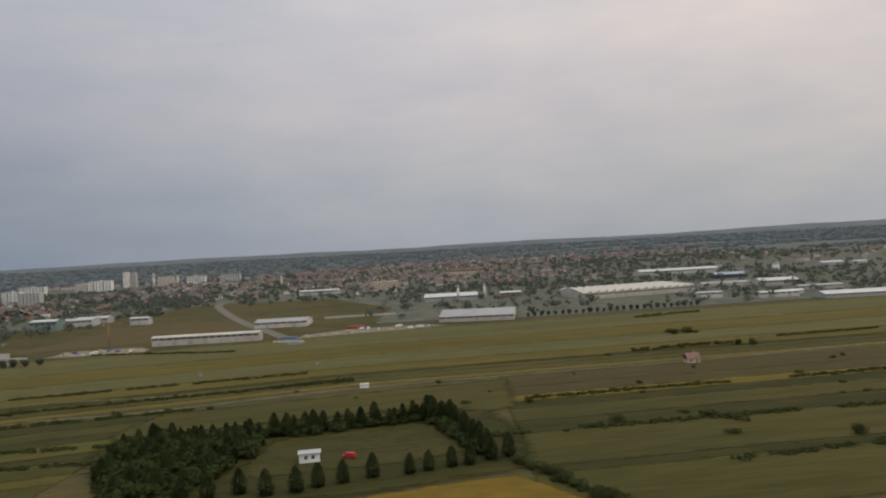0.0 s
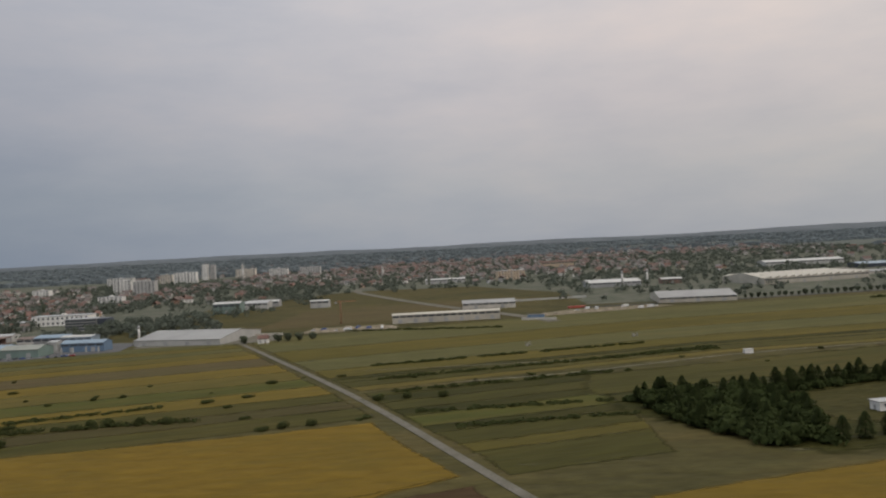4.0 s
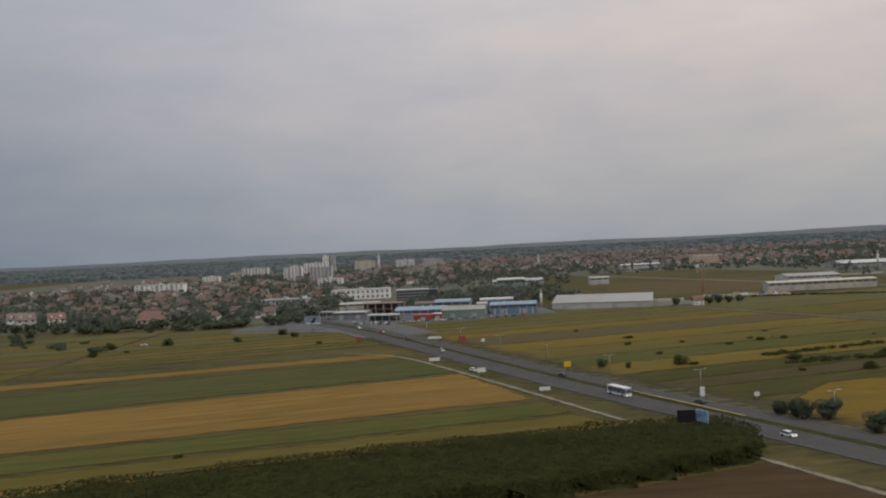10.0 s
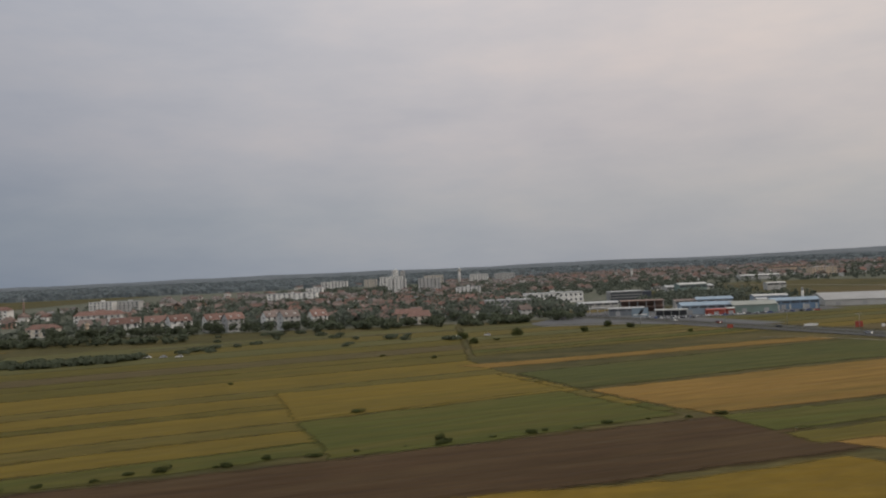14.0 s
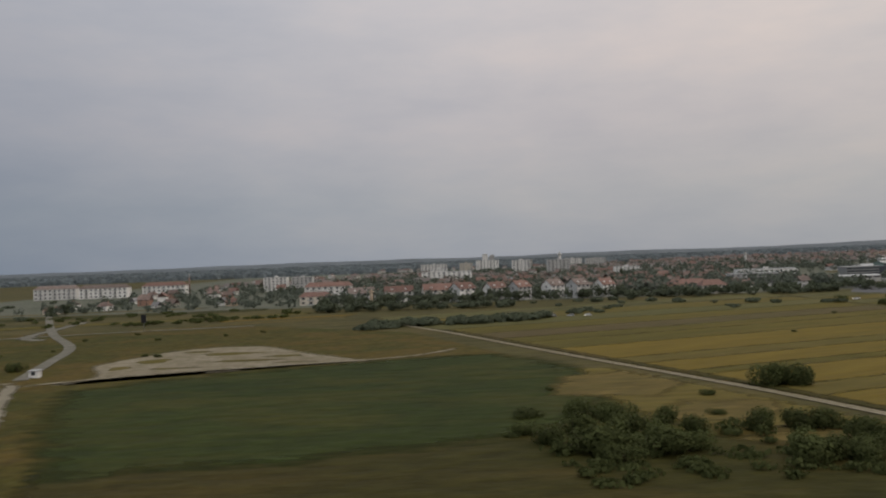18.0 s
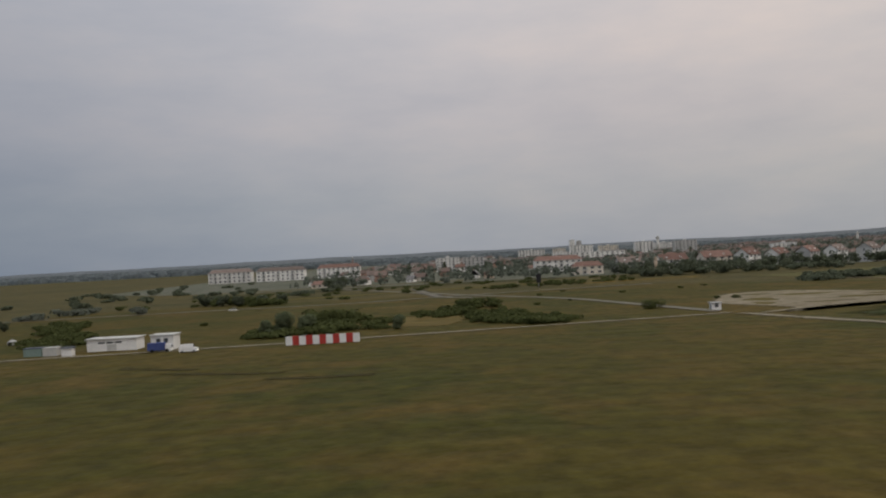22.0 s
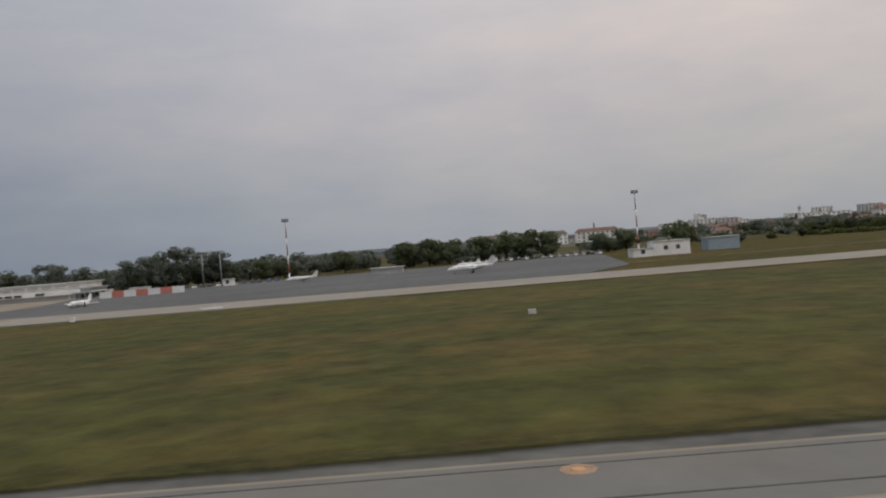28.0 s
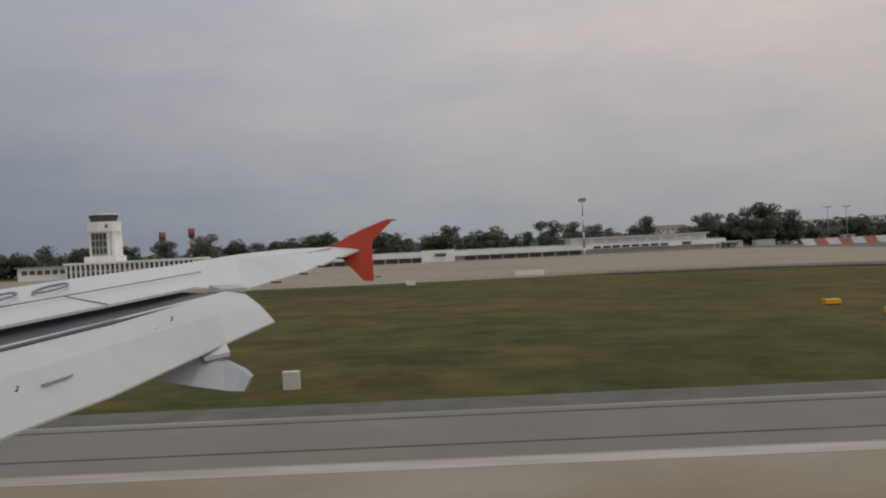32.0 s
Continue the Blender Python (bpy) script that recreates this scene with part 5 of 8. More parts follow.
def make_house(w, d, eaves, ridge, wall_m, roof_m, along=True, label="", hip=0.0):
    h = thing("house", 0, 0, 0, label, "house", group="houses of the town")
    s = Shape()
    x, y = w / 2, d / 2
    s.box(-x, x, -y, y, -0.2, eaves)
    if hip == 0:
        s.face((-x, -y, eaves), (-x, y, eaves), (-x, 0, ridge - 0.12)), s.face((x, y, eaves), (x, -y, eaves), (x, 0, ridge - 0.12))
    part("wall", s, wall_m, h)
    r = Shape()
    o, t = 0.28, 0.14
    drop = o * (ridge - eaves) / y
    e = eaves - drop
    hx = x + o - hip
    for sgn in (-1, 1):
        a, b = (-(x + o), sgn * (y + o), e), ((x + o), sgn * (y + o), e)
        c, f = (hx, 0, ridge), (-hx, 0, ridge)
        q = [a, b, c, f] if sgn < 0 else [b, a, f, c]
        r.face(*q)
        r.face(*[(p[0], p[1], p[2] - t) for p in reversed(q)])
        r.face((q[0][0], q[0][1], q[0][2] - t), (q[1][0], q[1][1], q[1][2] - t), q[1], q[0])
    for sgn in (-1, 1):
        a, b, c = (sgn * (x + o), -(y + o), e), (sgn * (x + o), y + o, e), (sgn * hx, 0, ridge)
        r.face(a, b, c) if sgn > 0 else r.face(b, a, c)
        if hip == 0:
            r.face((a[0], a[1], a[2] - t), (b[0], b[1], b[2] - t), (c[0], c[1], c[2] - t))
    roof = part("roof", r, roof_m, h)
    c = Shape()
    c.box(x * 0.35, x * 0.35 + 0.45, y * 0.2, y * 0.2 + 0.45, ridge - 1.0, ridge + 0.5)
    part("chimney", c, WALLS[4], roof)
    floors = 2 if eaves > 2.9 else 1
    for f in range(floors):
        z = 0.75 + f * 1.75
        n = 2
        for i in range(n):
            window_part(h, -x + w * (i + 0.5) / n, z, 0.8, 0.85, -y, -0.04)
    window_part(h, 0, eaves - 0.2, 0.7, 0.8, -x, -0.04, side=True)
    dr = Shape()
    dr.box(x * 0.5 - 0.3, x * 0.5 + 0.3, -y - 0.06, -y + 0.02, -0.1, 1.25)
    part("door", dr, DOOR_M, h)
    return h


HOUSES = [
    make_house(6.4, 5.2, 3.3, 5.4, WALLS[0], TILES[0], label="white two-storey house with a red tiled roof"),
    make_house(7.6, 5.6, 2.6, 5.0, WALLS[1], TILES[1], label="cream house with a brown tiled roof"),
    make_house(5.6, 5.6, 3.6, 5.8, WALLS[2], TILES[2], label="grey rendered house with a dull red roof"),
    make_house(8.4, 5.8, 3.2, 5.6, WALLS[0], TILES[1], label="long white house with a brown tiled roof", hip=2.2),
    make_house(6.0, 5.0, 2.4, 4.6, WALLS[3], TILES[0], label="small ochre house with a red tiled roof"),
    make_house(5.2, 4.8, 2.2, 4.4, WALLS[0], TILES[3], label="small white house with a grey roof"),
    make_house(6.2, 5.4, 3.4, 5.5, WALLS[4], TILES[1], label="unplastered brick house with a brown roof"),
]
TAKEN = []


def clear(x, y, r):
    return all((x - a) ** 2 + (y - b) ** 2 > (r + c) ** 2 for a, b, c in TAKEN)


def put_house(i, x, y, turn, k=1.0):
    m = pose(x, y, 0, 0, 0, turn) @ Matrix.Scale(k, 4)
    ob = HOUSES[i]
    if ob.name not in USED:
        USED.add(ob.name)
    else:
        ob = copy_thing(ob, m)
    ob.matrix_basis = m
    TAKEN.append((x, y, 4.2 * k))
    return ob


def block(x, y, w, d, h, floors, cols, wall_m, label, turn=0.0, roof="flat", roof_m=None, category="apartment block", balconies=True):
    """A block of flats with its own windows, balconies and roof."""
    b = thing("apartment_block", x, y, 0, label, category, turn)
    TAKEN.append((x, y, max(w, d) * 0.55))
    s = Shape()
    X, Y = w / 2, d / 2
    s.box(-X, X, -Y, Y, -0.3, h)
    part("wall", s, wall_m, b)
    r = Shape()
    if roof == "flat":
        r.box(-X - 0.15, X + 0.15, -Y - 0.15, Y + 0.15, h, h + 0.35)
        rf = part("roof", r, SHEET["grey"], b)
        q = Shape()
        q.box(-1.4, 1.4, -1.2, 1.2, h + 0.35, h + 1.5)
        part("lift_house", q, wall_m, rf)
    elif roof == "gable":
        o, rz = 0.35, h + d * 0.36
        for sgn in (-1, 1):
            q = [(-X - o, sgn * (Y + o), h - 0.28), (X + o, sgn * (Y + o), h - 0.28), (X + o, 0, rz), (-X - o, 0, rz)]
            r.face(*(q if sgn < 0 else q[::-1]))
            r.face(*[(p[0], p[1], p[2] - 0.16) for p in (q if sgn > 0 else q[::-1])])
        rf = part("roof", r, roof_m or TILES[0], b)
        g = Shape()
        for sgn in (-1, 1):
            g.face((sgn * X, -Y, h - 0.02), (sgn * X, Y, h - 0.02), (sgn * X, 0, rz - 0.2))
        part("gable", g, wall_m, b)
        for k in (-0.25, 0.25):
            dm = Shape()
            dm.box(w * k - 0.55, w * k + 0.55, -Y * 0.72, -Y * 0.2, h + 0.2, h + 1.35)
            dm.face((w * k - 0.65, -Y * 0.78, h + 1.35), (w * k + 0.65, -Y * 0.78, h + 1.35), (w * k + 0.65, -Y * 0.1, h + 1.6), (w * k - 0.65, -Y * 0.1, h + 1.6))
            part("dormer", dm, WALLS[0], rf)
        ch = Shape()
        ch.box(w * 0.12, w * 0.12 + 0.5, 0.2, 0.7, rz - 0.8, rz + 0.7)
        part("chimney", ch, WALLS[4], rf)
        for f in range(floors):
            window_part(b, 0, f * h / floors + h / floors * 0.35, 0.9, h / floors * 0.45, -X, -0.05, side=True)
    else:
        o, rz = 0.4, h + d * 0.3
        for sgn in (-1, 1):
            q = [(-X - o, sgn * (Y + o), h - 0.1), (X + o, sgn * (Y + o), h - 0.1), (X - d * 0.25, 0, rz), (-X + d * 0.25, 0, rz)]
            r.face(*(q if sgn < 0 else q[::-1]))
        r.face((X + o, -Y - o, h - 0.1), (X + o, Y + o, h - 0.1), (X - d * 0.25, 0, rz))
        r.face((-X - o, Y + o, h - 0.1), (-X - o, -Y - o, h - 0.1), (-X + d * 0.25, 0, rz))
        r.face((-X - o, -Y - o, h - 0.1), (-X - o, Y + o, h - 0.1), (X + o, Y + o, h - 0.1), (X + o, -Y - o, h - 0.1))
        part("roof", r, roof_m or TILES[0], b)
    fh = h / floors
    for f in range(floors):
        for c in range(cols):
            wx = -X + w * (c + 0.5) / cols
            a = Shape()
            a.box(wx - w / cols * 0.2, wx + w / cols * 0.2, -Y - 0.05, -Y + 0.02, f * fh + fh * 0.34, f * fh + fh * 0.78)
            part("window", a, PANE, b)
            if balconies and c % 3 == 1:
                k = Shape()
                k.box(wx - w / cols * 0.42, wx + w / cols * 0.42, -Y - 0.75, -Y, f * fh + 0.02, f * fh + fh * 0.32)
                part("balcony", k, SHEET["white"], b)
    return b


def hall(x, y, w, d, h, wall_m, roof_m, label, turn=0.0, pitch=0.06, gates=3, band=True, saw=0, category="hall", name="factory_hall"):
    """A long low industrial hall: walls, roof, a band of windows, gates; saw: number of sawtooth roof lights."""
    b = thing(name, x, y, 0, label, category, turn)
    TAKEN.append((x, y, max(w, d) * 0.55))
    X, Y = w / 2, d / 2
    s = Shape()
    s.box(-X, X, -Y, Y, -0.3, h)
    top = h + d * pitch
    s.face((-X, -Y, h), (-X, Y, h), (-X, 0, top)), s.face((X, Y, h), (X, -Y, h), (X, 0, top))
    part("wall", s, wall_m, b)
    r = Shape()
    if saw:
        n = saw
        for i in range(n):
            a, c = -X + w * i / n, -X + w * (i + 1) / n
            r.face((a, -Y, h + 0.05), (c, -Y, h + 0.05), (c, -Y, h + 1.6), )
            r.face((a, Y, h + 0.05), (c, Y, h + 1.6), (c, Y, h + 0.05))
            r.face((a, -Y, h + 0.05), (c, -Y, h + 1.6), (c, Y, h + 1.6), (a, Y, h + 0.05))
            r.face((c, -Y, h + 0.05), (c, Y, h + 0.05), (c, Y, h + 1.6), (c, -Y, h + 1.6))
    else:
        o = 0.25
        for sgn in (-1, 1):
            q = [(-X - o, sgn * (Y + o), h + 0.02), (X + o, sgn * (Y + o), h + 0.02), (X + o, 0, top + 0.12), (-X - o, 0, top + 0.12)]
            r.face(*(q if sgn < 0 else q[::-1]))
            r.face((q[0][0], q[0][1], h - 0.3), (q[1][0], q[1][1], h - 0.3), q[1], q[0])
    part("roof", r, roof_m, b)
    for i in range(gates):
        g = Shape()
        gx = -X + w * (i + 0.5) / gates
        g.box(gx - 1.1, gx + 1.1, -Y - 0.06, -Y + 0.02, -0.1, min(2.3, h * 0.62))
        part("gate", g, SHEET["grey"], b)
    if band:
        n = max(3, int(w / 4))
        for i in range(n):
            a = Shape()
            a.box(-X + w * (i + 0.08) / n, -X + w * (i + 0.92) / n, -Y - 0.05, -Y + 0.02, h * 0.68, h * 0.88)
            part("window", a, PANE, b)
    return b


# ---- the industrial quarter ----
hall(134, 652, 92, 56, 4.6, SHEET["cream"], SHEET["cream"], "long pale cream factory with a sawtooth roof", 14, gates=4, saw=14)
hall(14, 518, 46, 42, 3.4, SHEET["cream"], SHEET["palegrey"], "low pale warehouse with a wide grey roof", -6)
hall(243, 900, 86, 26, 4.6, SHEET["white"], SHEET["white"], "long white-roofed factory hall", 2, gates=3)
hall(258, 662, 30, 24, 4.2, SHEET["cream"], SHEET["white"], "white-roofed hall among trees", -3, gates=2)
hall(262, 788, 30, 24, 3.6, SHEET["dark"], SHEET["paleblue"], "dark hall with a pale blue roof", 0, gates=0, band=False)
hall(225, 684, 42, 16, 2.4, SHEET["pale"], SHEET["palegrey"], "long low store with a pale roof", 0, gates=3, band=False)
hall(266, 602, 32, 12, 2.6, SHEET["cream"], SHEET["palegrey"], "low cream shed with a pale roof", 0, gates=2)
hall(233, 572, 16, 8, 2.4, SHEET["white"], SHEET["white"], "small low white shed", 0, gates=1, band=False)
hall(414, 905, 24, 16, 3.6, SHEET["white"], SHEET["white"], "white-roofed hall by the far road", 0, gates=2, band=False)
hall(440, 895, 15, 12, 3.4, SHEET["white"], SHEET["white"], "small white hall by the far road", 0, gates=1, band=False)
hall(176, 572, 17, 9, 4.0, SHEET["pale"], SHEET["grey"], "pale two-storey works office", 0, gates=1)
hall(216, 552, 26, 10, 3.6, SHEET["pale"], SHEET["white"], "low pale hall beside a tree row", 0, gates=2)
hall(256, 530, 44, 22, 2.8, SHEET["grey"], SHEET["white"], "low grey store shed", 0, gates=3)
hall(-4, 690, 44, 30, 4.0, SHEET["grey"], SHEET["white"], "white-roofed boiler works hall", 0, gates=2)
hall(46, 690, 17, 12, 4.0, SHEET["brown"], SHEET["white"], "brown hall with a white gable roof", 0, gates=1)
hall(-141, 458, 60, 9, 4.8, SHEET["cream"], SHEET["cream"], "long pale terrace of workshops with dark windows", 1, gates=7)
hall(-114, 536, 34, 22, 3.8, SHEET["pale"], SHEET["palegrey"], "pale flat hall behind the workshops", 0, gates=2)
hall(-268, 418, 48, 42, 3.0, SHEET["white"], SHEET["palegrey"], "large pale grey-roofed hall with white walls", -14, gates=4, band=False)
hall(-303, 600, 20, 14, 7.4, SHEET["green"], SHEET["white"], "tall pale green hall with a white roof", 0, gates=1)
hall(-288, 646, 26, 12, 4.6, SHEET["grey"], SHEET["white"], "low grey hall beside the green one", 0)
hall(-237, 610, 14, 8, 5.2, SHEET["white"], SHEET["white"], "small white hall standing alone in a field", 0, gates=1)
hall(-146, 878, 42, 14, 4.4, SHEET["white"], SHEET["white"], "long white market hall", 0)
SCHOOL_AT = (-409, 565)
office = thing("office_block", -371, 514, 0, "grey office with dark glass bands and a flat roof", "office building")
TAKEN.append((-371, 514, 12))
part("wall", Shape().box(-10, 10, -6, 6, -0.3, 7.4), SHEET["palegrey"], office)
part("roof", Shape().box(-10.2, 10.2, -6.2, 6.2, 7.4, 7.7), SHEET["grey"], office)
for f in range(4):
    part("window_band", Shape().box(-9.7, 9.7, -6.08, -5.95, 0.7 + f * 1.75, 1.75 + f * 1.75), PANE, office)
part("stair_tower", Shape().box(10, 16, -5, 6, -0.3, 7.2), SHEET["dark"], office, "dark glazed stair tower")


def concrete_frame(x, y, w, d, h, floors, cols, label, turn=0.0):
    """An unfinished building: floor slabs on rows of columns, with infill walls at the back."""
    b = thing("building_shell", x, y, 0, label, "building", turn)
    TAKEN.append((x, y, w * 0.55))
    for f in range(floors + 1):
        z = h * f / floors
        part("slab", Shape().box(-w / 2, w / 2, -d / 2, d / 2, z - 0.3, z), SHEET["brown"], b)
        if f < floors:
            part("infill_wall", Shape().box(-w / 2 + 0.3, w / 2 - 0.3, d * 0.1, d * 0.1 + 0.3, z, z + h / floors - 0.3), SHEET["brown"], b, "rough brown block wall")
            for c in range(cols + 1):
                for yy in (-d / 2 + 0.3, d / 2 - 0.7):
                    cx = -w / 2 + 0.1 + (w - 0.7) * c / cols
                    part("column", Shape().box(cx, cx + 0.5, yy, yy + 0.4, z, z + h / floors - 0.3), SHEET["grey"], b)
    return b


def shelter(x, y, w, d, h, roof_m, label, turn=0.0, name="canopy", posts=3, back=None):
    """A flat roof on posts, with a deep edge."""
    b = thing(name, x, y, 0, label, "canopy", turn)
    part("roof", Shape().box(-w / 2, w / 2, -d / 2, d / 2, h - 0.55, h), roof_m, b)
    for i in range(posts):
        px = -w / 2 + 0.4 + (w - 0.8) * i / (posts - 1)
        for py in (-d / 2 + 0.4, d / 2 - 0.4):
            part("post", Shape().post(px, py, -0.1, h - 0.5, 0.14), SHEET["white"], b)
    if back:
        part("back_wall", Shape().box(-w / 2 + 0.2, w / 2 - 0.2, d * 0.15, d * 0.15 + 0.3, -0.1, h - 0.5), back, b)
    return b


# shops and workshops round the road junction
SLATE = mat("sheet_slate", (0.20, 0.22, 0.235), 0.6, var=0.2, size=5, fine=0.1)
hall(-395, 402, 17, 10, 3.7, SLATE, SHEET["grey"], "dark grey petrol station shop with a flat roof", -10, gates=2, pitch=0.01)
shelter(-408, 408, 8, 6, 3.9, SHEET["palegrey"], "slim petrol station canopy on posts", -10, "petrol_canopy")
concrete_frame(-382, 424, 22, 11, 6.0, 2, 5, "unfinished brown concrete shop building", -12)
shelter(-378, 384, 15, 6, 3.2, SHEET["white"], "white flat roof of a car sales pavilion", -14, "sales_pavilion", 5, DARK_SHOP)
hall(-360, 390, 24, 13, 4.4, SHEET["paleblue"], SHEET["skyblue"], "car dealership with a pale blue roof", -8, gates=3, pitch=0.09)
hall(-359, 378.6, 8.6, 4, 2.5, SHEET["red"], SHEET["red"], "bright red kiosk hall at the roadside", -8, gates=1, band=False)
hall(-352.4, 378, 3.6, 3.4, 2.9, SHEET["red"], SHEET["white"], "small red sales booth with a white roof", -8, gates=1, band=False)
hall(-358, 426, 13, 10, 4.8, SHEET["pale"], TILES[2], "low pale workshop with a reddish roof", -8, gates=2)
hall(-345, 424, 18, 12, 5.2, SHEET["palegrey"], SHEET["skyblue"], "grey workshop with a light blue roof", -8, gates=2, pitch=0.08)
hall(-340, 384, 20, 12, 4.0, SHEET["green"], SHEET["greygreen"], "low workshop with a wide grey-green roof", -6, gates=2, pitch=0.12, band=False)
hall(-331, 396, 4.7, 8, 5.4, SHEET["white"], SHEET["grey"], "narrow white stair block of a showroom", -6, gates=0, band=False)
hall(-323.5, 405, 16, 8, 6.6, SHEET["paleblue"], SHEET["white"], "tall pale showroom with a white roof", -6, gates=2)
hall(-316, 395, 22, 8, 4.4, SHEET["blue"], SHEET["skyblue"], "blue roadside showroom with a sloping blue roof", -6, gates=2, pitch=0.14)
for px in (-325.5, -320, -313.5, -307.5):
    post = thing("signal_post", px, 388.5, 0, "white post before the blue showroom", "post", group="showroom posts")
    part("shaft", Shape().box(-0.35, 0.35, -0.3, 0.3, -0.1, 2.6), SHEET["white"], post)
hall(-398, 462, 22, 10, 3.8, SHEET["white"], SHEET["grey"], "white shop hall behind the petrol station", 0, gates=3)
block(-446, 490, 28, 9, 6.4, 3, 9, WALLS[2], "long grey three-storey service building", -6, category="office building", balconies=False)
hall(-297, 628, 36, 16, 5, SHEET["white"], SHEET["grey"], "grey-roofed sports hall among trees", 0, gates=1)
hall(-440, 560, 30, 9, 3.6, SHEET["white"], SHEET["grey"], "low white hall with a grey roof", 0, gates=2)
hall(14, 1180, 50, 14, 8, WALLS[3], TILES[0], "large red-brick church school in the old town", 0, gates=0)

# chimneys, towers and mosque-like slim spires seen over the roofs
TOWER_M = mat("tower_render", (0.62, 0.60, 0.56), 0.8, size=3)


def slim_tower(x, y, h, r, label, m=TOWER_M, category="tower", name="tower", cap=True):
    t = thing(name, x, y, 0, label, category)
    s = Shape()
    s.post(0, 0, -0.2, h * 0.82, r, r * 0.9, 10)
    part("shaft", s, m, t)
    if cap:
        c = Shape()
        c.post(0, 0, h * 0.80, h * 0.86, r * 1.5, r * 1.5, 10)
        part("gallery", c, m, t)
        k = Shape()
        k.post(0, 0, h * 0.86, h, r * 0.8, r * 0.1, 10)
        part("spire", k, m, t)
    else:
        c = Shape()
        c.post(0, 0, h * 0.82, h, r * 0.9, r * 0.85, 10)
        part("rim", c, SHEET["grey"], t)
    return t


slim_tower(2, 672, 13, 1.0, "white works chimney beside the hall", cap=False, name="works_chimney", category="chimney")
slim_tower(24, 678, 13, 1.0, "white works chimney beside the hall", cap=False, name="works_chimney", category="chimney")
slim_tower(-459, 1240, 27, 2.2, "slim white tower over the housing blocks")
slim_tower(-232, 1090, 16, 1.6, "white church tower with a pointed roof")
slim_tower(-300, 420, 9, 0.7, "slim white chimney at the hall end", cap=False, name="works_chimney", category="chimney")
slim_tower(-862, 735, 17, 0.8, "dark brick works chimney", m=SHEET["brown"], cap=False, name="works_chimney", category="chimney")
slim_tower(322, 822, 10, 3.8, "round white concrete grain silo", cap=False, name="silo", category="silo")
slim_tower(-668, 420, 8, 0.9, "ochre pointed bell tower", m=WALLS[3])

# ---- blocks of flats ----
block(*SCHOOL_AT, 40, 12, 6.6, 2, 12, WALLS[0], "long white two-storey school with small windows", 0, category="school", balconies=False)
block(-76, 880, 30, 10, 10.0, 4, 9, WALLS[3], "ochre four-storey block of flats", 14)
block(-461, 768, 23, 9, 8.5, 5, 6, WALLS[0], "white five-storey block of flats")
block(-540, 990, 22, 10, 17, 7, 5, WALLS[0], "tall white block of flats")
block(-500, 955, 26, 10, 16, 7, 6, WALLS[2], "tall grey block of flats")
block(-566, 1300, 36, 10, 17, 7, 7, WALLS[0], "tall white block on the skyline")
block(-600, 1310, 20, 10, 14, 6, 5, WALLS[1], "cream block on the skyline")
block(-640, 990, 20, 10, 10, 4, 5, WALLS[0], "white block of flats over the trees")
block(-565, 1400, 9, 9, 27, 11, 3, WALLS[0], "slim white twin high-rise tower", balconies=False)
block(-553, 1404, 8, 9, 25, 10, 3, WALLS[2], "slim grey twin high-rise tower", balconies=False)
block(-630, 790, 48, 10, 9.5, 4, 10, WALLS[0], "long white block of flats")
block(-425, 1340, 30, 10, 15, 6, 7, WALLS[0], "white block on the skyline")
block(-380, 1380, 34, 10, 14, 6, 8, WALLS[2], "grey block on the skyline")
block(-500, 1420, 34, 10, 15, 6, 8, WALLS[1], "cream block on the skyline")
block(-650, 1250, 40, 10, 14, 6, 8, WALLS[0], "white block on the skyline")
for bx, by, bw, bd, bh, fl, turn, wm, tm, words in (
    (-563, 412, 9, 8, 7.0, 3, 36, 2, 2, "grey three-storey house block with a steep brown roof"),
    (-549, 416, 8, 8, 6.4, 3, 30, 0, 0, "white three-storey house block with a steep red roof"),
    (-574, 424, 9, 8, 6.6, 3, 34, 0, 2, "white gabled apartment house with balconies"),
    (-592, 416, 9, 8, 6.8, 3, 38, 2, 0, "grey gabled apartment house with a red roof"),
    (-604, 424, 10, 8, 6.4, 3, 33, 0, 0, "white gabled apartment house with a red roof"),
    (-621, 420, 11, 8.5, 6.8, 3, 40, 0, 0, "white gabled apartment house with dormers"),
    (-634, 432, 16, 8.5, 6.2, 3, 12, 1, 0, "long cream house row with a red roof"),
    (-655, 438, 15, 8, 5.8, 2, 8, 0, 0, "long white house row with a dull red roof"),
    (-676, 446, 14, 8, 5.4, 2, 10, 2, 2, "long grey house row with a dull red roof"),
):
    block(bx, by, bw, bd, bh, fl, 4 if bw > 12 else 3, WALLS[wm], words, turn, "gable", TILES[tm])
block(-705, 524, 30, 9, 7.4, 3, 8, WALLS[0], "white apartment row with a bright red roof", 2, "hip", TILES[0])
block(-700, 440, 16, 8, 4.6, 2, 4, WALLS[1], "low cream house row with a red roof", 0, "hip", TILES[0])
block(-776, 700, 20, 10, 11.5, 5, 6, WALLS[0], "white five-storey block with ribbed front", 0)
block(-754, 704, 18, 10, 10.8, 5, 5, WALLS[2], "grey five-storey block beside the white one", 0)
block(-868, 690, 36, 10, 8.5, 3, 9, WALLS[0], "long white block with a red hipped roof", 0, "hip", TILES[0])
block(-915, 680, 40, 10, 8.5, 3, 10, WALLS[0], "long white block with a dull roof", 0, "hip", TILES[2])
block(-960, 690, 36, 10, 9, 3, 9, WALLS[0], "long white block with a dull roof", 0, "hip", TILES[2])
block(-497, 408, 12, 9, 4.2, 2, 4, WALLS[1], "cream villa with a broad orange tiled roof", 0, "hip", TILES[0], "villa")
block(-502, 432, 20, 8, 4.4, 2, 5, WALLS[3], "ochre house row with a red roof", 0, "hip", TILES[0])
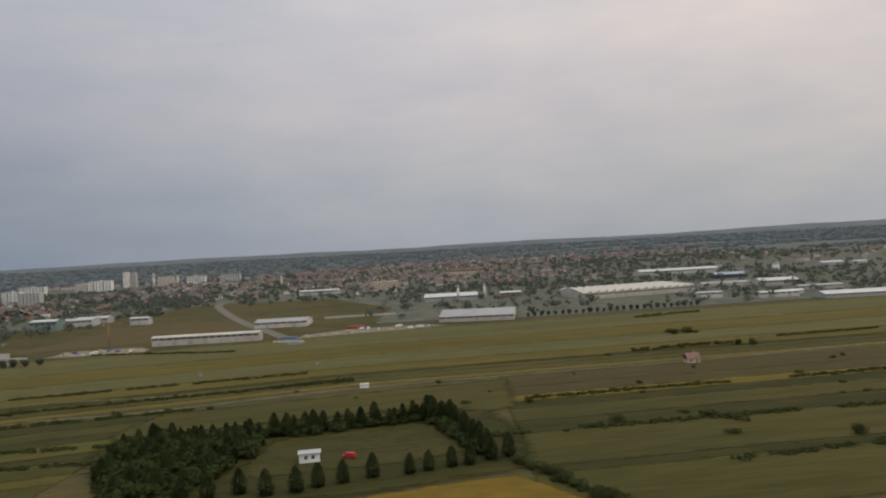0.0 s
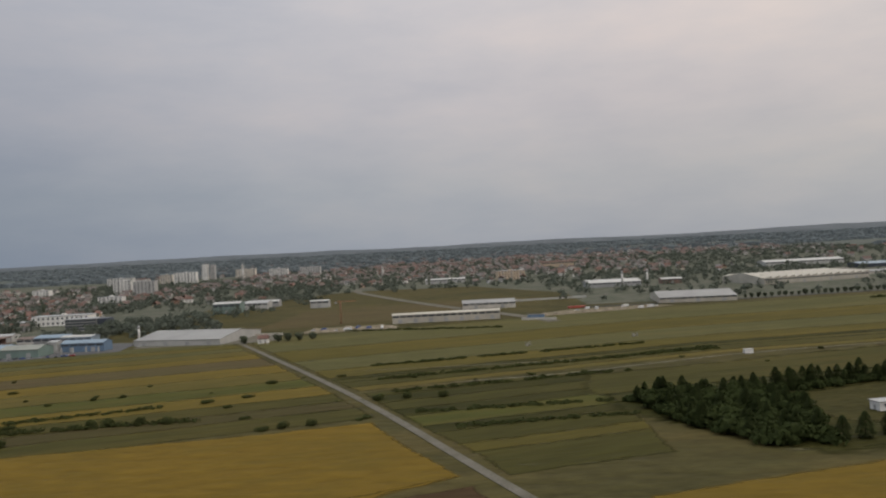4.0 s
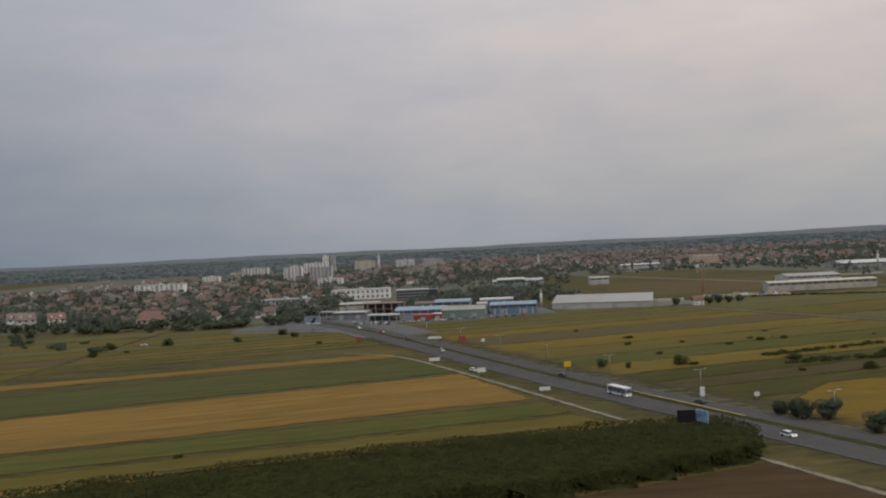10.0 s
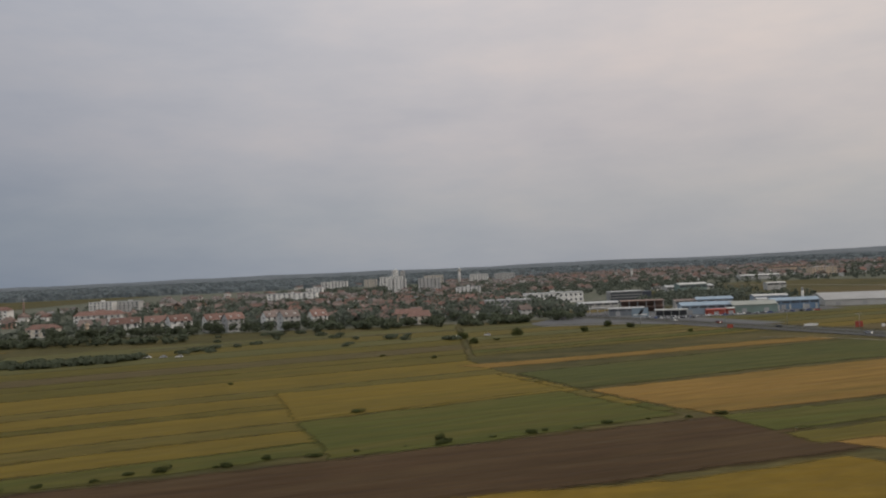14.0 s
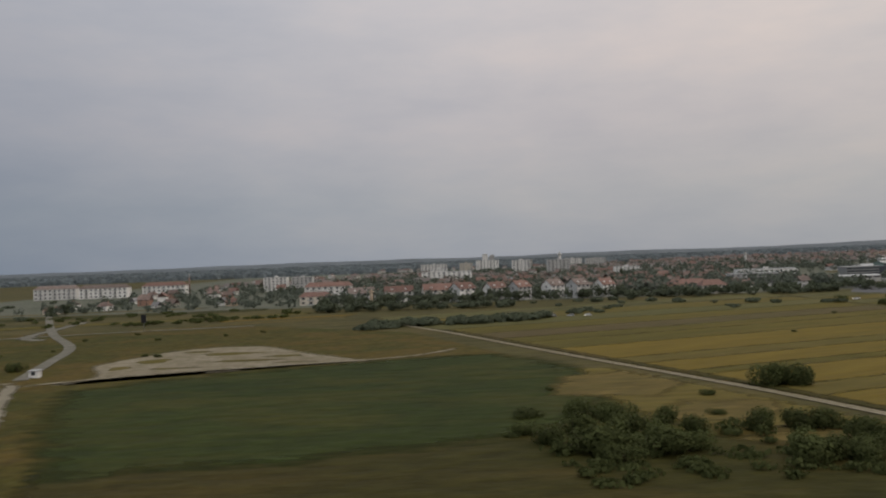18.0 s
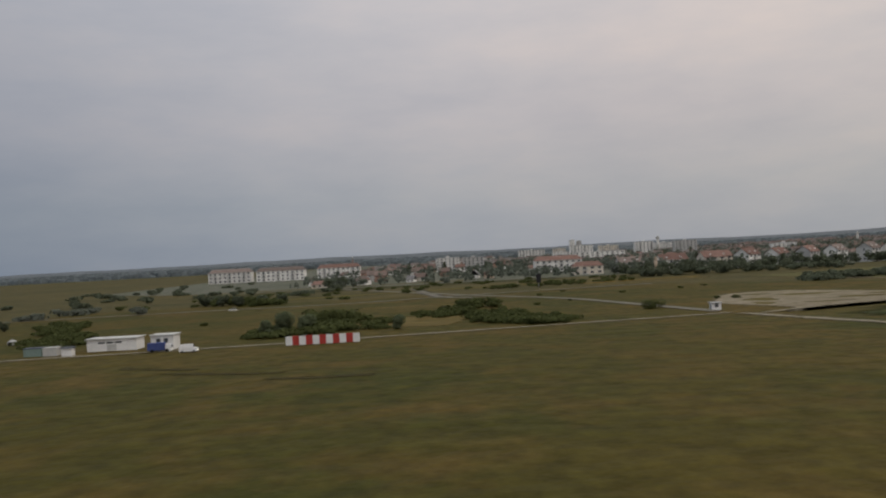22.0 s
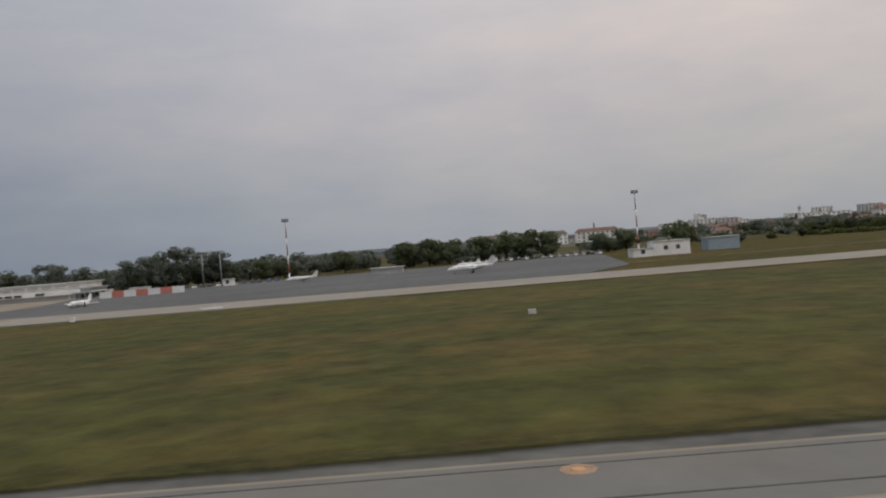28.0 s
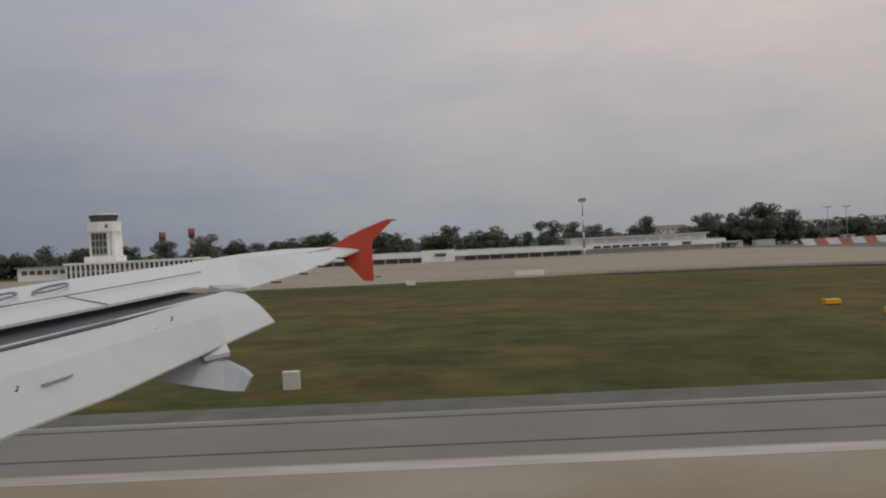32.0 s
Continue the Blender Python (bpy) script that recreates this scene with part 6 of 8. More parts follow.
block(-845, 446, 9, 6, 2.2, 1, 3, WALLS[1], "low farmhouse with a bright red roof", 0, "hip", TILES[0], "farmhouse", False)

# ---- detached houses and their trees ----
hr = random.Random(77)
for (x0, x1, y0, y1, n) in ((-540, -410, 425, 640, 80), (-640, -480, 450, 760, 76), (-860, -650, 450, 800, 44), (-480, -300, 680, 900, 26), (-340, 200, 830, 980, 40)):
    made = tries = 0
    while made < n and tries < 4000:
        tries += 1
        x, y = hr.uniform(x0, x1), hr.uniform(y0, y1)
        k = hr.uniform(0.85, 1.2)
        if clear(x, y, 3.6 * k):
            put_house(hr.randrange(7), x, y, hr.choice((0, 0, 90, 15, -20, 75)) + hr.uniform(-8, 8), k)
            made += 1
spots = []
for _ in range(70):
    spots.append((hr.uniform(-356, -286), hr.uniform(462, 540), hr.uniform(5, 8), hr.uniform(5, 8)))
for _ in range(46):
    spots.append((hr.uniform(-372, -328), hr.uniform(424, 500), hr.uniform(4.5, 7), hr.uniform(4, 6.5)))
for (x0, x1, y0, y1, n) in ((-360, 340, 760, 1180, 900), (-460, 600, 1180, 1700, 2100), (-660, -410, 416, 640, 700), (-660, -410, 640, 760, 300), (-720, -410, 720, 1250, 800), (-860, -640, 420, 900, 420), (-480, -250, 640, 1100, 480), (-60, 430, 530, 860, 460), (-345, -270, 440, 600, 70), (300, 900, 800, 1500, 260)):
    made = tries = 0
    while made < n and tries < 9000:
        tries += 1
        x, y = hr.uniform(x0, x1), hr.uniform(y0, y1)
        if clear(x, y, -0.4):
            spots.append((x, y, hr.uniform(3.2, 8.2), hr.uniform(4, 8)))
            made += 1
for _ in range(330):
    x, y = hr.uniform(-690, -415), hr.uniform(412, 560)
    if clear(x, y, -1.2):
        spots.append((x, y, hr.uniform(5.5, 9.0), hr.uniform(6, 9.5)))
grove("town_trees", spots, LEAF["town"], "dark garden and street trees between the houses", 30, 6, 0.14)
for (x0, x1, y0, y1, n) in ((-650, -420, 430, 800, 16), (-340, 200, 780, 1200, 10), (-820, -660, 440, 800, 8)):
    for _ in range(n):
        plant("poplar", hr.uniform(x0, x1), hr.uniform(y0, y1), hr.uniform(6, 10))
# tree row along the works road
for i in range(26):
    plant("dark", 44 + i * 4.4, 508 + i * 0.6 + hr.uniform(-0.4, 0.4), hr.uniform(2.8, 4.2), 0.9, "small round street tree in a straight row")
ribbon("works_road", bend([(-60, 498), (44, 503), (160, 518), (330, 534)], 5), 5, ASPHALT, 0.1, "grey road along the works")
ribbon("works_road", bend([(-84, 424), (-97, 458), (-114, 496), (-148, 568), (-195, 686), (-232, 800), (-218, 874), (-150, 910)], 5), 7.5, GRAVEL, 0.1, "pale road leading to the town")
patch("yard", [(-92, 452), (-86, 472), (-66, 488), (-20, 494), (-6, 484), (-20, 474), (-60, 462)], PALE, 0.08, "pale gravel storage yard", "yard")
patch("yard", [(-218, 424), (-214, 448), (-176, 452), (-166, 438), (-172, 424)], PALE, 0.08, "bare sandy building yard", "yard")
patch("field", [(-250, 450), (-240, 580), (-130, 600), (-120, 480), (-176, 470)], CROPS["fallow"], 0.05, "bare brownish building land", "field")
patch("yard", [(-294, 392), (-290, 424), (-226, 424), (-222, 400), (-240, 391)], GRAVEL, 0.075, "grey gravel forecourt before the white storage hall", "yard", 2.0)
patch("yard", [(-404, 345), (-392, 336), (-381, 312), (-351, 318), (-362, 346), (-372, 368), (-340, 366), (-296, 384), (-300, 420), (-412, 440), (-428, 404), (-446, 372), (-442, 352)], APRON, 0.08, "grey paved forecourts of the roadside shops", "yard")

patch("yard", [(-428, 440), (-404, 474), (-384, 458), (-402, 430)], CROPS["straw"], 0.085, "bare orange-brown building plot", "yard", 2.0)
ribbon("side_road", bend([(-400, 352), (-425, 357), (-456, 358), (-500, 352), (-560, 342), (-610, 322)], 5), 5, VERGE, 0.1, "worn grey side road before the first houses", fray=True)

# far houses, too small to tell apart singly
FAR_WALL = mat("far_plaster", (0.66, 0.63, 0.59), 0.9, var=0.18, size=3, fine=0.08, island=(0.26, 0.245, 0.225))
FAR_ROOF = mat("far_tiles", (0.165, 0.100, 0.082), 0.9, var=0.25, size=3, fine=0.15, island=(0.150, 0.138, 0.130))
far, far_roof = Shape(), Shape()
zones = [(hr.uniform(-760, 560), 1480 + 900 * hr.random() ** 1.4) for _ in range(800)]
zones += [(hr.uniform(-480, 160), hr.uniform(960, 1500)) for _ in range(520)]
zones += [(hr.uniform(-660, -430), hr.uniform(640, 1000)) for _ in range(150)] + [(hr.uniform(-860, -650), hr.uniform(760, 1200)) for _ in range(90)] + [(hr.uniform(300, 760), hr.uniform(820, 1400)) for _ in range(90)]
for x, y in zones:
    if not clear(x, y, 4.5):
        continue
    w, d, e = hr.uniform(5.5, 10), hr.uniform(5, 7), hr.uniform(2.2, 4.2)
    if y > 1400:
        w, d = w * 1.2, d * 1.2
    turn = hr.choice((0, 0.25, -0.3, 1.2, 1.5))
    X, Y, R, h = w / 2 + 0.3, d / 2 + 0.3, e + d * 0.38, w / 2
    ca, sa = math.cos(turn), math.sin(turn)

    def at(px, py, pz):
        return (x + px * ca - py * sa, y + px * sa + py * ca, pz)

    for a, b in (((-h, -d / 2), (h, -d / 2)), ((h, -d / 2), (h, d / 2)), ((h, d / 2), (-h, d / 2)), ((-h, d / 2), (-h, -d / 2))):
        far.face(at(*a, 0), at(*b, 0), at(*b, e), at(*a, e))
    far.face(at(-h, -d / 2, e), at(-h, d / 2, e), at(-h, 0, R - 0.2))
    far.face(at(h, d / 2, e), at(h, -d / 2, e), at(h, 0, R - 0.2))
    far_roof.face(at(-X, -Y, e), at(X, -Y, e), at(X, 0, R), at(-X, 0, R))
    far_roof.face(at(X, Y, e), at(-X, Y, e), at(-X, 0, R), at(X, 0, R))
far_town = thing("far_houses", 0, 0, 0, "pale walls and red roofs of far town houses", "houses", kind="stuff")
part("wall", far, FAR_WALL, far_town)
part("roof", far_roof, FAR_ROOF, far_town)

# ---- airport buildings ----
APLASTER = mat("airport_white", (0.79, 0.78, 0.755), 0.85, var=0.15, size=3, fine=0.08)
AGREY = mat("airport_grey", (0.52, 0.52, 0.51), 0.85, var=0.2, size=3, fine=0.1)
DARKGLASS = mat("dark_glazing", (0.085, 0.09, 0.092), 0.22, var=0.3, size=2, fine=0.1)
REDPAINT = mat("red_paint", (0.42, 0.045, 0.035), 0.6, var=0.2, size=1, fine=0.1)
DULLRED = mat("dull_red", (0.26, 0.085, 0.065), 0.7, var=0.2, size=1, fine=0.1)
WHITEPAINT2 = mat("white_gloss", (0.74, 0.74, 0.73), 0.45, var=0.1, size=1.5, fine=0.05)
YELLOWBOX = mat("sign_yellow", (0.75, 0.42, 0.01), 0.5, var=0.15, size=0.8, fine=0.08)
STEEL = mat("galvanised_steel", (0.33, 0.34, 0.35), 0.45, var=0.2, size=0.7, fine=0.1, metal=0.6)
BLACK = mat("black_rubber", (0.02, 0.02, 0.02), 0.8, size=0.3)
BLUEPAINT = mat("blue_paint", (0.03, 0.09, 0.36), 0.5, var=0.2, size=1)
TARP = mat("blue_tarpaulin", (0.05, 0.075, 0.22), 0.7, var=0.25, size=1)

term = thing("terminal", 0, 0, 0, "long low white airport terminal with dark glazing", "terminal")
part("wall", Shape().box(-1180, -1077.5, 181.4, 197, -0.3, 2.3), AGREY, term)
part("parapet", Shape().box(-1181, -1077, 180.6, 181.6, 1.25, 2.35), APLASTER, term, "white parapet band")
part("roof", Shape().box(-1181, -1077, 180.8, 197.4, 2.3, 2.5), SHEET["grey"], term)
part("upper_wall", Shape().box(-1110, -1079, 188, 198, 2.4, 3.7), APLASTER, term, "white upper storey set back")
part("upper_roof", Shape().box(-1111, -1078.4, 187.4, 198.4, 3.7, 3.95), SHEET["white"], term)
part("upper_wall", Shape().box(-1178, -1157, 186, 197, 2.4, 3.3), APLASTER, term)
part("upper_roof", Shape().box(-1179, -1156, 185.4, 197.4, 3.3, 3.5), SHEET["grey"], term)
for i in range(24):
    x = -1178 + i * 2.9
    if -1145 < x < -1137:
        continue
    part("window", Shape().box(x, x + 2.5, 181.2, 181.5, 0.15, 1.15), DARKGLASS, term)
part("stair_block", Shape().box(-1144, -1136.6, 179.8, 184, -0.2, 2.75), APLASTER, term, "plain white stair block")
part("window", Shape().box(-1141, -1138.6, 179.6, 179.9, 1.4, 2.0), DARKGLASS, term)
for i in range(8):
    part("window", Shape().box(-1106 + i * 2.1, -1104.4 + i * 2.1, 180.4, 180.7, 1.45, 1.95), DARKGLASS, term)
part("window", Shape().box(-1086.5, -1084.6, 180.4, 180.7, 1.5, 2.0), DARKGLASS, term)
for i in range(9):
    part("window", Shape().box(-1108 + i * 3.2, -1105.6 + i * 3.2, 187.8, 188.1, 2.75, 3.3), SHEET["pale"], term, "pale upper window panel")
for i in range(5):
    part("column", Shape().box(-1079.5 + i * 1.2, -1079.2 + i * 1.2, 181, 181.3, -0.1, 1.3), APLASTER, term)
part("canopy", Shape().box(-1078, -1073.5, 180, 188, 1.3, 1.5), SHEET["green"], term, "green-edged glass canopy")

office = thing("office_building", 0, 0, 0, "white airport office with rows of tall narrow windows", "office building")
part("wall", Shape().box(-1221, -1193, 175.6, 186, -0.3, 3.5), AGREY, office)
part("cornice", Shape().box(-1221.4, -1192.6, 175, 186.4, 3.3, 3.75), APLASTER, office)
for i in range(27):
    x = -1221 + i * 1.07
    part("pillar", Shape().box(x, x + 0.34, 175.1, 175.7, 0, 3.3), APLASTER, office)
for i in range(26):
    x = -1220.6 + i * 1.07
    part("window", Shape().box(x, x + 0.6, 175.5, 175.75, 0.5, 1.6), DARKGLASS, office)
    part("window", Shape().box(x, x + 0.6, 175.5, 175.75, 2.0, 3.1), DARKGLASS, office)
low_office = thing("low_office", 0, 0, 0, "low pale airport office wing", "office building")
part("wall", Shape().box(-1233, -1221.6, 178, 188, -0.3, 3.0), APLASTER, low_office)
part("roof", Shape().box(-1233.4, -1221.4, 177.6, 188.4, 3.0, 3.25), SHEET["grey"], low_office)
for i in range(6):
    part("window", Shape().box(-1232 + i * 1.7, -1230.8 + i * 1.7, 177.9, 178.1, 1.6, 2.5), DARKGLASS, low_office)

ctrl = thing("control_tower", -1214.6, 181, 0, "white control tower with a dark glazed cab", "control tower")
part("base", Shape().box(-3.6, 3.4, -2.6, 3.2, -0.3, 5.0), APLASTER, ctrl)
for x in (-2.5, 1.5, 2.4):
    part("column", Shape().box(x, x + (0.35 if x < 0 else 0.7), -2.2, 2.2, 5.0, 10.4), APLASTER, ctrl)
part("shaft", Shape().box(-2.2, 1.5, -1.8, 1.8, 5.0, 10.4), AGREY, ctrl)
for i in range(4):
    for j in range(3):
        part("window", Shape().box(-2.0 + i * 0.85, -1.45 + i * 0.85, -1.95, -1.78, 5.5 + j * 1.6, 6.8 + j * 1.6), DARKGLASS, ctrl)
deck = Shape()
deck.tube([((0, 0, 10.2), 3.2, 2.9, (1, 0, 0), (0, 1, 0)), ((0, 0, 10.5), 3.9, 3.4, (1, 0, 0), (0, 1, 0)), ((0, 0, 12.6), 3.9, 3.4, (1, 0, 0), (0, 1, 0))], 8, smooth=False)
part("deck", deck, APLASTER, ctrl, "broad white deck under the cab")
cab = Shape()
cab.tube([((0, 0, 12.6), 2.9, 2.6, (1, 0, 0), (0, 1, 0)), ((0, 0, 14.1), 3.4, 3.1, (1, 0, 0), (0, 1, 0))], 8, smooth=False)
part("cab", cab, DARKGLASS, ctrl, "dark sloping cab glass")
lid = Shape()
lid.tube([((0, 0, 14.1), 3.5, 3.2, (1, 0, 0), (0, 1, 0)), ((0, 0, 14.45), 3.5, 3.2, (1, 0, 0), (0, 1, 0))], 8, smooth=False)
part("roof", lid, APLASTER, ctrl)
part("window", Shape().box(1.6, 2.2, -3.35, -3.2, 11.2, 11.9), DARKGLASS, ctrl)


def striped_mast(x, y, h, bands, label, head="lamps", r=0.17):
    m = thing("floodlight_mast", x, y, 0, label, "mast", group="apron masts")
    for i in range(bands):
        s = Shape()
        s.post(0, 0, h * i / bands - (0.2 if i == 0 else 0), h * (i + 1) / bands, r * (1.1 - 0.5 * i / bands), r * (1.1 - 0.5 * (i + 1) / bands), 8)
        part("pole", s, WHITEPAINT2 if i % 2 == 0 else DULLRED, m, "white pole band" if i % 2 == 0 else "faded red pole band")
    part("ring", Shape().post(0, 0, h, h + 0.2, 0.62, 0.62, 10), STEEL, m)
    for a in range(6):
        c, s_ = math.cos(a * math.pi / 3), math.sin(a * math.pi / 3)
        part("floodlight", Shape().box(c * 0.6 - 0.2, c * 0.6 + 0.2, s_ * 0.6 - 0.2, s_ * 0.6 + 0.2, h - 0.2, h + 0.5), STEEL, m)
    return m


for x, y, h in ((-949.8, 190.8, 14.2), (-1030.9, 186, 13.9), (-1108.4, 178.2, 12.0)):
    striped_mast(x, y, h, 7, "tall red and white apron floodlight mast")
for x, y, h in ((-1217.8, 225.5, 11.0), (-1212.4, 234, 12.0)):
    t = thing("water_tower", x, y, 0, "slim red and white banded tower behind the office", "tower", group="banded towers")
    for i in range(5):
        s = Shape()
        s.post(0, 0, h * i / 5, h * (i + 1) / 5, 0.6 if i < 4 else 0.95, None, 10)
        part("band", s, DULLRED if i % 2 == 0 else SHEET["pale"], t)
    part("rail", Shape().post(0, 0, h, h + 0.2, 1.0, 1.0, 10), STEEL, t)
for x in (-1051.2, -1047):
    m = thing("lamp_post", x, 188, 0, "plain grey lamp post by the parking", "lamp post", group="parking lamps")
    part("pole", Shape().post(0, 0, -0.1, 8.2, 0.14, 0.09), STEEL, m)
    part("lamp", Shape().box(-0.9, 0.9, -0.15, 0.15, 8.2, 8.4), STEEL, m)

# ---- huts, containers and barriers ----


def hut(name, x, y, w, d, h, wall_m, label, turn=0.0, windows=2, roof_m=None, over=0.15, category="hut", door=True, plinth=0.0):
    b = thing(name, x, y, 0, label, category, turn)
    part("wall", Shape().box(-w / 2, w / 2, -d / 2, d / 2, -0.2, h), wall_m, b)
    part("roof", Shape().box(-w / 2 - over, w / 2 + over, -d / 2 - over, d / 2 + over, h, h + 0.16), roof_m or SHEET["grey"], b)
    for i in range(windows):
        wx = -w / 2 + w * (i + 1) / (windows + 1)
        part("window", Shape().box(wx - 0.38, wx + 0.38, -d / 2 - 0.05, -d / 2 + 0.02, plinth + h * 0.42, plinth + h * 0.42 + 0.8), DARKGLASS, b)
    if door:
        part("door", Shape().box(-w / 2 - 0.05, -w / 2 + 0.02, -0.35, 0.35, 0, 1.3), SHEET["grey"], b)
    return b


hut("hut", -951.4, 159, 7.0, 5, 2.7, APLASTER, "white flat-roofed hut on the grass", 0, 2, SHEET["white"])
hut("annexe", -957, 158.4, 4.0, 4, 1.5, APLASTER, "low white annexe of the hut", 0, 1, SHEET["grey"], door=False)
hut("shed", -938.6, 167, 6.4, 4.4, 2.6, SHEET["paleblue"], "pale grey sheet-metal shed", 0, 0, SHEET["white"])
lb = hut("works_hut", -837.6, 155.4, 9.4, 4, 2.3, APLASTER, "long low white technical building", 0, 0, SHEET["white"], 0.3)
for i in range(3):
    part("window", Shape().box(-2.6 + i * 1.6, -1.3 + i * 1.6, -2.05, -1.98, 1.5, 1.8), DARKGLASS, lb)
part("gate", Shape().box(-0.9, 0.9, -2.04, -1.98, 0, 1.3), SHEET["white"], lb)
hut("watch_hut", -826.8, 151.8, 4.2, 3.6, 2.75, APLASTER, "small white hut with two windows and a flat roof", 0, 2, SHEET["white"], 0.25, plinth=0.25)
hut("kiosk", -843.5, 148.4, 1.9, 1.4, 1.5, APLASTER, "small white transformer kiosk with dark roof", 0, 0, SHEET["dark"], 0.2, "kiosk", False)
hut("container", -847.4, 150.2, 2.6, 1.8, 1.5, SHEET["white"], "white storage container on the grass", 0, 0, SHEET["white"], 0.03, "container", False)
hut("container", -850.9, 150.8, 3.4, 1.8, 1.5, SHEET["green"], "dark green storage container on the grass", 0, 0, SHEET["dark"], 0.03, "container", False)
hut("garden_hut", -36.4, 190.6, 4.8, 3.4, 2.1, APLASTER, "small white cabin in a clearing", 10, 2, SHEET["grey"], 0.3, "cabin")
hut("field_cabin", -33.8, 285.5, 3.0, 2, 1.3, APLASTER, "small white field shed by the track", 0, 0, SHEET["white"], 0.1, "shed", False)
hut("hut", -717, 174.5, 2.0, 1.8, 1.5, APLASTER, "small white guard hut by the gravel", 0, 1, SHEET["grey"], 0.2)
hut("container", -1074, 186, 4.4, 2.2, 1.5, SHEET["pale"], "pale site container beside the terminal", 0, 2, SHEET["pale"], 0.03, "container", False)
hut("container", -1066, 188, 4.4, 2.2, 1.4, SHEET["white"], "white site container beside parked cars", 0, 0, SHEET["white"], 0.03, "container", False)
hut("kiosk", -1046, 190, 2.4, 2, 1.6, APLASTER, "small white booth at the apron edge", 0, 1, SHEET["white"], 0.2, "kiosk")
hut("open_shed", -1008, 181, 7.0, 4, 1.5, SHEET["grey"], "grey lean-to shed on the apron edge", 0, 0, SHEET["white"], 0.3, "shed", False)
put_house(4, 85.5, 302, 8, 0.8)
put_house(0, -228.5, 391, 0, 0.75)

radome = thing("antenna_dome", -869.8, 178, 0, "small grey domed antenna housing on the grass", "antenna")
s = Shape()
s.tube([((0, 0, -0.1), 1.0, 1.0, (1, 0, 0), (0, 1, 0)), ((0, 0, 0.6), 1.0, 1.0, (1, 0, 0), (0, 1, 0)), ((0, 0, 1.0), 0.8, 0.8, (1, 0, 0), (0, 1, 0)), ((0, 0, 1.25), 0.4, 0.4, (1, 0, 0), (0, 1, 0))], 10)
part("dome", s, SHEET["grey"], radome)
part("hatch", Shape().box(-0.4, 0.4, -1.05, -0.9, 0.1, 0.8), BLACK, radome)

fence = thing("marker_fence", -796.4, 145.6, 0, "red and white striped marker fence on the grass", "fence", 2)
for i in range(11):
    x = -6.6 + i * 1.2
    part("panel", Shape().box(x, x + 1.2, -0.06 + 0.02 * (i % 2), 0.06 + 0.02 * (i % 2), 0.15, 1.75 + 0.06 * (i % 2)), WHITEPAINT2 if i % 2 == 0 else REDPAINT, fence)
    part("post", Shape().box(x + 0.5, x + 0.62, 0.08, 0.2, -0.2, 1.6), STEEL, fence)
barrier = thing("blast_fence", -1057, 165.8, 0, "red and white slanted blast fence at the apron", "fence")
for i in range(7):
    x = -9 + i * 2.5
    s = Shape()
    s.face((x, 0, 0), (x + 2.5, 0, 0), (x + 2.1, 1.2, 1.5), (x - 0.4, 1.2, 1.5))
    s.face((x - 0.4, 1.3, 1.5), (x + 2.1, 1.3, 1.5), (x + 2.5, 0.1, 0), (x, 0.1, 0))
    part("panel", s, SHEET["grey"] if i % 2 == 0 else DULLRED, barrier)
    part("strut", Shape().rod((x + 0.6, 1.2, 1.4), (x + 0.6, 2.4, 0), 0.06), STEEL, barrier)

# ---- airfield signs and lights ----


def board(x, y, w, h, material, label, z=0.25, turn=0.0, name="airfield_sign", bars=0):
    b = thing(name, x, y, 0, label, "sign", turn, "airfield signs")
    part("panel", Shape().box(-w / 2, w / 2, -0.12, 0.12, z, z + h), material, b)
    for k in (-0.35, 0.35):
        part("leg", Shape().box(w * k - 0.05, w * k + 0.05, -0.05, 0.05, -0.1, z), STEEL, b)
    for k in range(bars):
        part("lettering", Shape().box(-w * 0.32 + k * w * 0.24, -w * 0.2 + k * w * 0.24, -0.135, -0.115, z + h * 0.25, z + h * 0.75), BLACK, b)
    return b


board(-892.8, 57.9, 2.1, 0.42, YELLOWBOX, "yellow taxiway sign with black marks", 0.1, bars=3)
board(-893.1, 44.3, 1.6, 0.42, WHITEPAINT2, "white blank back of a runway sign", 0.1)
board(-912, 80.2, 2.6, 0.4, WHITEPAINT2, "low white blank board on the grass island", 0.15)
board(-888.2, 107.6, 0.5, 0.5, REDPAINT, "small red and white marker on the grass", 0.1)
board(-1094.8, 72.2, 3.0, 0.5, YELLOWBOX, "plain yellow taxiway sign with dark ends", bars=0)
board(-1094.6, 52, 3.9, 0.5, WHITEPAINT2, "long white back of a runway sign")
board(-1091.3, 52, 1.9, 0.6, YELLOWBOX, "bright yellow taxiway sign", bars=0)
board(-1061, 54, 2.0, 0.5, WHITEPAINT2, "white blank back of a runway sign")
board(-1020.9, 90, 2.4, 0.3, WHITEPAINT2, "low white blank board at the taxiway", 0.1)
board(-1035.5, 88, 0.5, 0.5, WHITEPAINT2, "small white marker at the taxiway", 0.1)
board(-854.3, 45.5, 1.5, 0.35, WHITEPAINT2, "low white blank board on the grass", 0.1)
board(-1128.6, 84, 3.0, 0.5, WHITEPAINT2, "long low white board on the grass", 0.2)
board(-1140.4, 76.6, 0.9, 0.35, WHITEPAINT2, "short low white board on the grass", 0.1)
board(-1140.3, 21.4, 0.42, 0.52, SHEET["pale"], "pale cabinet beside the runway", 0.02, name="cabinet")
board(-989, 53.4, 0.5, 0.35, SHEET["pale"], "pale low cabinet on the grass", 0.05, name="cabinet")
box = thing("distance_marker", -1015.1, 20.9, 0, "yellow and white distance marker box beside the runway", "sign", -18, "airfield signs")
part("body", Shape().box(-0.28, 0.28, -0.24, 0.28, 0.06, 0.66), YELLOWBOX, box)
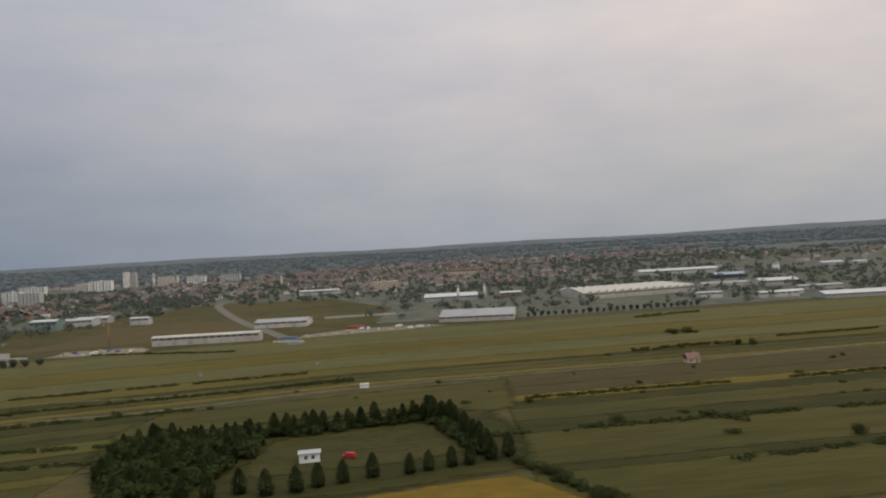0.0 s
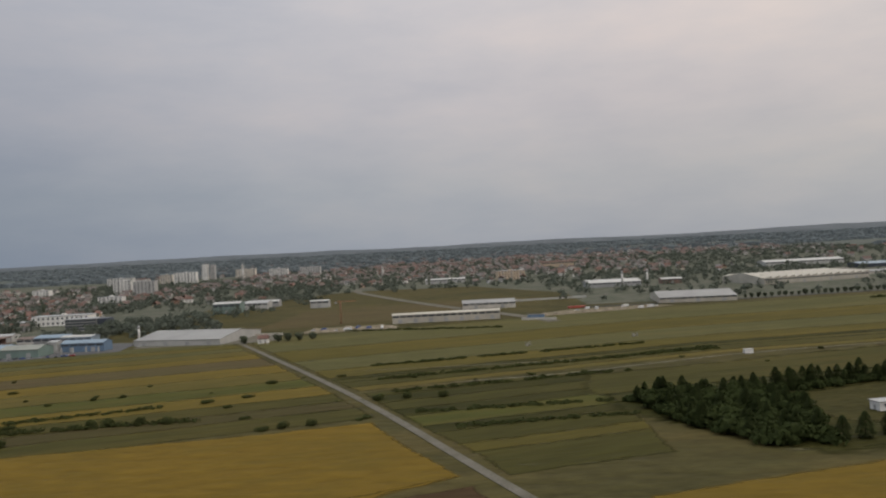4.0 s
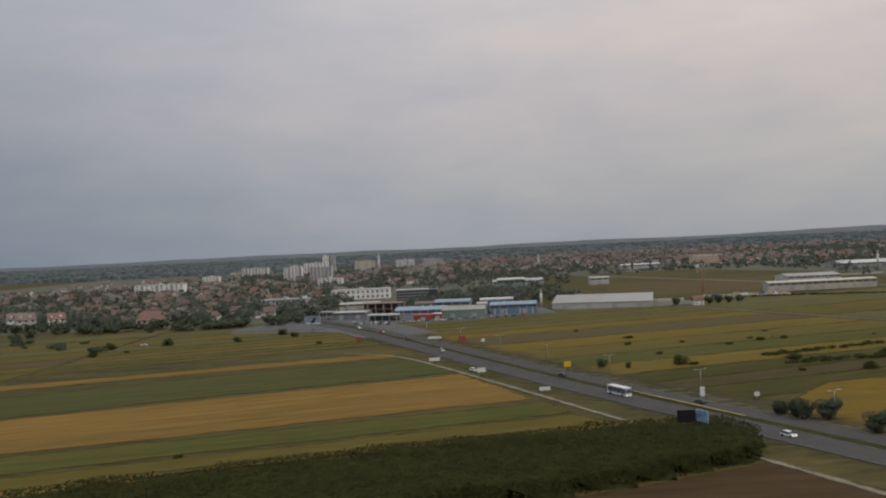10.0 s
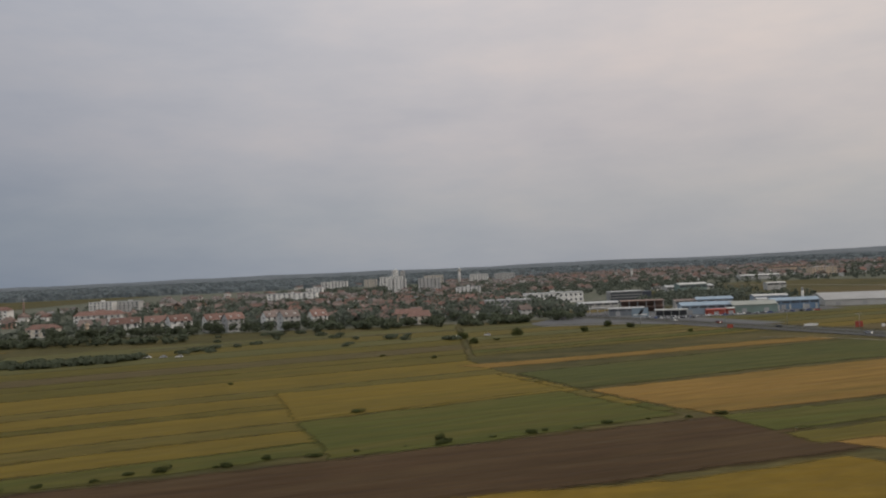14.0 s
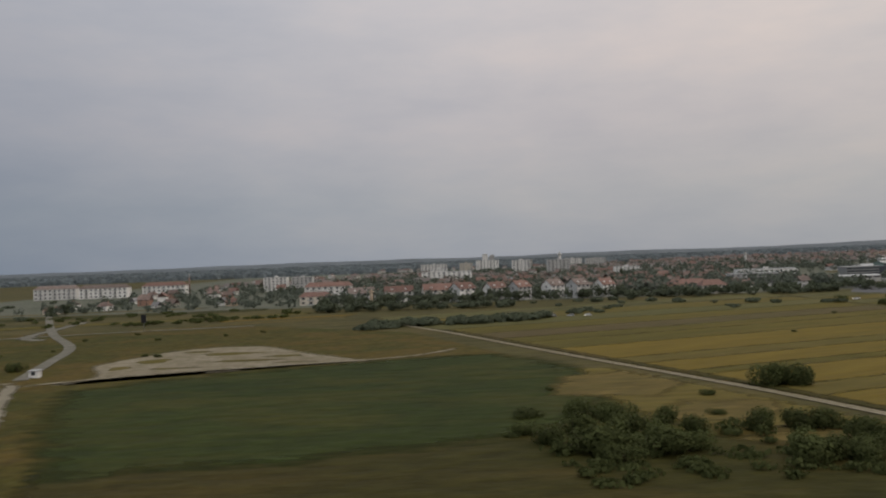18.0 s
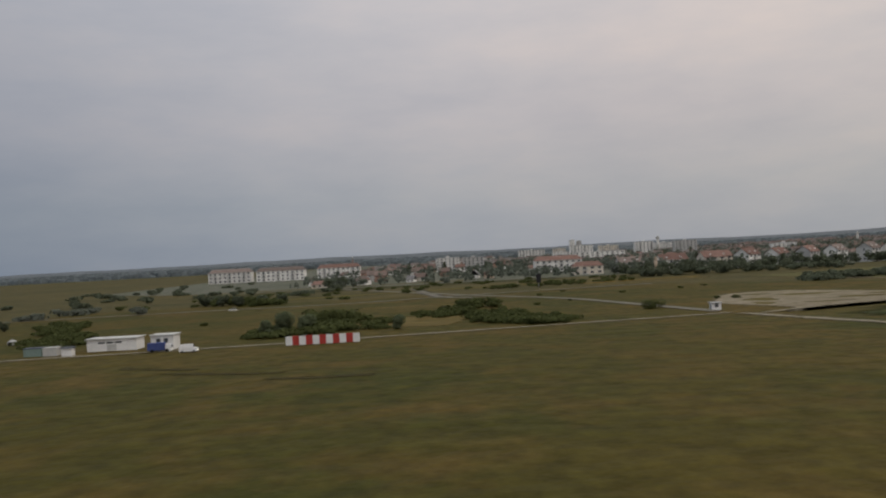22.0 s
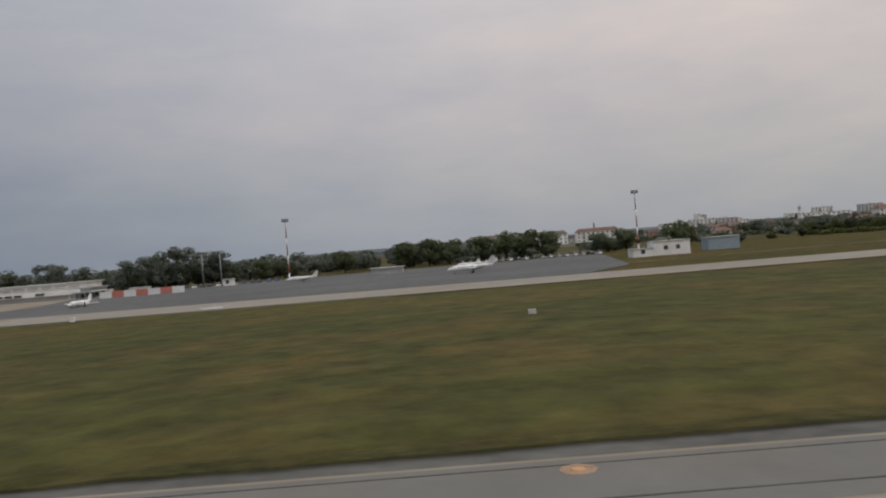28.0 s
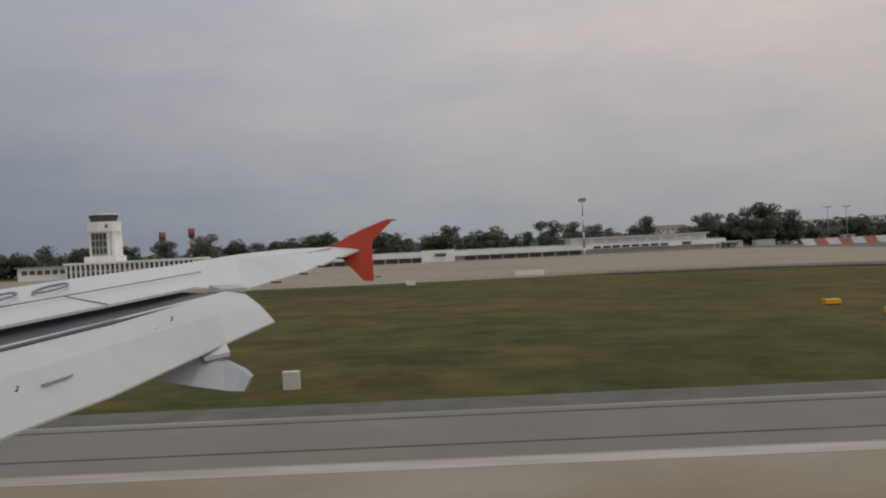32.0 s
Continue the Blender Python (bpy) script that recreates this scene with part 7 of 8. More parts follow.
part("front_panel", Shape().box(-0.27, 0.2, -0.27, -0.243, 0.08, 0.64), WHITEPAINT2, box, "white blank front panel")
part("plinth", Shape().box(-0.4, 0.4, -0.36, 0.4, -0.1, 0.06), SHEET["pale"], box)
RUSTY = mat("rusty_plate", (0.33, 0.22, 0.15), size=0.5, fine=0.2, hue=(0.26, 0.18, 0.13))
AMBER_GLASS = mat("amber_glass", (0.5, 0.24, 0.06), 0.3, size=0.2, fine=0.1)
AMBER = mat("amber_lamp", (1.0, 0.45, 0.08), 0.4, size=0.3, emit=0.6)
for i in range(4):
    p = thing("approach_light_unit", -1118.2 - 0.2 * i, 22.6 + 5.1 * i, 0, "orange approach-slope light box on short legs", "light", group="approach-slope lights")
    part("housing", Shape().box(-0.36, 0.36, -0.2, 0.2, 0.14, 0.34), YELLOWBOX, p)
    part("lens", Shape().box(0.34, 0.38, -0.14, 0.14, 0.18, 0.3), DARKGLASS, p)
    for k in (-0.26, 0.26):
        part("leg", Shape().post(k, 0, -0.1, 0.16, 0.04), STEEL, p)
for i in range(5):
    e = thing("edge_light", -1041.3 + 33.3 * i, 14.2, margin.location.z, "small runway edge light glowing amber", "light", group="runway edge lights")
    part("base", Shape().post(0, 0, -0.04, 0.05, 0.26, 0.22), RUSTY, e)
    part("stem", Shape().post(0, 0, 0.05, 0.15, 0.1, 0.08), RUSTY, e)
    part("lamp", Shape().post(0, 0, 0.15, 0.20, 0.10, 0.07), AMBER, e)
for i in range(9):
    e = thing("inset_plate", -1042 + 16.7 * i, 16.2, margin.location.z, "flat rusty steel cover plate in the runway margin", "cover plate", group="runway cover plates")
    part("plate", Shape().post(0, 0, -0.03, 0.015, 0.42, 0.40), RUSTY, e)
    part("rim", Shape().post(0, 0, 0.015, 0.022, 0.16, 0.15), AMBER_GLASS, e)
for x, y in ((-1060.7, 24.4), (-1065.1, 29.4), (-1066.6, 36.2), (-1066.6, 60), (-1087.2, 33.5), (-1092.5, 26.6), (-1088.4, 47), (-864.3, 54.5), (-863.9, 40.0), (-868.1, 67.9), (-894.7, 31.5)):
    e = thing("edge_marker", x, y, margin.location.z + 0.01, "small white and blue taxiway edge marker", "marker", group="taxiway markers")
    part("base", Shape().box(-0.2, 0.2, -0.1, 0.1, -0.2, 0.06), WHITEPAINT2, e)
    part("lamp", Shape().box(-0.07, 0.07, -0.06, 0.06, 0.06, 0.12), BLUEPAINT, e)

# ---- aircraft on the apron ----


def jet(x, y, turn, length, label, prop=False, high=False):
    """A parked business aircraft: nose towards -x."""
    L = length
    j = thing("parked_plane", x, y, 0, label, "aircraft", turn, "parked aircraft")
    r = L * 0.062
    zc = L * 0.13
    body = Shape().lathe_x([(-L * 0.5, r * 0.08, -r * 0.4), (-L * 0.47, r * 0.42, -r * 0.25), (-L * 0.4, r * 0.85, -r * 0.05), (-L * 0.3, r, 0), (L * 0.12, r, 0), (L * 0.3, r * 0.72, r * 0.2), (L * 0.48, r * 0.15, r * 0.6)], 14, 0, zc)
    part("fuselage", body, WHITEPAINT2, j)
    for sgn in (-1, 1):
        w = Shape()
        zz = zc + (r * 0.9 if high else -r * 0.7)
        w.face((-L * 0.08, 0, zz), (L * 0.1, 0, zz), (L * 0.12, sgn * L * 0.46, zz + L * 0.03), (L * 0.06, sgn * L * 0.46, zz + L * 0.03))
        w.face((L * 0.06, sgn * L * 0.46, zz + L * 0.045), (L * 0.12, sgn * L * 0.46, zz + L * 0.045), (L * 0.1, 0, zz + L * 0.02), (-L * 0.08, 0, zz + L * 0.025))
        w.face((-L * 0.08, 0, zz), (L * 0.06, sgn * L * 0.46, zz + L * 0.03), (L * 0.06, sgn * L * 0.46, zz + L * 0.045), (-L * 0.08, 0, zz + L * 0.025))
        part("wing", w, WHITEPAINT2, j)
        ex, ey = (-L * 0.02, L * 0.2) if prop else (L * 0.22, r * 1.7)
        e = Shape().lathe_x([(ex - L * 0.09, r * 0.36, 0), (ex - L * 0.04, r * 0.5, 0), (ex + L * 0.06, r * 0.46, 0), (ex + L * 0.1, r * 0.28, 0)], 10, sgn * ey, zc + (r * 0.45 if not prop else -r * 0.35))
        part("engine", e, WHITEPAINT2, j)
        t = Shape()
        tz = zc + (r * 0.5 if prop else L * 0.2)
        t.face((L * 0.4, 0, tz), (L * 0.49, 0, tz), (L * 0.52, sgn * L * 0.16, tz), (L * 0.46, sgn * L * 0.16, tz))
        t.face((L * 0.46, sgn * L * 0.16, tz + 0.05), (L * 0.52, sgn * L * 0.16, tz + 0.05), (L * 0.49, 0, tz + 0.06), (L * 0.4, 0, tz + 0.06))
        part("tailplane", t, WHITEPAINT2, j)
        g = Shape()
        g.post(L * 0.04, sgn * L * 0.08, r * 0.4, zc - r * 0.6, 0.04)
        g.tube([((L * 0.04, sgn * L * 0.08 - 0.06, r * 0.4), r * 0.4, r * 0.4, (1, 0, 0), (0, 0, 1)), ((L * 0.04, sgn * L * 0.08 + 0.06, r * 0.4), r * 0.4, r * 0.4, (1, 0, 0), (0, 0, 1))], 10)
        part("wheel", g, BLACK, j)
    f = Shape()
    f.box(L * 0.36, L * 0.5, -0.05, 0.05, zc + r * 0.4, zc + r * 0.5)
    f.face((L * 0.3, -0.05, zc + r * 0.5), (L * 0.48, -0.05, zc + r * 0.5), (L * 0.53, -0.05, zc + L * 0.2), (L * 0.44, -0.05, zc + L * 0.2))
    f.face((L * 0.44, 0.05, zc + L * 0.2), (L * 0.53, 0.05, zc + L * 0.2), (L * 0.48, 0.05, zc + r * 0.5), (L * 0.3, 0.05, zc + r * 0.5))
    f.face((L * 0.3, -0.05, zc + r * 0.5), (L * 0.44, -0.05, zc + L * 0.2), (L * 0.44, 0.05, zc + L * 0.2), (L * 0.3, 0.05, zc + r * 0.5))
    part("fin", f, WHITEPAINT2, j)
    part("windshield", Shape().box(-L * 0.42, -L * 0.375, -r * 0.62, r * 0.62, zc + r * 0.3, zc + r * 0.72, 0.02), DARKGLASS, j)
    for i in range(5):
        part("cabin_window", Shape().box(-L * 0.26 + i * L * 0.07, -L * 0.235 + i * L * 0.07, -r * 1.02, -r * 0.9, zc + r * 0.15, zc + r * 0.45), DARKGLASS, j)
    g = Shape()
    g.post(-L * 0.34, 0, 0.1, zc - r * 0.8, 0.04)
    g.tube([((-L * 0.34, -0.05, r * 0.3), r * 0.3, r * 0.3, (1, 0, 0), (0, 0, 1)), ((-L * 0.34, 0.05, r * 0.3), r * 0.3, r * 0.3, (1, 0, 0), (0, 0, 1))], 8)
    part("nose_wheel", g, BLACK, j)
    if prop:
        for sgn in (-1, 1):
            part("propeller", Shape().box(-L * 0.125, -L * 0.115, sgn * L * 0.2 - 0.04, sgn * L * 0.2 + 0.04, zc - r * 1.3, zc + r * 0.7), BLACK, j)
    return j


jet(-990.5, 143, 4, 8.4, "white business jet parked on the apron")
jet(-990.0, 186, -2, 5.4, "small white twin-engined plane on the apron", prop=True)
jet(-985.6, 189, 0, 5.0, "small white plane behind the jets", prop=True)
jet(-1025.7, 172.8, 2, 6.8, "white business jet with upswept tail on the apron")
jet(-1053.0, 128.5, 82, 6.4, "small white propeller plane facing the runway", prop=True)

# ---- vehicles ----
CARCOL = {k: mat("car_" + k, c, 0.35, var=0.08, size=1, fine=0.03) for k, c in (("white", (0.70, 0.70, 0.69)), ("silver", (0.36, 0.37, 0.38)), ("dark", (0.05, 0.055, 0.065)), ("red", (0.36, 0.03, 0.025)), ("blue", (0.05, 0.09, 0.25)))}
HEADLAMP = mat("head_lamp", (1.0, 0.93, 0.78), 0.3, size=0.2, emit=1.2)


def make_car(col, kind, label):
    """A vehicle about life-sized for this land, nose towards +y."""
    v = thing(kind, 0, 0, 0, label, kind.replace("_", " "), group="vehicles")
    W, L, H, bonnet = {"car": (1.05, 2.6, 0.86, 0.62), "van": (1.2, 3.2, 1.35, 0.5), "bus": (1.5, 6.6, 1.9, 0.0), "truck": (1.4, 4.2, 1.7, 0.0)}[kind]
    g = 0.16
    b = Shape()
    if kind in ("car", "van"):
        mid = g + (H - g) * 0.52
        b.box(-W / 2, W / 2, -L / 2, L / 2, g, mid, 0.03)
        part("body", b, CARCOL[col], v)
        c = Shape()
        y0, y1 = -L / 2 + (0.25 if kind == "car" else 0.05), L / 2 - bonnet
        a = [(-W / 2 + 0.04, y0, mid), (W / 2 - 0.04, y0, mid), (W / 2 - 0.04, y1, mid), (-W / 2 + 0.04, y1, mid)]
        t = [(-W / 2 + 0.14, y0 + 0.2, H), (W / 2 - 0.14, y0 + 0.2, H), (W / 2 - 0.14, y1 - 0.42, H), (-W / 2 + 0.14, y1 - 0.42, H)]
        for i in range(4):
            c.face(a[i], a[(i + 1) % 4], t[(i + 1) % 4], t[i])
        part("glass", c, DARKGLASS if kind == "car" else CARCOL[col], v)
        part("roof", Shape().box(-W / 2 + 0.13, W / 2 - 0.13, y0 + 0.19, y1 - 0.41, H, H + 0.03), CARCOL[col], v)
        if kind == "van":
            part("windscreen", Shape().box(-W / 2 + 0.12, W / 2 - 0.12, y1 - 0.3, y1 - 0.1, mid, mid + 0.4), DARKGLASS, v)
    elif kind == "bus":
        part("body", b.box(-W / 2, W / 2, -L / 2, L / 2, g, H, 0.05), CARCOL[col], v)
        for sgn in (-1, 1):
            for i in range(6):
                y = -L / 2 + 0.3 + i * 1.03
                part("window", Shape().box(min(sgn * (W / 2 - 0.06), sgn * (W / 2 + 0.02)), max(sgn * (W / 2 - 0.06), sgn * (W / 2 + 0.02)), y, y + 0.92, H * 0.34, H * 0.86), DARKGLASS, v)
        part("windscreen", Shape().box(-W / 2 + 0.1, W / 2 - 0.1, L / 2 - 0.06, L / 2 + 0.02, H * 0.42, H * 0.86), DARKGLASS, v)
    else:
        part("cab", b.box(-W / 2, W / 2, L / 2 - 1.1, L / 2, g, H * 0.8, 0.05), CARCOL["white"], v)
        part("windscreen", Shape().box(-W / 2 + 0.1, W / 2 - 0.1, L / 2 - 0.07, L / 2 + 0.01, H * 0.45, H * 0.74), DARKGLASS, v)
        part("load", Shape().box(-W / 2, W / 2, -L / 2, L / 2 - 1.2, g + 0.2, H), TARP if col == "blue" else CARCOL[col], v)
    for sx in (-1, 1):
        part("headlight", Shape().box(sx * W * 0.33 - 0.1, sx * W * 0.33 + 0.1, L / 2 - 0.04, L / 2 + 0.02, g + 0.16, g + 0.3), HEADLAMP, v)
        for sy in (-0.31, 0.31):
            r = 0.2 if kind in ("car", "van") else 0.3
            w = Shape()
            x = sx * (W / 2 - 0.05)
            w.tube([((x - 0.09, sy * L, r), r, r, (0, 1, 0), (0, 0, 1)), ((x + 0.09, sy * L, r), r, r, (0, 1, 0), (0, 0, 1))], 10)
            part("wheel", w, BLACK, v)
    return v


FLEET = {}


def drive(kind, col, x, y, turn, label, z=0.0):
    key = (kind, col)
    m = pose(x, y, z, 0, 0, turn)
    if key not in FLEET:
        ob = FLEET[key] = make_car(col, kind, label)
        ob.matrix_basis = m
    else:
        ob = copy_thing(FLEET[key], m)
        ob["label"] = label
    return ob


yr = random.Random(21)
for i in range(9):
    drive(yr.choice(("car", "van", "truck")), "white", -64 + i * 6 + yr.uniform(-1, 1), 480 + yr.uniform(-5, 6), yr.choice((0, 80, 100)), "pale vehicle parked in the storage yard", 0.04)
for i in range(7):
    drive(yr.choice(("car", "van", "truck")), yr.choice(("white", "blue")) if i % 3 else "white", -212 + i * 6 + yr.uniform(-1, 1), 434 + yr.uniform(-5, 6), yr.choice((0, 80, 100)), "vehicle parked in the sandy building yard", 0.04)
HW_TURN = 25.5
RZ = 0.13
for kind, col, x, y, back, words in (("car", "white", -290.5, 133.6, True, "white hatchback driving on the highway"), ("car", "silver", -277, 112, True, "silver car driving on the highway"), ("bus", "white", -309.5, 175.5, True, "white coach with dark windows on the highway"), ("car", "dark", -318, 203, False, "dark car driving on the highway"), ("car", "white", -340, 218, False, "white car driving on the highway"), ("car", "silver", -349, 262, True, "silver car on the highway"), ("car", "dark", -362, 300, False, "dark car near the junction"), ("car", "white", -386, 352, True, "white car at the junction"), ("car", "dark", -300, 152, False, "dark car driving on the highway"), ("car", "red", -374, 330, True, "red car at the junction"), ("car", "dark", -296, 163, False, "dark car on the highway")):
    drive(kind, col, x, y, HW_TURN + (180 if back else 0), words, RZ)
vr = random.Random(12)
for i in range(18):
    drive("car", vr.choice(("white", "silver", "dark", "silver", "blue")), -391 + (i % 9) * 2.1 + vr.uniform(-0.4, 0.4), 376 - (i % 9) * 1.0 - 5 * (i // 9) + vr.uniform(-0.5, 0.5), vr.choice((0, 10, 20)), "car parked on the paved sales yard", 0.15)
for i in range(16):
    drive("car", vr.choice(("white", "silver", "dark", "red", "blue")), -368 + i * 3.6 + vr.uniform(-0.5, 0.5), 371.5 + 0.35 * max(0, i - 5) + vr.uniform(-0.6, 0.6), vr.choice((0, 90, 20)), "car parked on a roadside forecourt", 0.15)
for i, c in enumerate(("white", "white", "silver", "white")):
    drive("car", c, -597 + i * 6, 293 - i, 80 + i * 7, "pale car parked at the field edge", 0.02)
for i in range(18):
    drive("car", vr.choice(("white", "silver", "white", "dark")), -955 - i * 2.1, 214 + 0.3 * i + vr.uniform(-0.6, 0.6), 15, "car in the row parked behind the apron", 0.02)
for i in range(14):
    drive("car", vr.choice(("white", "silver", "dark", "blue")), -1036 - i * 2.0, 196 + vr.uniform(-1, 1), 10, "car parked near the terminal", 0.02)
drive("truck", "blue", -826.2, 147.2, -80, "small lorry with a blue tarpaulin load", 0.02)
drive("van", "white", -820, 144, -85, "white delivery van beside the perimeter track", 0.045)
drive("van", "red", -27.2, 191.4, 70, "orange-red van parked in the clearing", 0.02)
drive("car", "white", -846, 270, 80, "white car on the country road", -0.11)
for x, y in ((-480, 318), (-468, 322)):
    drive("car", "white", x, y, 80, "white car on the meadow track", 0.02)
ribbon("country_road", bend([(-1000, 262), (-869, 272), (-810, 273), (-760, 290), (-700, 300)], 5), 3, GRAVEL, 0.1, "pale country road beyond the airfield")
ribbon("country_road", bend([(-844, 439), (-800, 350), (-769, 290), (-740, 240), (-727, 200), (-718, 170)], 5), 3.2, GRAVEL, 0.1, "pale lane leading to the airfield gate")

# ---- roadside signs and lamps ----


def hoarding(x, y, w, h, z, front, label, turn, posts=2, name="billboard", back=None):
    b = thing(name, x, y, 0, label, "billboard" if name == "billboard" else "road sign", turn)
    part("panel", Shape().box(-w / 2, w / 2, -0.14, 0, z, z + h), front, b)
    part("back", Shape().box(-w / 2, w / 2, 0, 0.1, z, z + h), back or STEEL, b)
    for i in range(posts):
        px = 0 if posts == 1 else -w * 0.3 + w * 0.6 * i / (posts - 1)
        part("post", Shape().post(px, 0.2, -0.1, z + h * 0.5, 0.12), STEEL, b)
    return b


POSTER = mat("poster", (0.30, 0.42, 0.52), 0.5, size=1.2, fine=0.3, hue=(0.04, 0.12, 0.30))
BLACKPANEL = mat("black_panel", (0.012, 0.012, 0.016), 0.5, size=2)
wedge = thing("billboard", -304.6, 138, 0, "wedge-shaped billboard with black back and blue poster", "billboard", -18)
for nm, mm, tt, ox in (("back_panel", BLACKPANEL, 18, -1.1), ("poster", POSTER, -50, 1.5)):
    o = part(nm, Shape().box(-1.5, 1.5, -0.1, 0.1, 2.2, 4.2), mm, wedge)
    o.matrix_basis = pose(ox, 0, 0, 0, 0, tt)
for px in (-1.6, 0.2, 2.0):
    part("post", Shape().post(px, 0.6, -0.1, 3, 0.12), STEEL, wedge)
hoarding(-315.5, 212, 1.9, 1.4, 1.0, YELLOWBOX, "yellow direction sign beside the highway", 20, name="road_sign")
hoarding(-337.9, 210.3, 2.2, 1.1, 0.9, WHITEPAINT2, "white advertising board beside the highway", 10)
hoarding(-350.6, 237.6, 3.0, 0.9, 0.5, WHITEPAINT2, "low white roadside board on two posts", 6)
hoarding(-324.6, 183, 2.5, 0.8, 0.45, WHITEPAINT2, "low white roadside board on two posts", 8)
hoarding(-294.1, 167.7, 0.9, 1.9, 0.6, WHITEPAINT2, "tall narrow white sign beside the highway", 0, 1, "road_sign")
hoarding(-284, 165, 1.0, 0.8, 0.7, WHITEPAINT2, "small white sign in the field edge", 0, 1, "road_sign")
hoarding(-342.1, 281.4, 2.6, 2.0, 0.6, SHEET["red"], "square red advertising board in the field", 0)
hoarding(-335, 279, 1.2, 1.0, 0.6, WHITEPAINT2, "small white board in the field", 0, 1)
hoarding(-380, 300, 2.0, 1.3, 0.6, SHEET["red"], "orange-red board beside the junction", 0)
hoarding(-250.5, 111, 1.9, 1.4, 2.0, YELLOWBOX, "yellow direction sign over the verge", 0, name="road_sign")
hoarding(-272, 118, 1.0, 0.9, 1.4, WHITEPAINT2, "white roadside notice board", 0, 1, "road_sign")
blue_sign = hoarding(-403.5, 338.5, 6.9, 3.6, 3.6, SHEET["skyblue"], "large blue advertising sign on a post", 0, 1)
part("emblem", Shape().face((-1.2, -0.16, 4.3), (0.2, -0.16, 4.3), (1.6, -0.16, 6.6), (0.6, -0.16, 6.6)), BLACKPANEL, blue_sign, "dark slanted emblem")
part("emblem", Shape().face((-2.9, -0.16, 4.1), (2.9, -0.16, 4.1), (2.6, -0.16, 4.6), (-2.6, -0.16, 4.6)), WHITEPAINT2, blue_sign, "white curved stripe")
hoarding(-741, 301, 1.8, 3.2, 2.6, BLACKPANEL, "tall dark advertising panel on a post", 10, 1, back=WHITEPAINT2)
hoarding(-352, 296, 5, 0.8, 0.4, WHITEPAINT2, "long low white board at the field edge", 0, 3)
pts = bend(HIGHWAY, 6)
for i in range(12, 40, 2):
    (ax, ay), (bx, by) = pts[i], pts[min(i + 1, len(pts) - 1)]
    n = math.hypot(bx - ax, by - ay)
    ox, oy = -(by - ay) / n * 10.4, (bx - ax) / n * 10.4
    lx, ly = ax + ox, ay + oy
    lamp = thing("street_lamp", lx, ly, 0, "grey street lamp with two arms at the highway", "street lamp", math.degrees(math.atan2(by - ay, bx - ax)), "highway lamps")
    part("pole", Shape().post(0, 0, -0.1, 5.2, 0.075, 0.045), STEEL, lamp)
    for k in (-1, 1):
        part("arm", Shape().rod((0, 0, 5.15), (0, k * 1.3, 5.35), 0.045), STEEL, lamp)
        part("lamp", Shape().box(-0.12, 0.12, k * 1.3 - 0.25, k * 1.3 + 0.25, 5.28, 5.38), SHEET["grey"], lamp)
BARRIER_Y = mat("worn_yellow_kerb", (0.42, 0.34, 0.16), 0.8, size=1, fine=0.3)
ribbon("median_kerb", bend([(-306, 178), (-299.4, 164.5), (-292, 149.2)], 4), 0.4, BARRIER_Y, 0.3, "worn yellow kerb on the median", "kerb")
# navigation frames in the fields
for x, y in ((-106.3, 333), (-60, 346)):
    a = thing("navigation_aerial", x, y, 0, "pale grey lattice antenna frame in the meadow", "antenna", 12)
    for px in (-1.2, 0, 1.2):
        part("post", Shape().box(px - 0.06, px + 0.06, -0.06, 0.06, -0.1, 1.7), SHEET["palegrey"], a)
    for pz in (0.5, 1.1, 1.6):
        part("bar", Shape().box(-1.3, 1.3, -0.05, 0.05, pz, pz + 0.1), SHEET["palegrey"], a)
    part("cabinet", Shape().box(-0.5, 0.4, 0.2, 0.8, -0.05, 0.9), SHEET["pale"], a)
# building-site crane
CRANE = mat("crane_paint", (0.36, 0.17, 0.10), 0.6, size=1)
crane = thing("tower_crane", -202, 470, 0, "slim orange building-site crane", "crane")
mast, jib = Shape(), Shape()
for px, py in ((-0.4, -0.4), (0.4, -0.4), (0.4, 0.4), (-0.4, 0.4)):
    mast.rod((px, py, -0.2), (px, py, 13), 0.07, 5)
for i in range(13):
    mast.rod((-0.4, -0.4, i), (0.4, -0.4, i + 1), 0.05, 5)
    mast.rod((0.4, 0.4, i), (-0.4, 0.4, i + 1), 0.05, 5)
for py, pz in ((-0.3, 12.7), (0.3, 12.7), (0, 13.3)):
    jib.rod((-3, py, pz), (9, py, pz), 0.06, 5)
for i in range(12):
    jib.rod((-3 + i, -0.3, 12.7), (-2.5 + i, 0, 13.3), 0.04, 5)
    jib.rod((-2.5 + i, 0, 13.3), (-2 + i, 0.3, 12.7), 0.04, 5)
part("tower", mast, CRANE, crane)
part("jib", jib, CRANE, crane)
part("counterweight", Shape().box(-3.2, -2, -0.5, 0.5, 11.8, 12.7), SHEET["grey"], crane)

# yards of the works: walls, heaps and stacked goods


def low_wall(x0, y0, x1, y1, h, material, label):
    n = max(2, int(math.hypot(x1 - x0, y1 - y0) / 5))
    w = thing("boundary_wall", x0, y0, 0, label, "wall", math.degrees(math.atan2(y1 - y0, x1 - x0)))
    step = math.hypot(x1 - x0, y1 - y0) / n
    for i in range(n):
        part("wall_panel", Shape().box(i * step, (i + 1) * step - 0.06, -0.1, 0.1, -0.1, h), material, w)
        part("post", Shape().box(i * step - 0.14, i * step + 0.14, -0.14, 0.14, -0.1, h + 0.15), material, w)
    return w


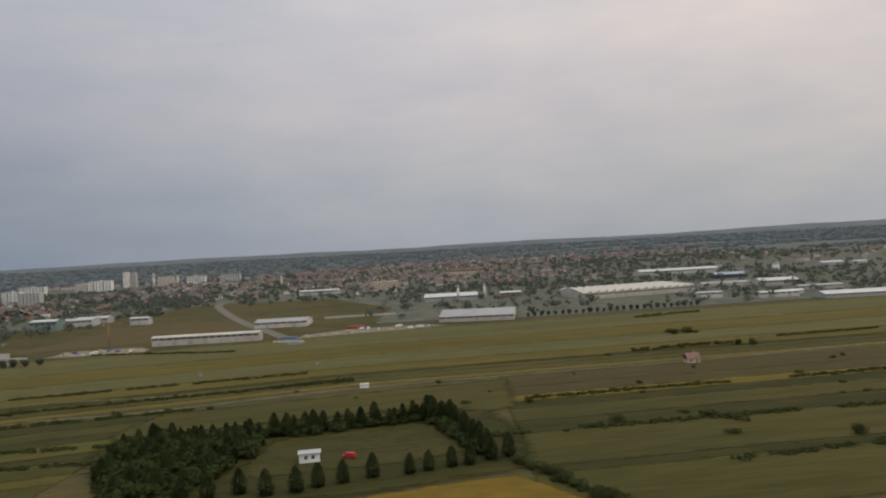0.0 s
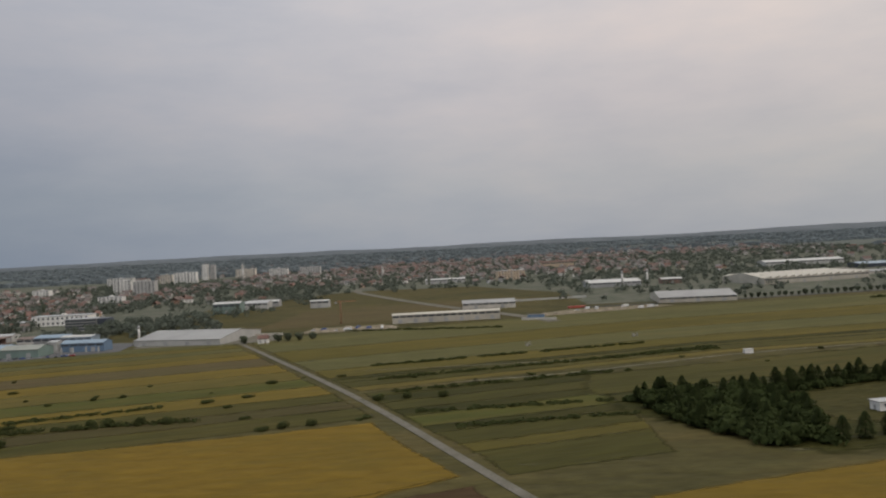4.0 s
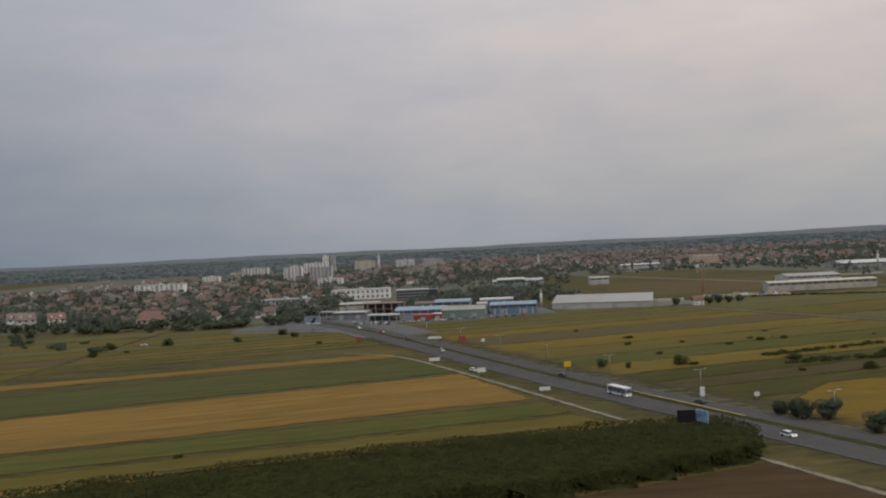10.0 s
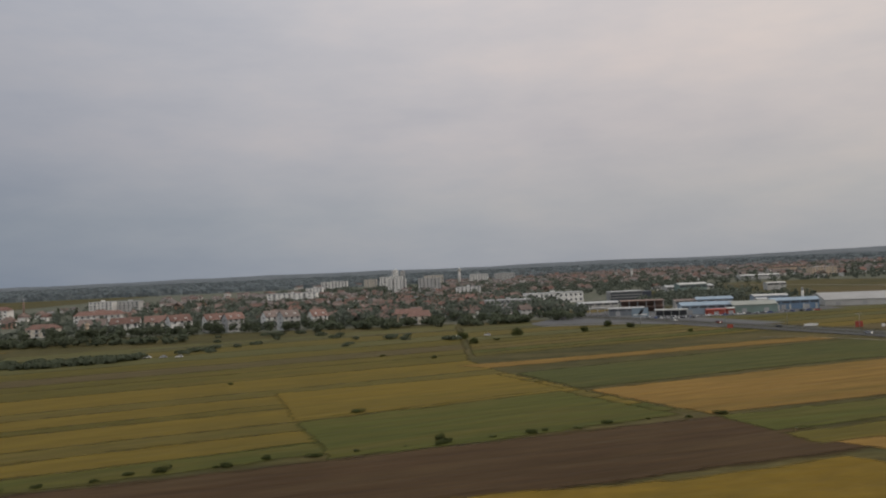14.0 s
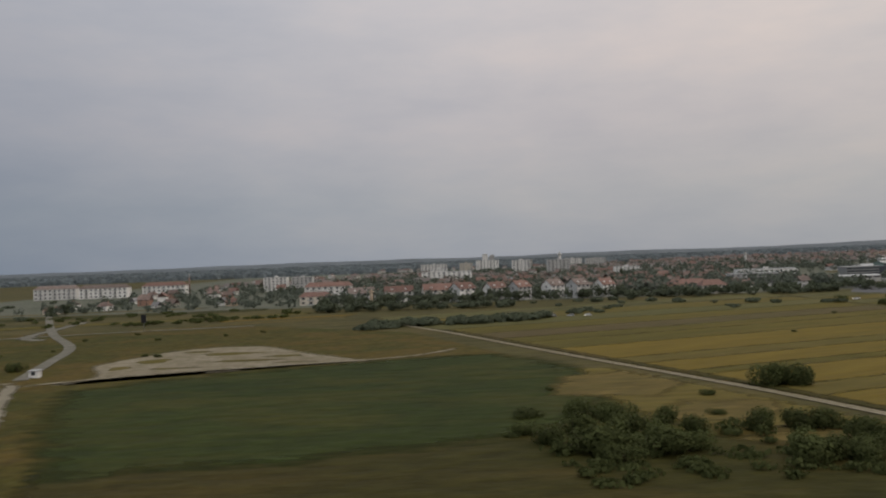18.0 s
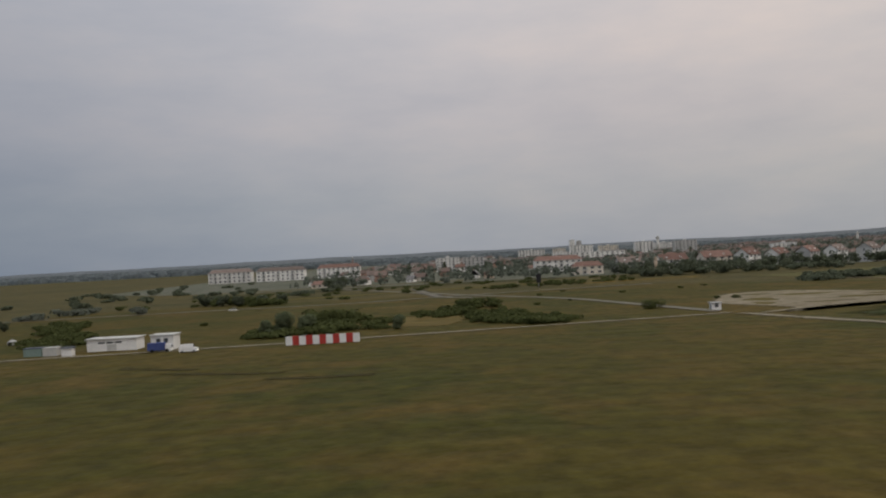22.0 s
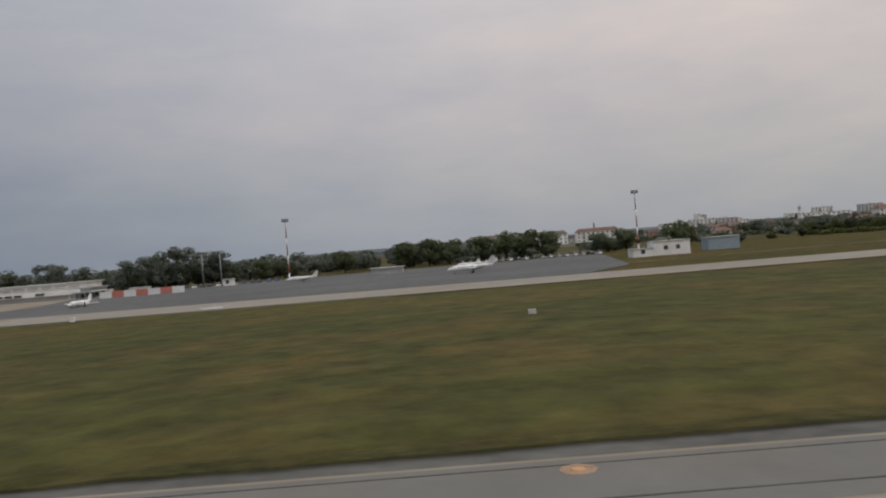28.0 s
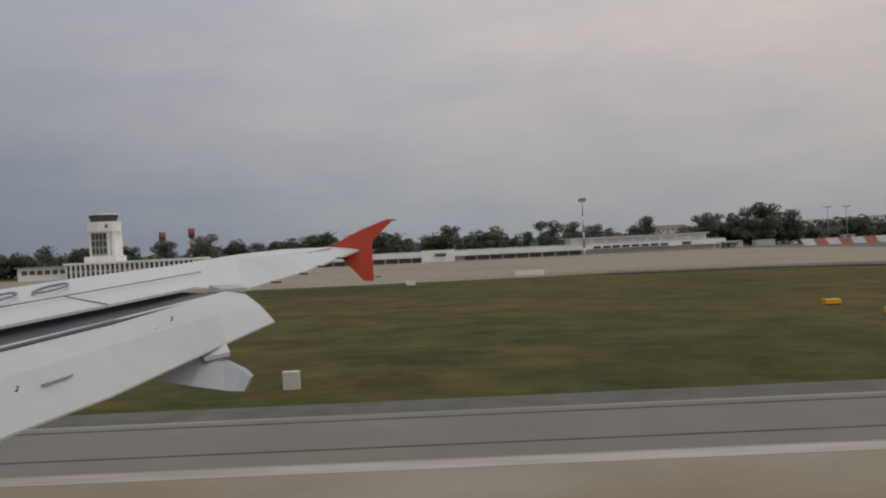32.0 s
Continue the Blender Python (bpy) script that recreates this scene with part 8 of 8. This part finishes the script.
low_wall(-93, 573, -43, 578, 1.3, SHEET["white"], "long low white wall behind the storage yard")
low_wall(-100, 440, -82, 434, 1.2, SHEET["pale"], "low pale concrete wall beside the workshops")
low_wall(-252, 428, -226, 424, 1.2, SHEET["pale"], "low pale wall behind the large hall")


def heap(x, y, r, h, material, label, seed):
    rng = random.Random(seed)
    s = Shape()
    k = 14
    rings = []
    for f, z in ((1.0, -0.05), (0.72, 0.45), (0.4, 0.8), (0.12, 1.0)):
        rings.append([(r * f * (1 + rng.uniform(-0.15, 0.15)) * math.cos(a), r * 0.8 * f * (1 + rng.uniform(-0.15, 0.15)) * math.sin(a), h * z * rng.uniform(0.9, 1.1)) for a in [2 * math.pi * j / k for j in range(k)]])
    for a, b in zip(rings, rings[1:]):
        for j in range(k):
            s.face(a[j], a[(j + 1) % k], b[(j + 1) % k], b[j], smooth=True)
    s.face(*rings[-1])
    t = thing("gravel_heap", x, y, 0, label, "heap", group="heaps in the yards")
    part("mound", s, material, t)
    return t


SAND = mat("heaped_sand", (0.252, 0.217, 0.164), size=2.5, fine=0.25, hue=(0.189, 0.158, 0.115), bump=0.3)
hp = random.Random(31)
for i in range(9):
    heap(-84 + i * 7.6 + hp.uniform(-2, 2), 462 + i * 2.2 + hp.uniform(-2, 3), hp.uniform(2.2, 4.0), hp.uniform(0.9, 1.8), SAND, "low heap of pale sand in the storage yard", i)
for i in range(8):
    heap(-212 + i * 6 + hp.uniform(-1, 1), 432 + hp.uniform(-4, 9), hp.uniform(2, 4.2), hp.uniform(0.8, 1.8), SAND, "low heap of sand on the building site", 40 + i)
hut("container", -92, 444, 9, 4, 2.2, SHEET["blue"], "dark blue container beside the workshops", -12, 0, SHEET["dark"], 0.05, "container", False)
hut("goods_stack", -62, 498, 10, 3, 1.0, SHEET["red"], "long low stack of goods under red sheets", 6, 0, SHEET["red"], 0.05, "stack", False)
for x, y, h in ((-238, 393, 4.6), (-222, 394, 4.4), (-217, 395, 4.8), (-212, 396, 4.2), (-206, 398, 4.0)):
    plant("dark", x, y, h, 1.1, "round dark tree beside the roadside house")

# ---- the airliner's own wing, as it stands beside the window once the plane is down ----
# greyer than the wing skin: the fairing's underside shade is in this colour
WING_GREY = mat("fairing_shaded_skin", (0.288, 0.308, 0.328), 0.5, var=0.08, size=1.0, fine=0.04)
WING = mat("wing_skin", (0.452, 0.468, 0.480), 0.5, var=0.07, size=2.5, fine=0.03)
WING_FLAP = mat("flap_skin", (0.416, 0.432, 0.440), 0.5, var=0.08, size=1.2, fine=0.04)
# for the wing's seams and the painted shade in the spoiler gap
WING_DARK = mat("wing_shade_and_seam", (0.080, 0.092, 0.112), 0.6, var=0.25, size=1, fine=0.15)
WING_RED = mat("winglet_red", (0.520, 0.066, 0.040), 0.45, var=0.08, size=1, fine=0.03)
WING_SCUFF = mat("wing_scuff", (0.320, 0.320, 0.320), 0.6, size=0.3)
WING_MARK = mat("wing_lettering", (0.208, 0.232, 0.296), 0.5, size=1)
wing = thing("airliner_wing", -1135.78, 0.16, 0, "white airliner wing with lowered flap and red tip fence", "aircraft wing")


def loft(rows, thick, smooth=True):
    """A skin through rows of points from the front to the rear, closed below."""
    s = Shape()
    low = [[(x, y, z - thick) for x, y, z in rows[0]], [(x, y, z - thick * 0.6) for x, y, z in rows[-1]]]
    full = rows + [low[1], low[0]]
    for a, b in zip(full, full[1:] + full[:1]):
        for i in range(len(a) - 1):
            s.face(b[i], b[i + 1], a[i + 1], a[i], smooth=smooth)
    s.face(*[r[0] for r in full])
    s.face(*[r[-1] for r in full][::-1])
    return s


def plate(ring, thick, axis=1):
    """A flat plate from a ring of points, thick metres deep along an axis."""
    s = Shape()
    off = [tuple(c + (thick if k == axis else 0) for k, c in enumerate(p)) for p in ring]
    s.face(*ring)
    s.face(*off[::-1])
    for i in range(len(ring)):
        j = (i + 1) % len(ring)
        s.face(off[i], off[j], ring[j], ring[i])
    return s


FRONT = [(-3.282, 4.34, 3.417), (-3.045, 5.34, 3.474), (-2.777, 5.99, 3.519), (-2.409, 6.74, 3.566), (-2.029, 7.44, 3.634), (-1.741, 8.04, 3.664), (-1.408, 8.84, 3.669)]
CREST = [(-3.097, 4.09, 3.363), (-2.877, 5.04, 3.419), (-2.641, 5.69, 3.464), (-2.322, 6.49, 3.523), (-1.977, 7.24, 3.589), (-1.711, 7.89, 3.62), (-1.30, 8.86, 3.658)]
REAR = [(-2.802, 3.69, 3.24), (-2.543, 4.44, 3.296), (-2.328, 5.24, 3.339), (-2.042, 6.24, 3.396), (-1.833, 6.84, 3.331), (-1.508, 7.94, 3.438), (-1.064, 8.94, 3.634)]
part("main_wing", loft([FRONT, CREST, REAR], 0.03), WING, wing)
# a dark sheet stands in for the shade inside the open gap
part("spoiler_gap", loft([[(x - 0.12, y + 0.02, z - 0.035) for x, y, z in REAR[:4]], [(-2.70, 3.57, 3.13), (-2.46, 4.32, 3.18), (-2.23, 5.22, 3.235), (-1.87, 6.40, 3.33)]], 0.03, False), WING_DARK, wing, "dark sheet painted as shade in the gap under the spoilers")
FLAP_UP = [(-2.731, 3.59, 3.149), (-2.491, 4.34, 3.197), (-2.259, 5.24, 3.248), (-1.861, 6.44, 3.345), (-1.71, 6.46, 3.315)]
FLAP_MID = [(-2.60, 3.40, 3.0), (-2.37, 4.12, 3.05), (-2.16, 5.0, 3.105), (-1.82, 6.14, 3.19), (-1.588, 6.44, 3.22)]
FLAP_LOW = [(-2.414, 3.14, 2.752), (-2.227, 3.84, 2.806), (-2.044, 4.69, 2.848), (-1.736, 5.94, 2.986), (-1.47, 6.39, 3.094)]
flap = part("flap", loft([FLAP_UP, FLAP_MID, FLAP_LOW], 0.02), WING_FLAP, wing, "lowered white flap")
part("flap_tab", plate([(-1.819, 5.69, 2.921), (-1.677, 5.84, 2.934), (-1.736, 5.95, 2.99), (-1.88, 5.80, 2.96)], -0.03, 2), WING_FLAP, wing)
for a, b in (((-2.31, 4.72, 3.122), (-2.25, 4.95, 3.135)), ((-2.24, 4.28, 2.985), (-2.19, 4.52, 3.0)), ((-2.06, 5.42, 3.155), (-2.02, 5.56, 3.165))):
    part("scuff", Shape().rod(a, b, 0.006), WING_SCUFF, flap, "grey rubbed scuff mark")
fair = Shape()
for (ax, ay, az), (bx, by, bz), (cx, cy, cz), (dx, dy, dz) in zip([(-2.0, 5.44, 2.932), (-1.835, 5.74, 2.914), (-1.707, 5.79, 2.869), (-1.567, 5.74, 2.81)], [(-1.835, 5.74, 2.914), (-1.707, 5.79, 2.869), (-1.567, 5.74, 2.81), (-1.5, 5.69, 2.763)], [(-1.883, 5.56, 2.745), (-1.665, 5.61, 2.695), (-1.60, 5.62, 2.685), (-1.536, 5.64, 2.677)], [(-2.097, 5.40, 2.831), (-1.883, 5.56, 2.745), (-1.665, 5.61, 2.695), (-1.60, 5.62, 2.685)]):
    fair.face((dx, dy, dz), (cx, cy, cz), (bx, by, bz), (ax, ay, az), smooth=True)
    fair.face((ax, ay + 0.1, az), (bx, by + 0.1, bz), (cx, cy + 0.1, cz), (dx, dy + 0.1, dz), smooth=True)
    fair.face((ax, ay, az), (bx, by, bz), (bx, by + 0.1, bz), (ax, ay + 0.1, az), smooth=True)
    fair.face((dx, dy + 0.1, dz), (cx, cy + 0.1, cz), (cx, cy, cz), (dx, dy, dz), smooth=True)
fair.face((-1.536, 5.64, 2.677), (-1.536, 5.74, 2.677), (-1.5, 5.79, 2.763), (-1.5, 5.69, 2.763))
part("track_fairing", fair, WING_GREY, wing, "pale boat-shaped flap track fairing")
fence = part("tip_fence", plate([(-1.416, 8.89, 3.67), (-1.048, 8.89, 3.843), (-0.771, 8.89, 3.941), (-0.69, 8.89, 3.943), (-0.852, 8.89, 3.797), (-0.943, 8.89, 3.702), (-0.947, 8.89, 3.628), (-0.939, 8.89, 3.276), (-1.044, 8.89, 3.281), (-1.203, 8.89, 3.455), (-1.309, 8.89, 3.572), (-1.20, 8.89, 3.63)], 0.05), WING_RED, wing, "red wing tip fence")
for z in (3.93, 3.72, 3.32):
    part("static_wick", Shape().rod((-0.93 + (z > 3.9) * 0.2, 8.91, z), (-0.86 + (z > 3.9) * 0.2, 8.91, z - 0.003), 0.005), BLACK, fence)
for x, y, z in ((-1.55, 7.83, 3.425), (-1.40, 8.15, 3.48), (-1.24, 8.5, 3.55), (-1.70, 7.3, 3.375)):
    part("wick", Shape().rod((x - 0.05, y, z), (x + 0.09, y + 0.02, z - 0.01), 0.008), BLACK, wing)
for a, b in (((-2.156, 6.74, 3.475), (-1.36, 8.70, 3.655)), ((-2.72, 4.74, 3.385), (-2.1, 6.59, 3.505)), ((-2.60, 5.30, 3.41), (-2.30, 5.28, 3.345))):
    part("seam", Shape().rod(a, b, 0.004), WING_DARK, wing)
part("actuator_cover", plate([(-1.98, 6.40, 3.40), (-1.82, 6.70, 3.385), (-1.77, 6.74, 3.355), (-1.90, 6.48, 3.36)], -0.03, 2), SHEET["grey"], wing)
for x, y, r in ((-2.86, 4.95, 0.11), (-2.74, 5.42, 0.1)):
    ring = Shape()
    pts = [(x + r * 0.7 * math.cos(a), y + r * 2.0 * math.sin(a), 3.375 + (y - 4.95) * 0.075 + 0.11 * math.sin(a) * r * 2.0 + 0.055) for a in [i * math.pi / 8 for i in range(17)]]
    for p, q in zip(pts, pts[1:]):
        ring.rod(p, q, 0.008, 5)
    part("lettering", ring, WING_MARK, wing, "grey-blue painted wing lettering")
two = bpy.data.curves.new("number", "FONT")
two.body, two.size, two.extrude = "2", 0.042, 0.002
for x, y, z in ((-2.22, 3.98, 2.975), (-2.02, 5.62, 3.165)):
    ob = new("number", two)
    ob.parent = wing
    ob.matrix_basis = pose(x, y, z + 0.03, 62, 0, -10)
    ob["label"] = "small black stencilled number"
two.materials.append(BLACK)
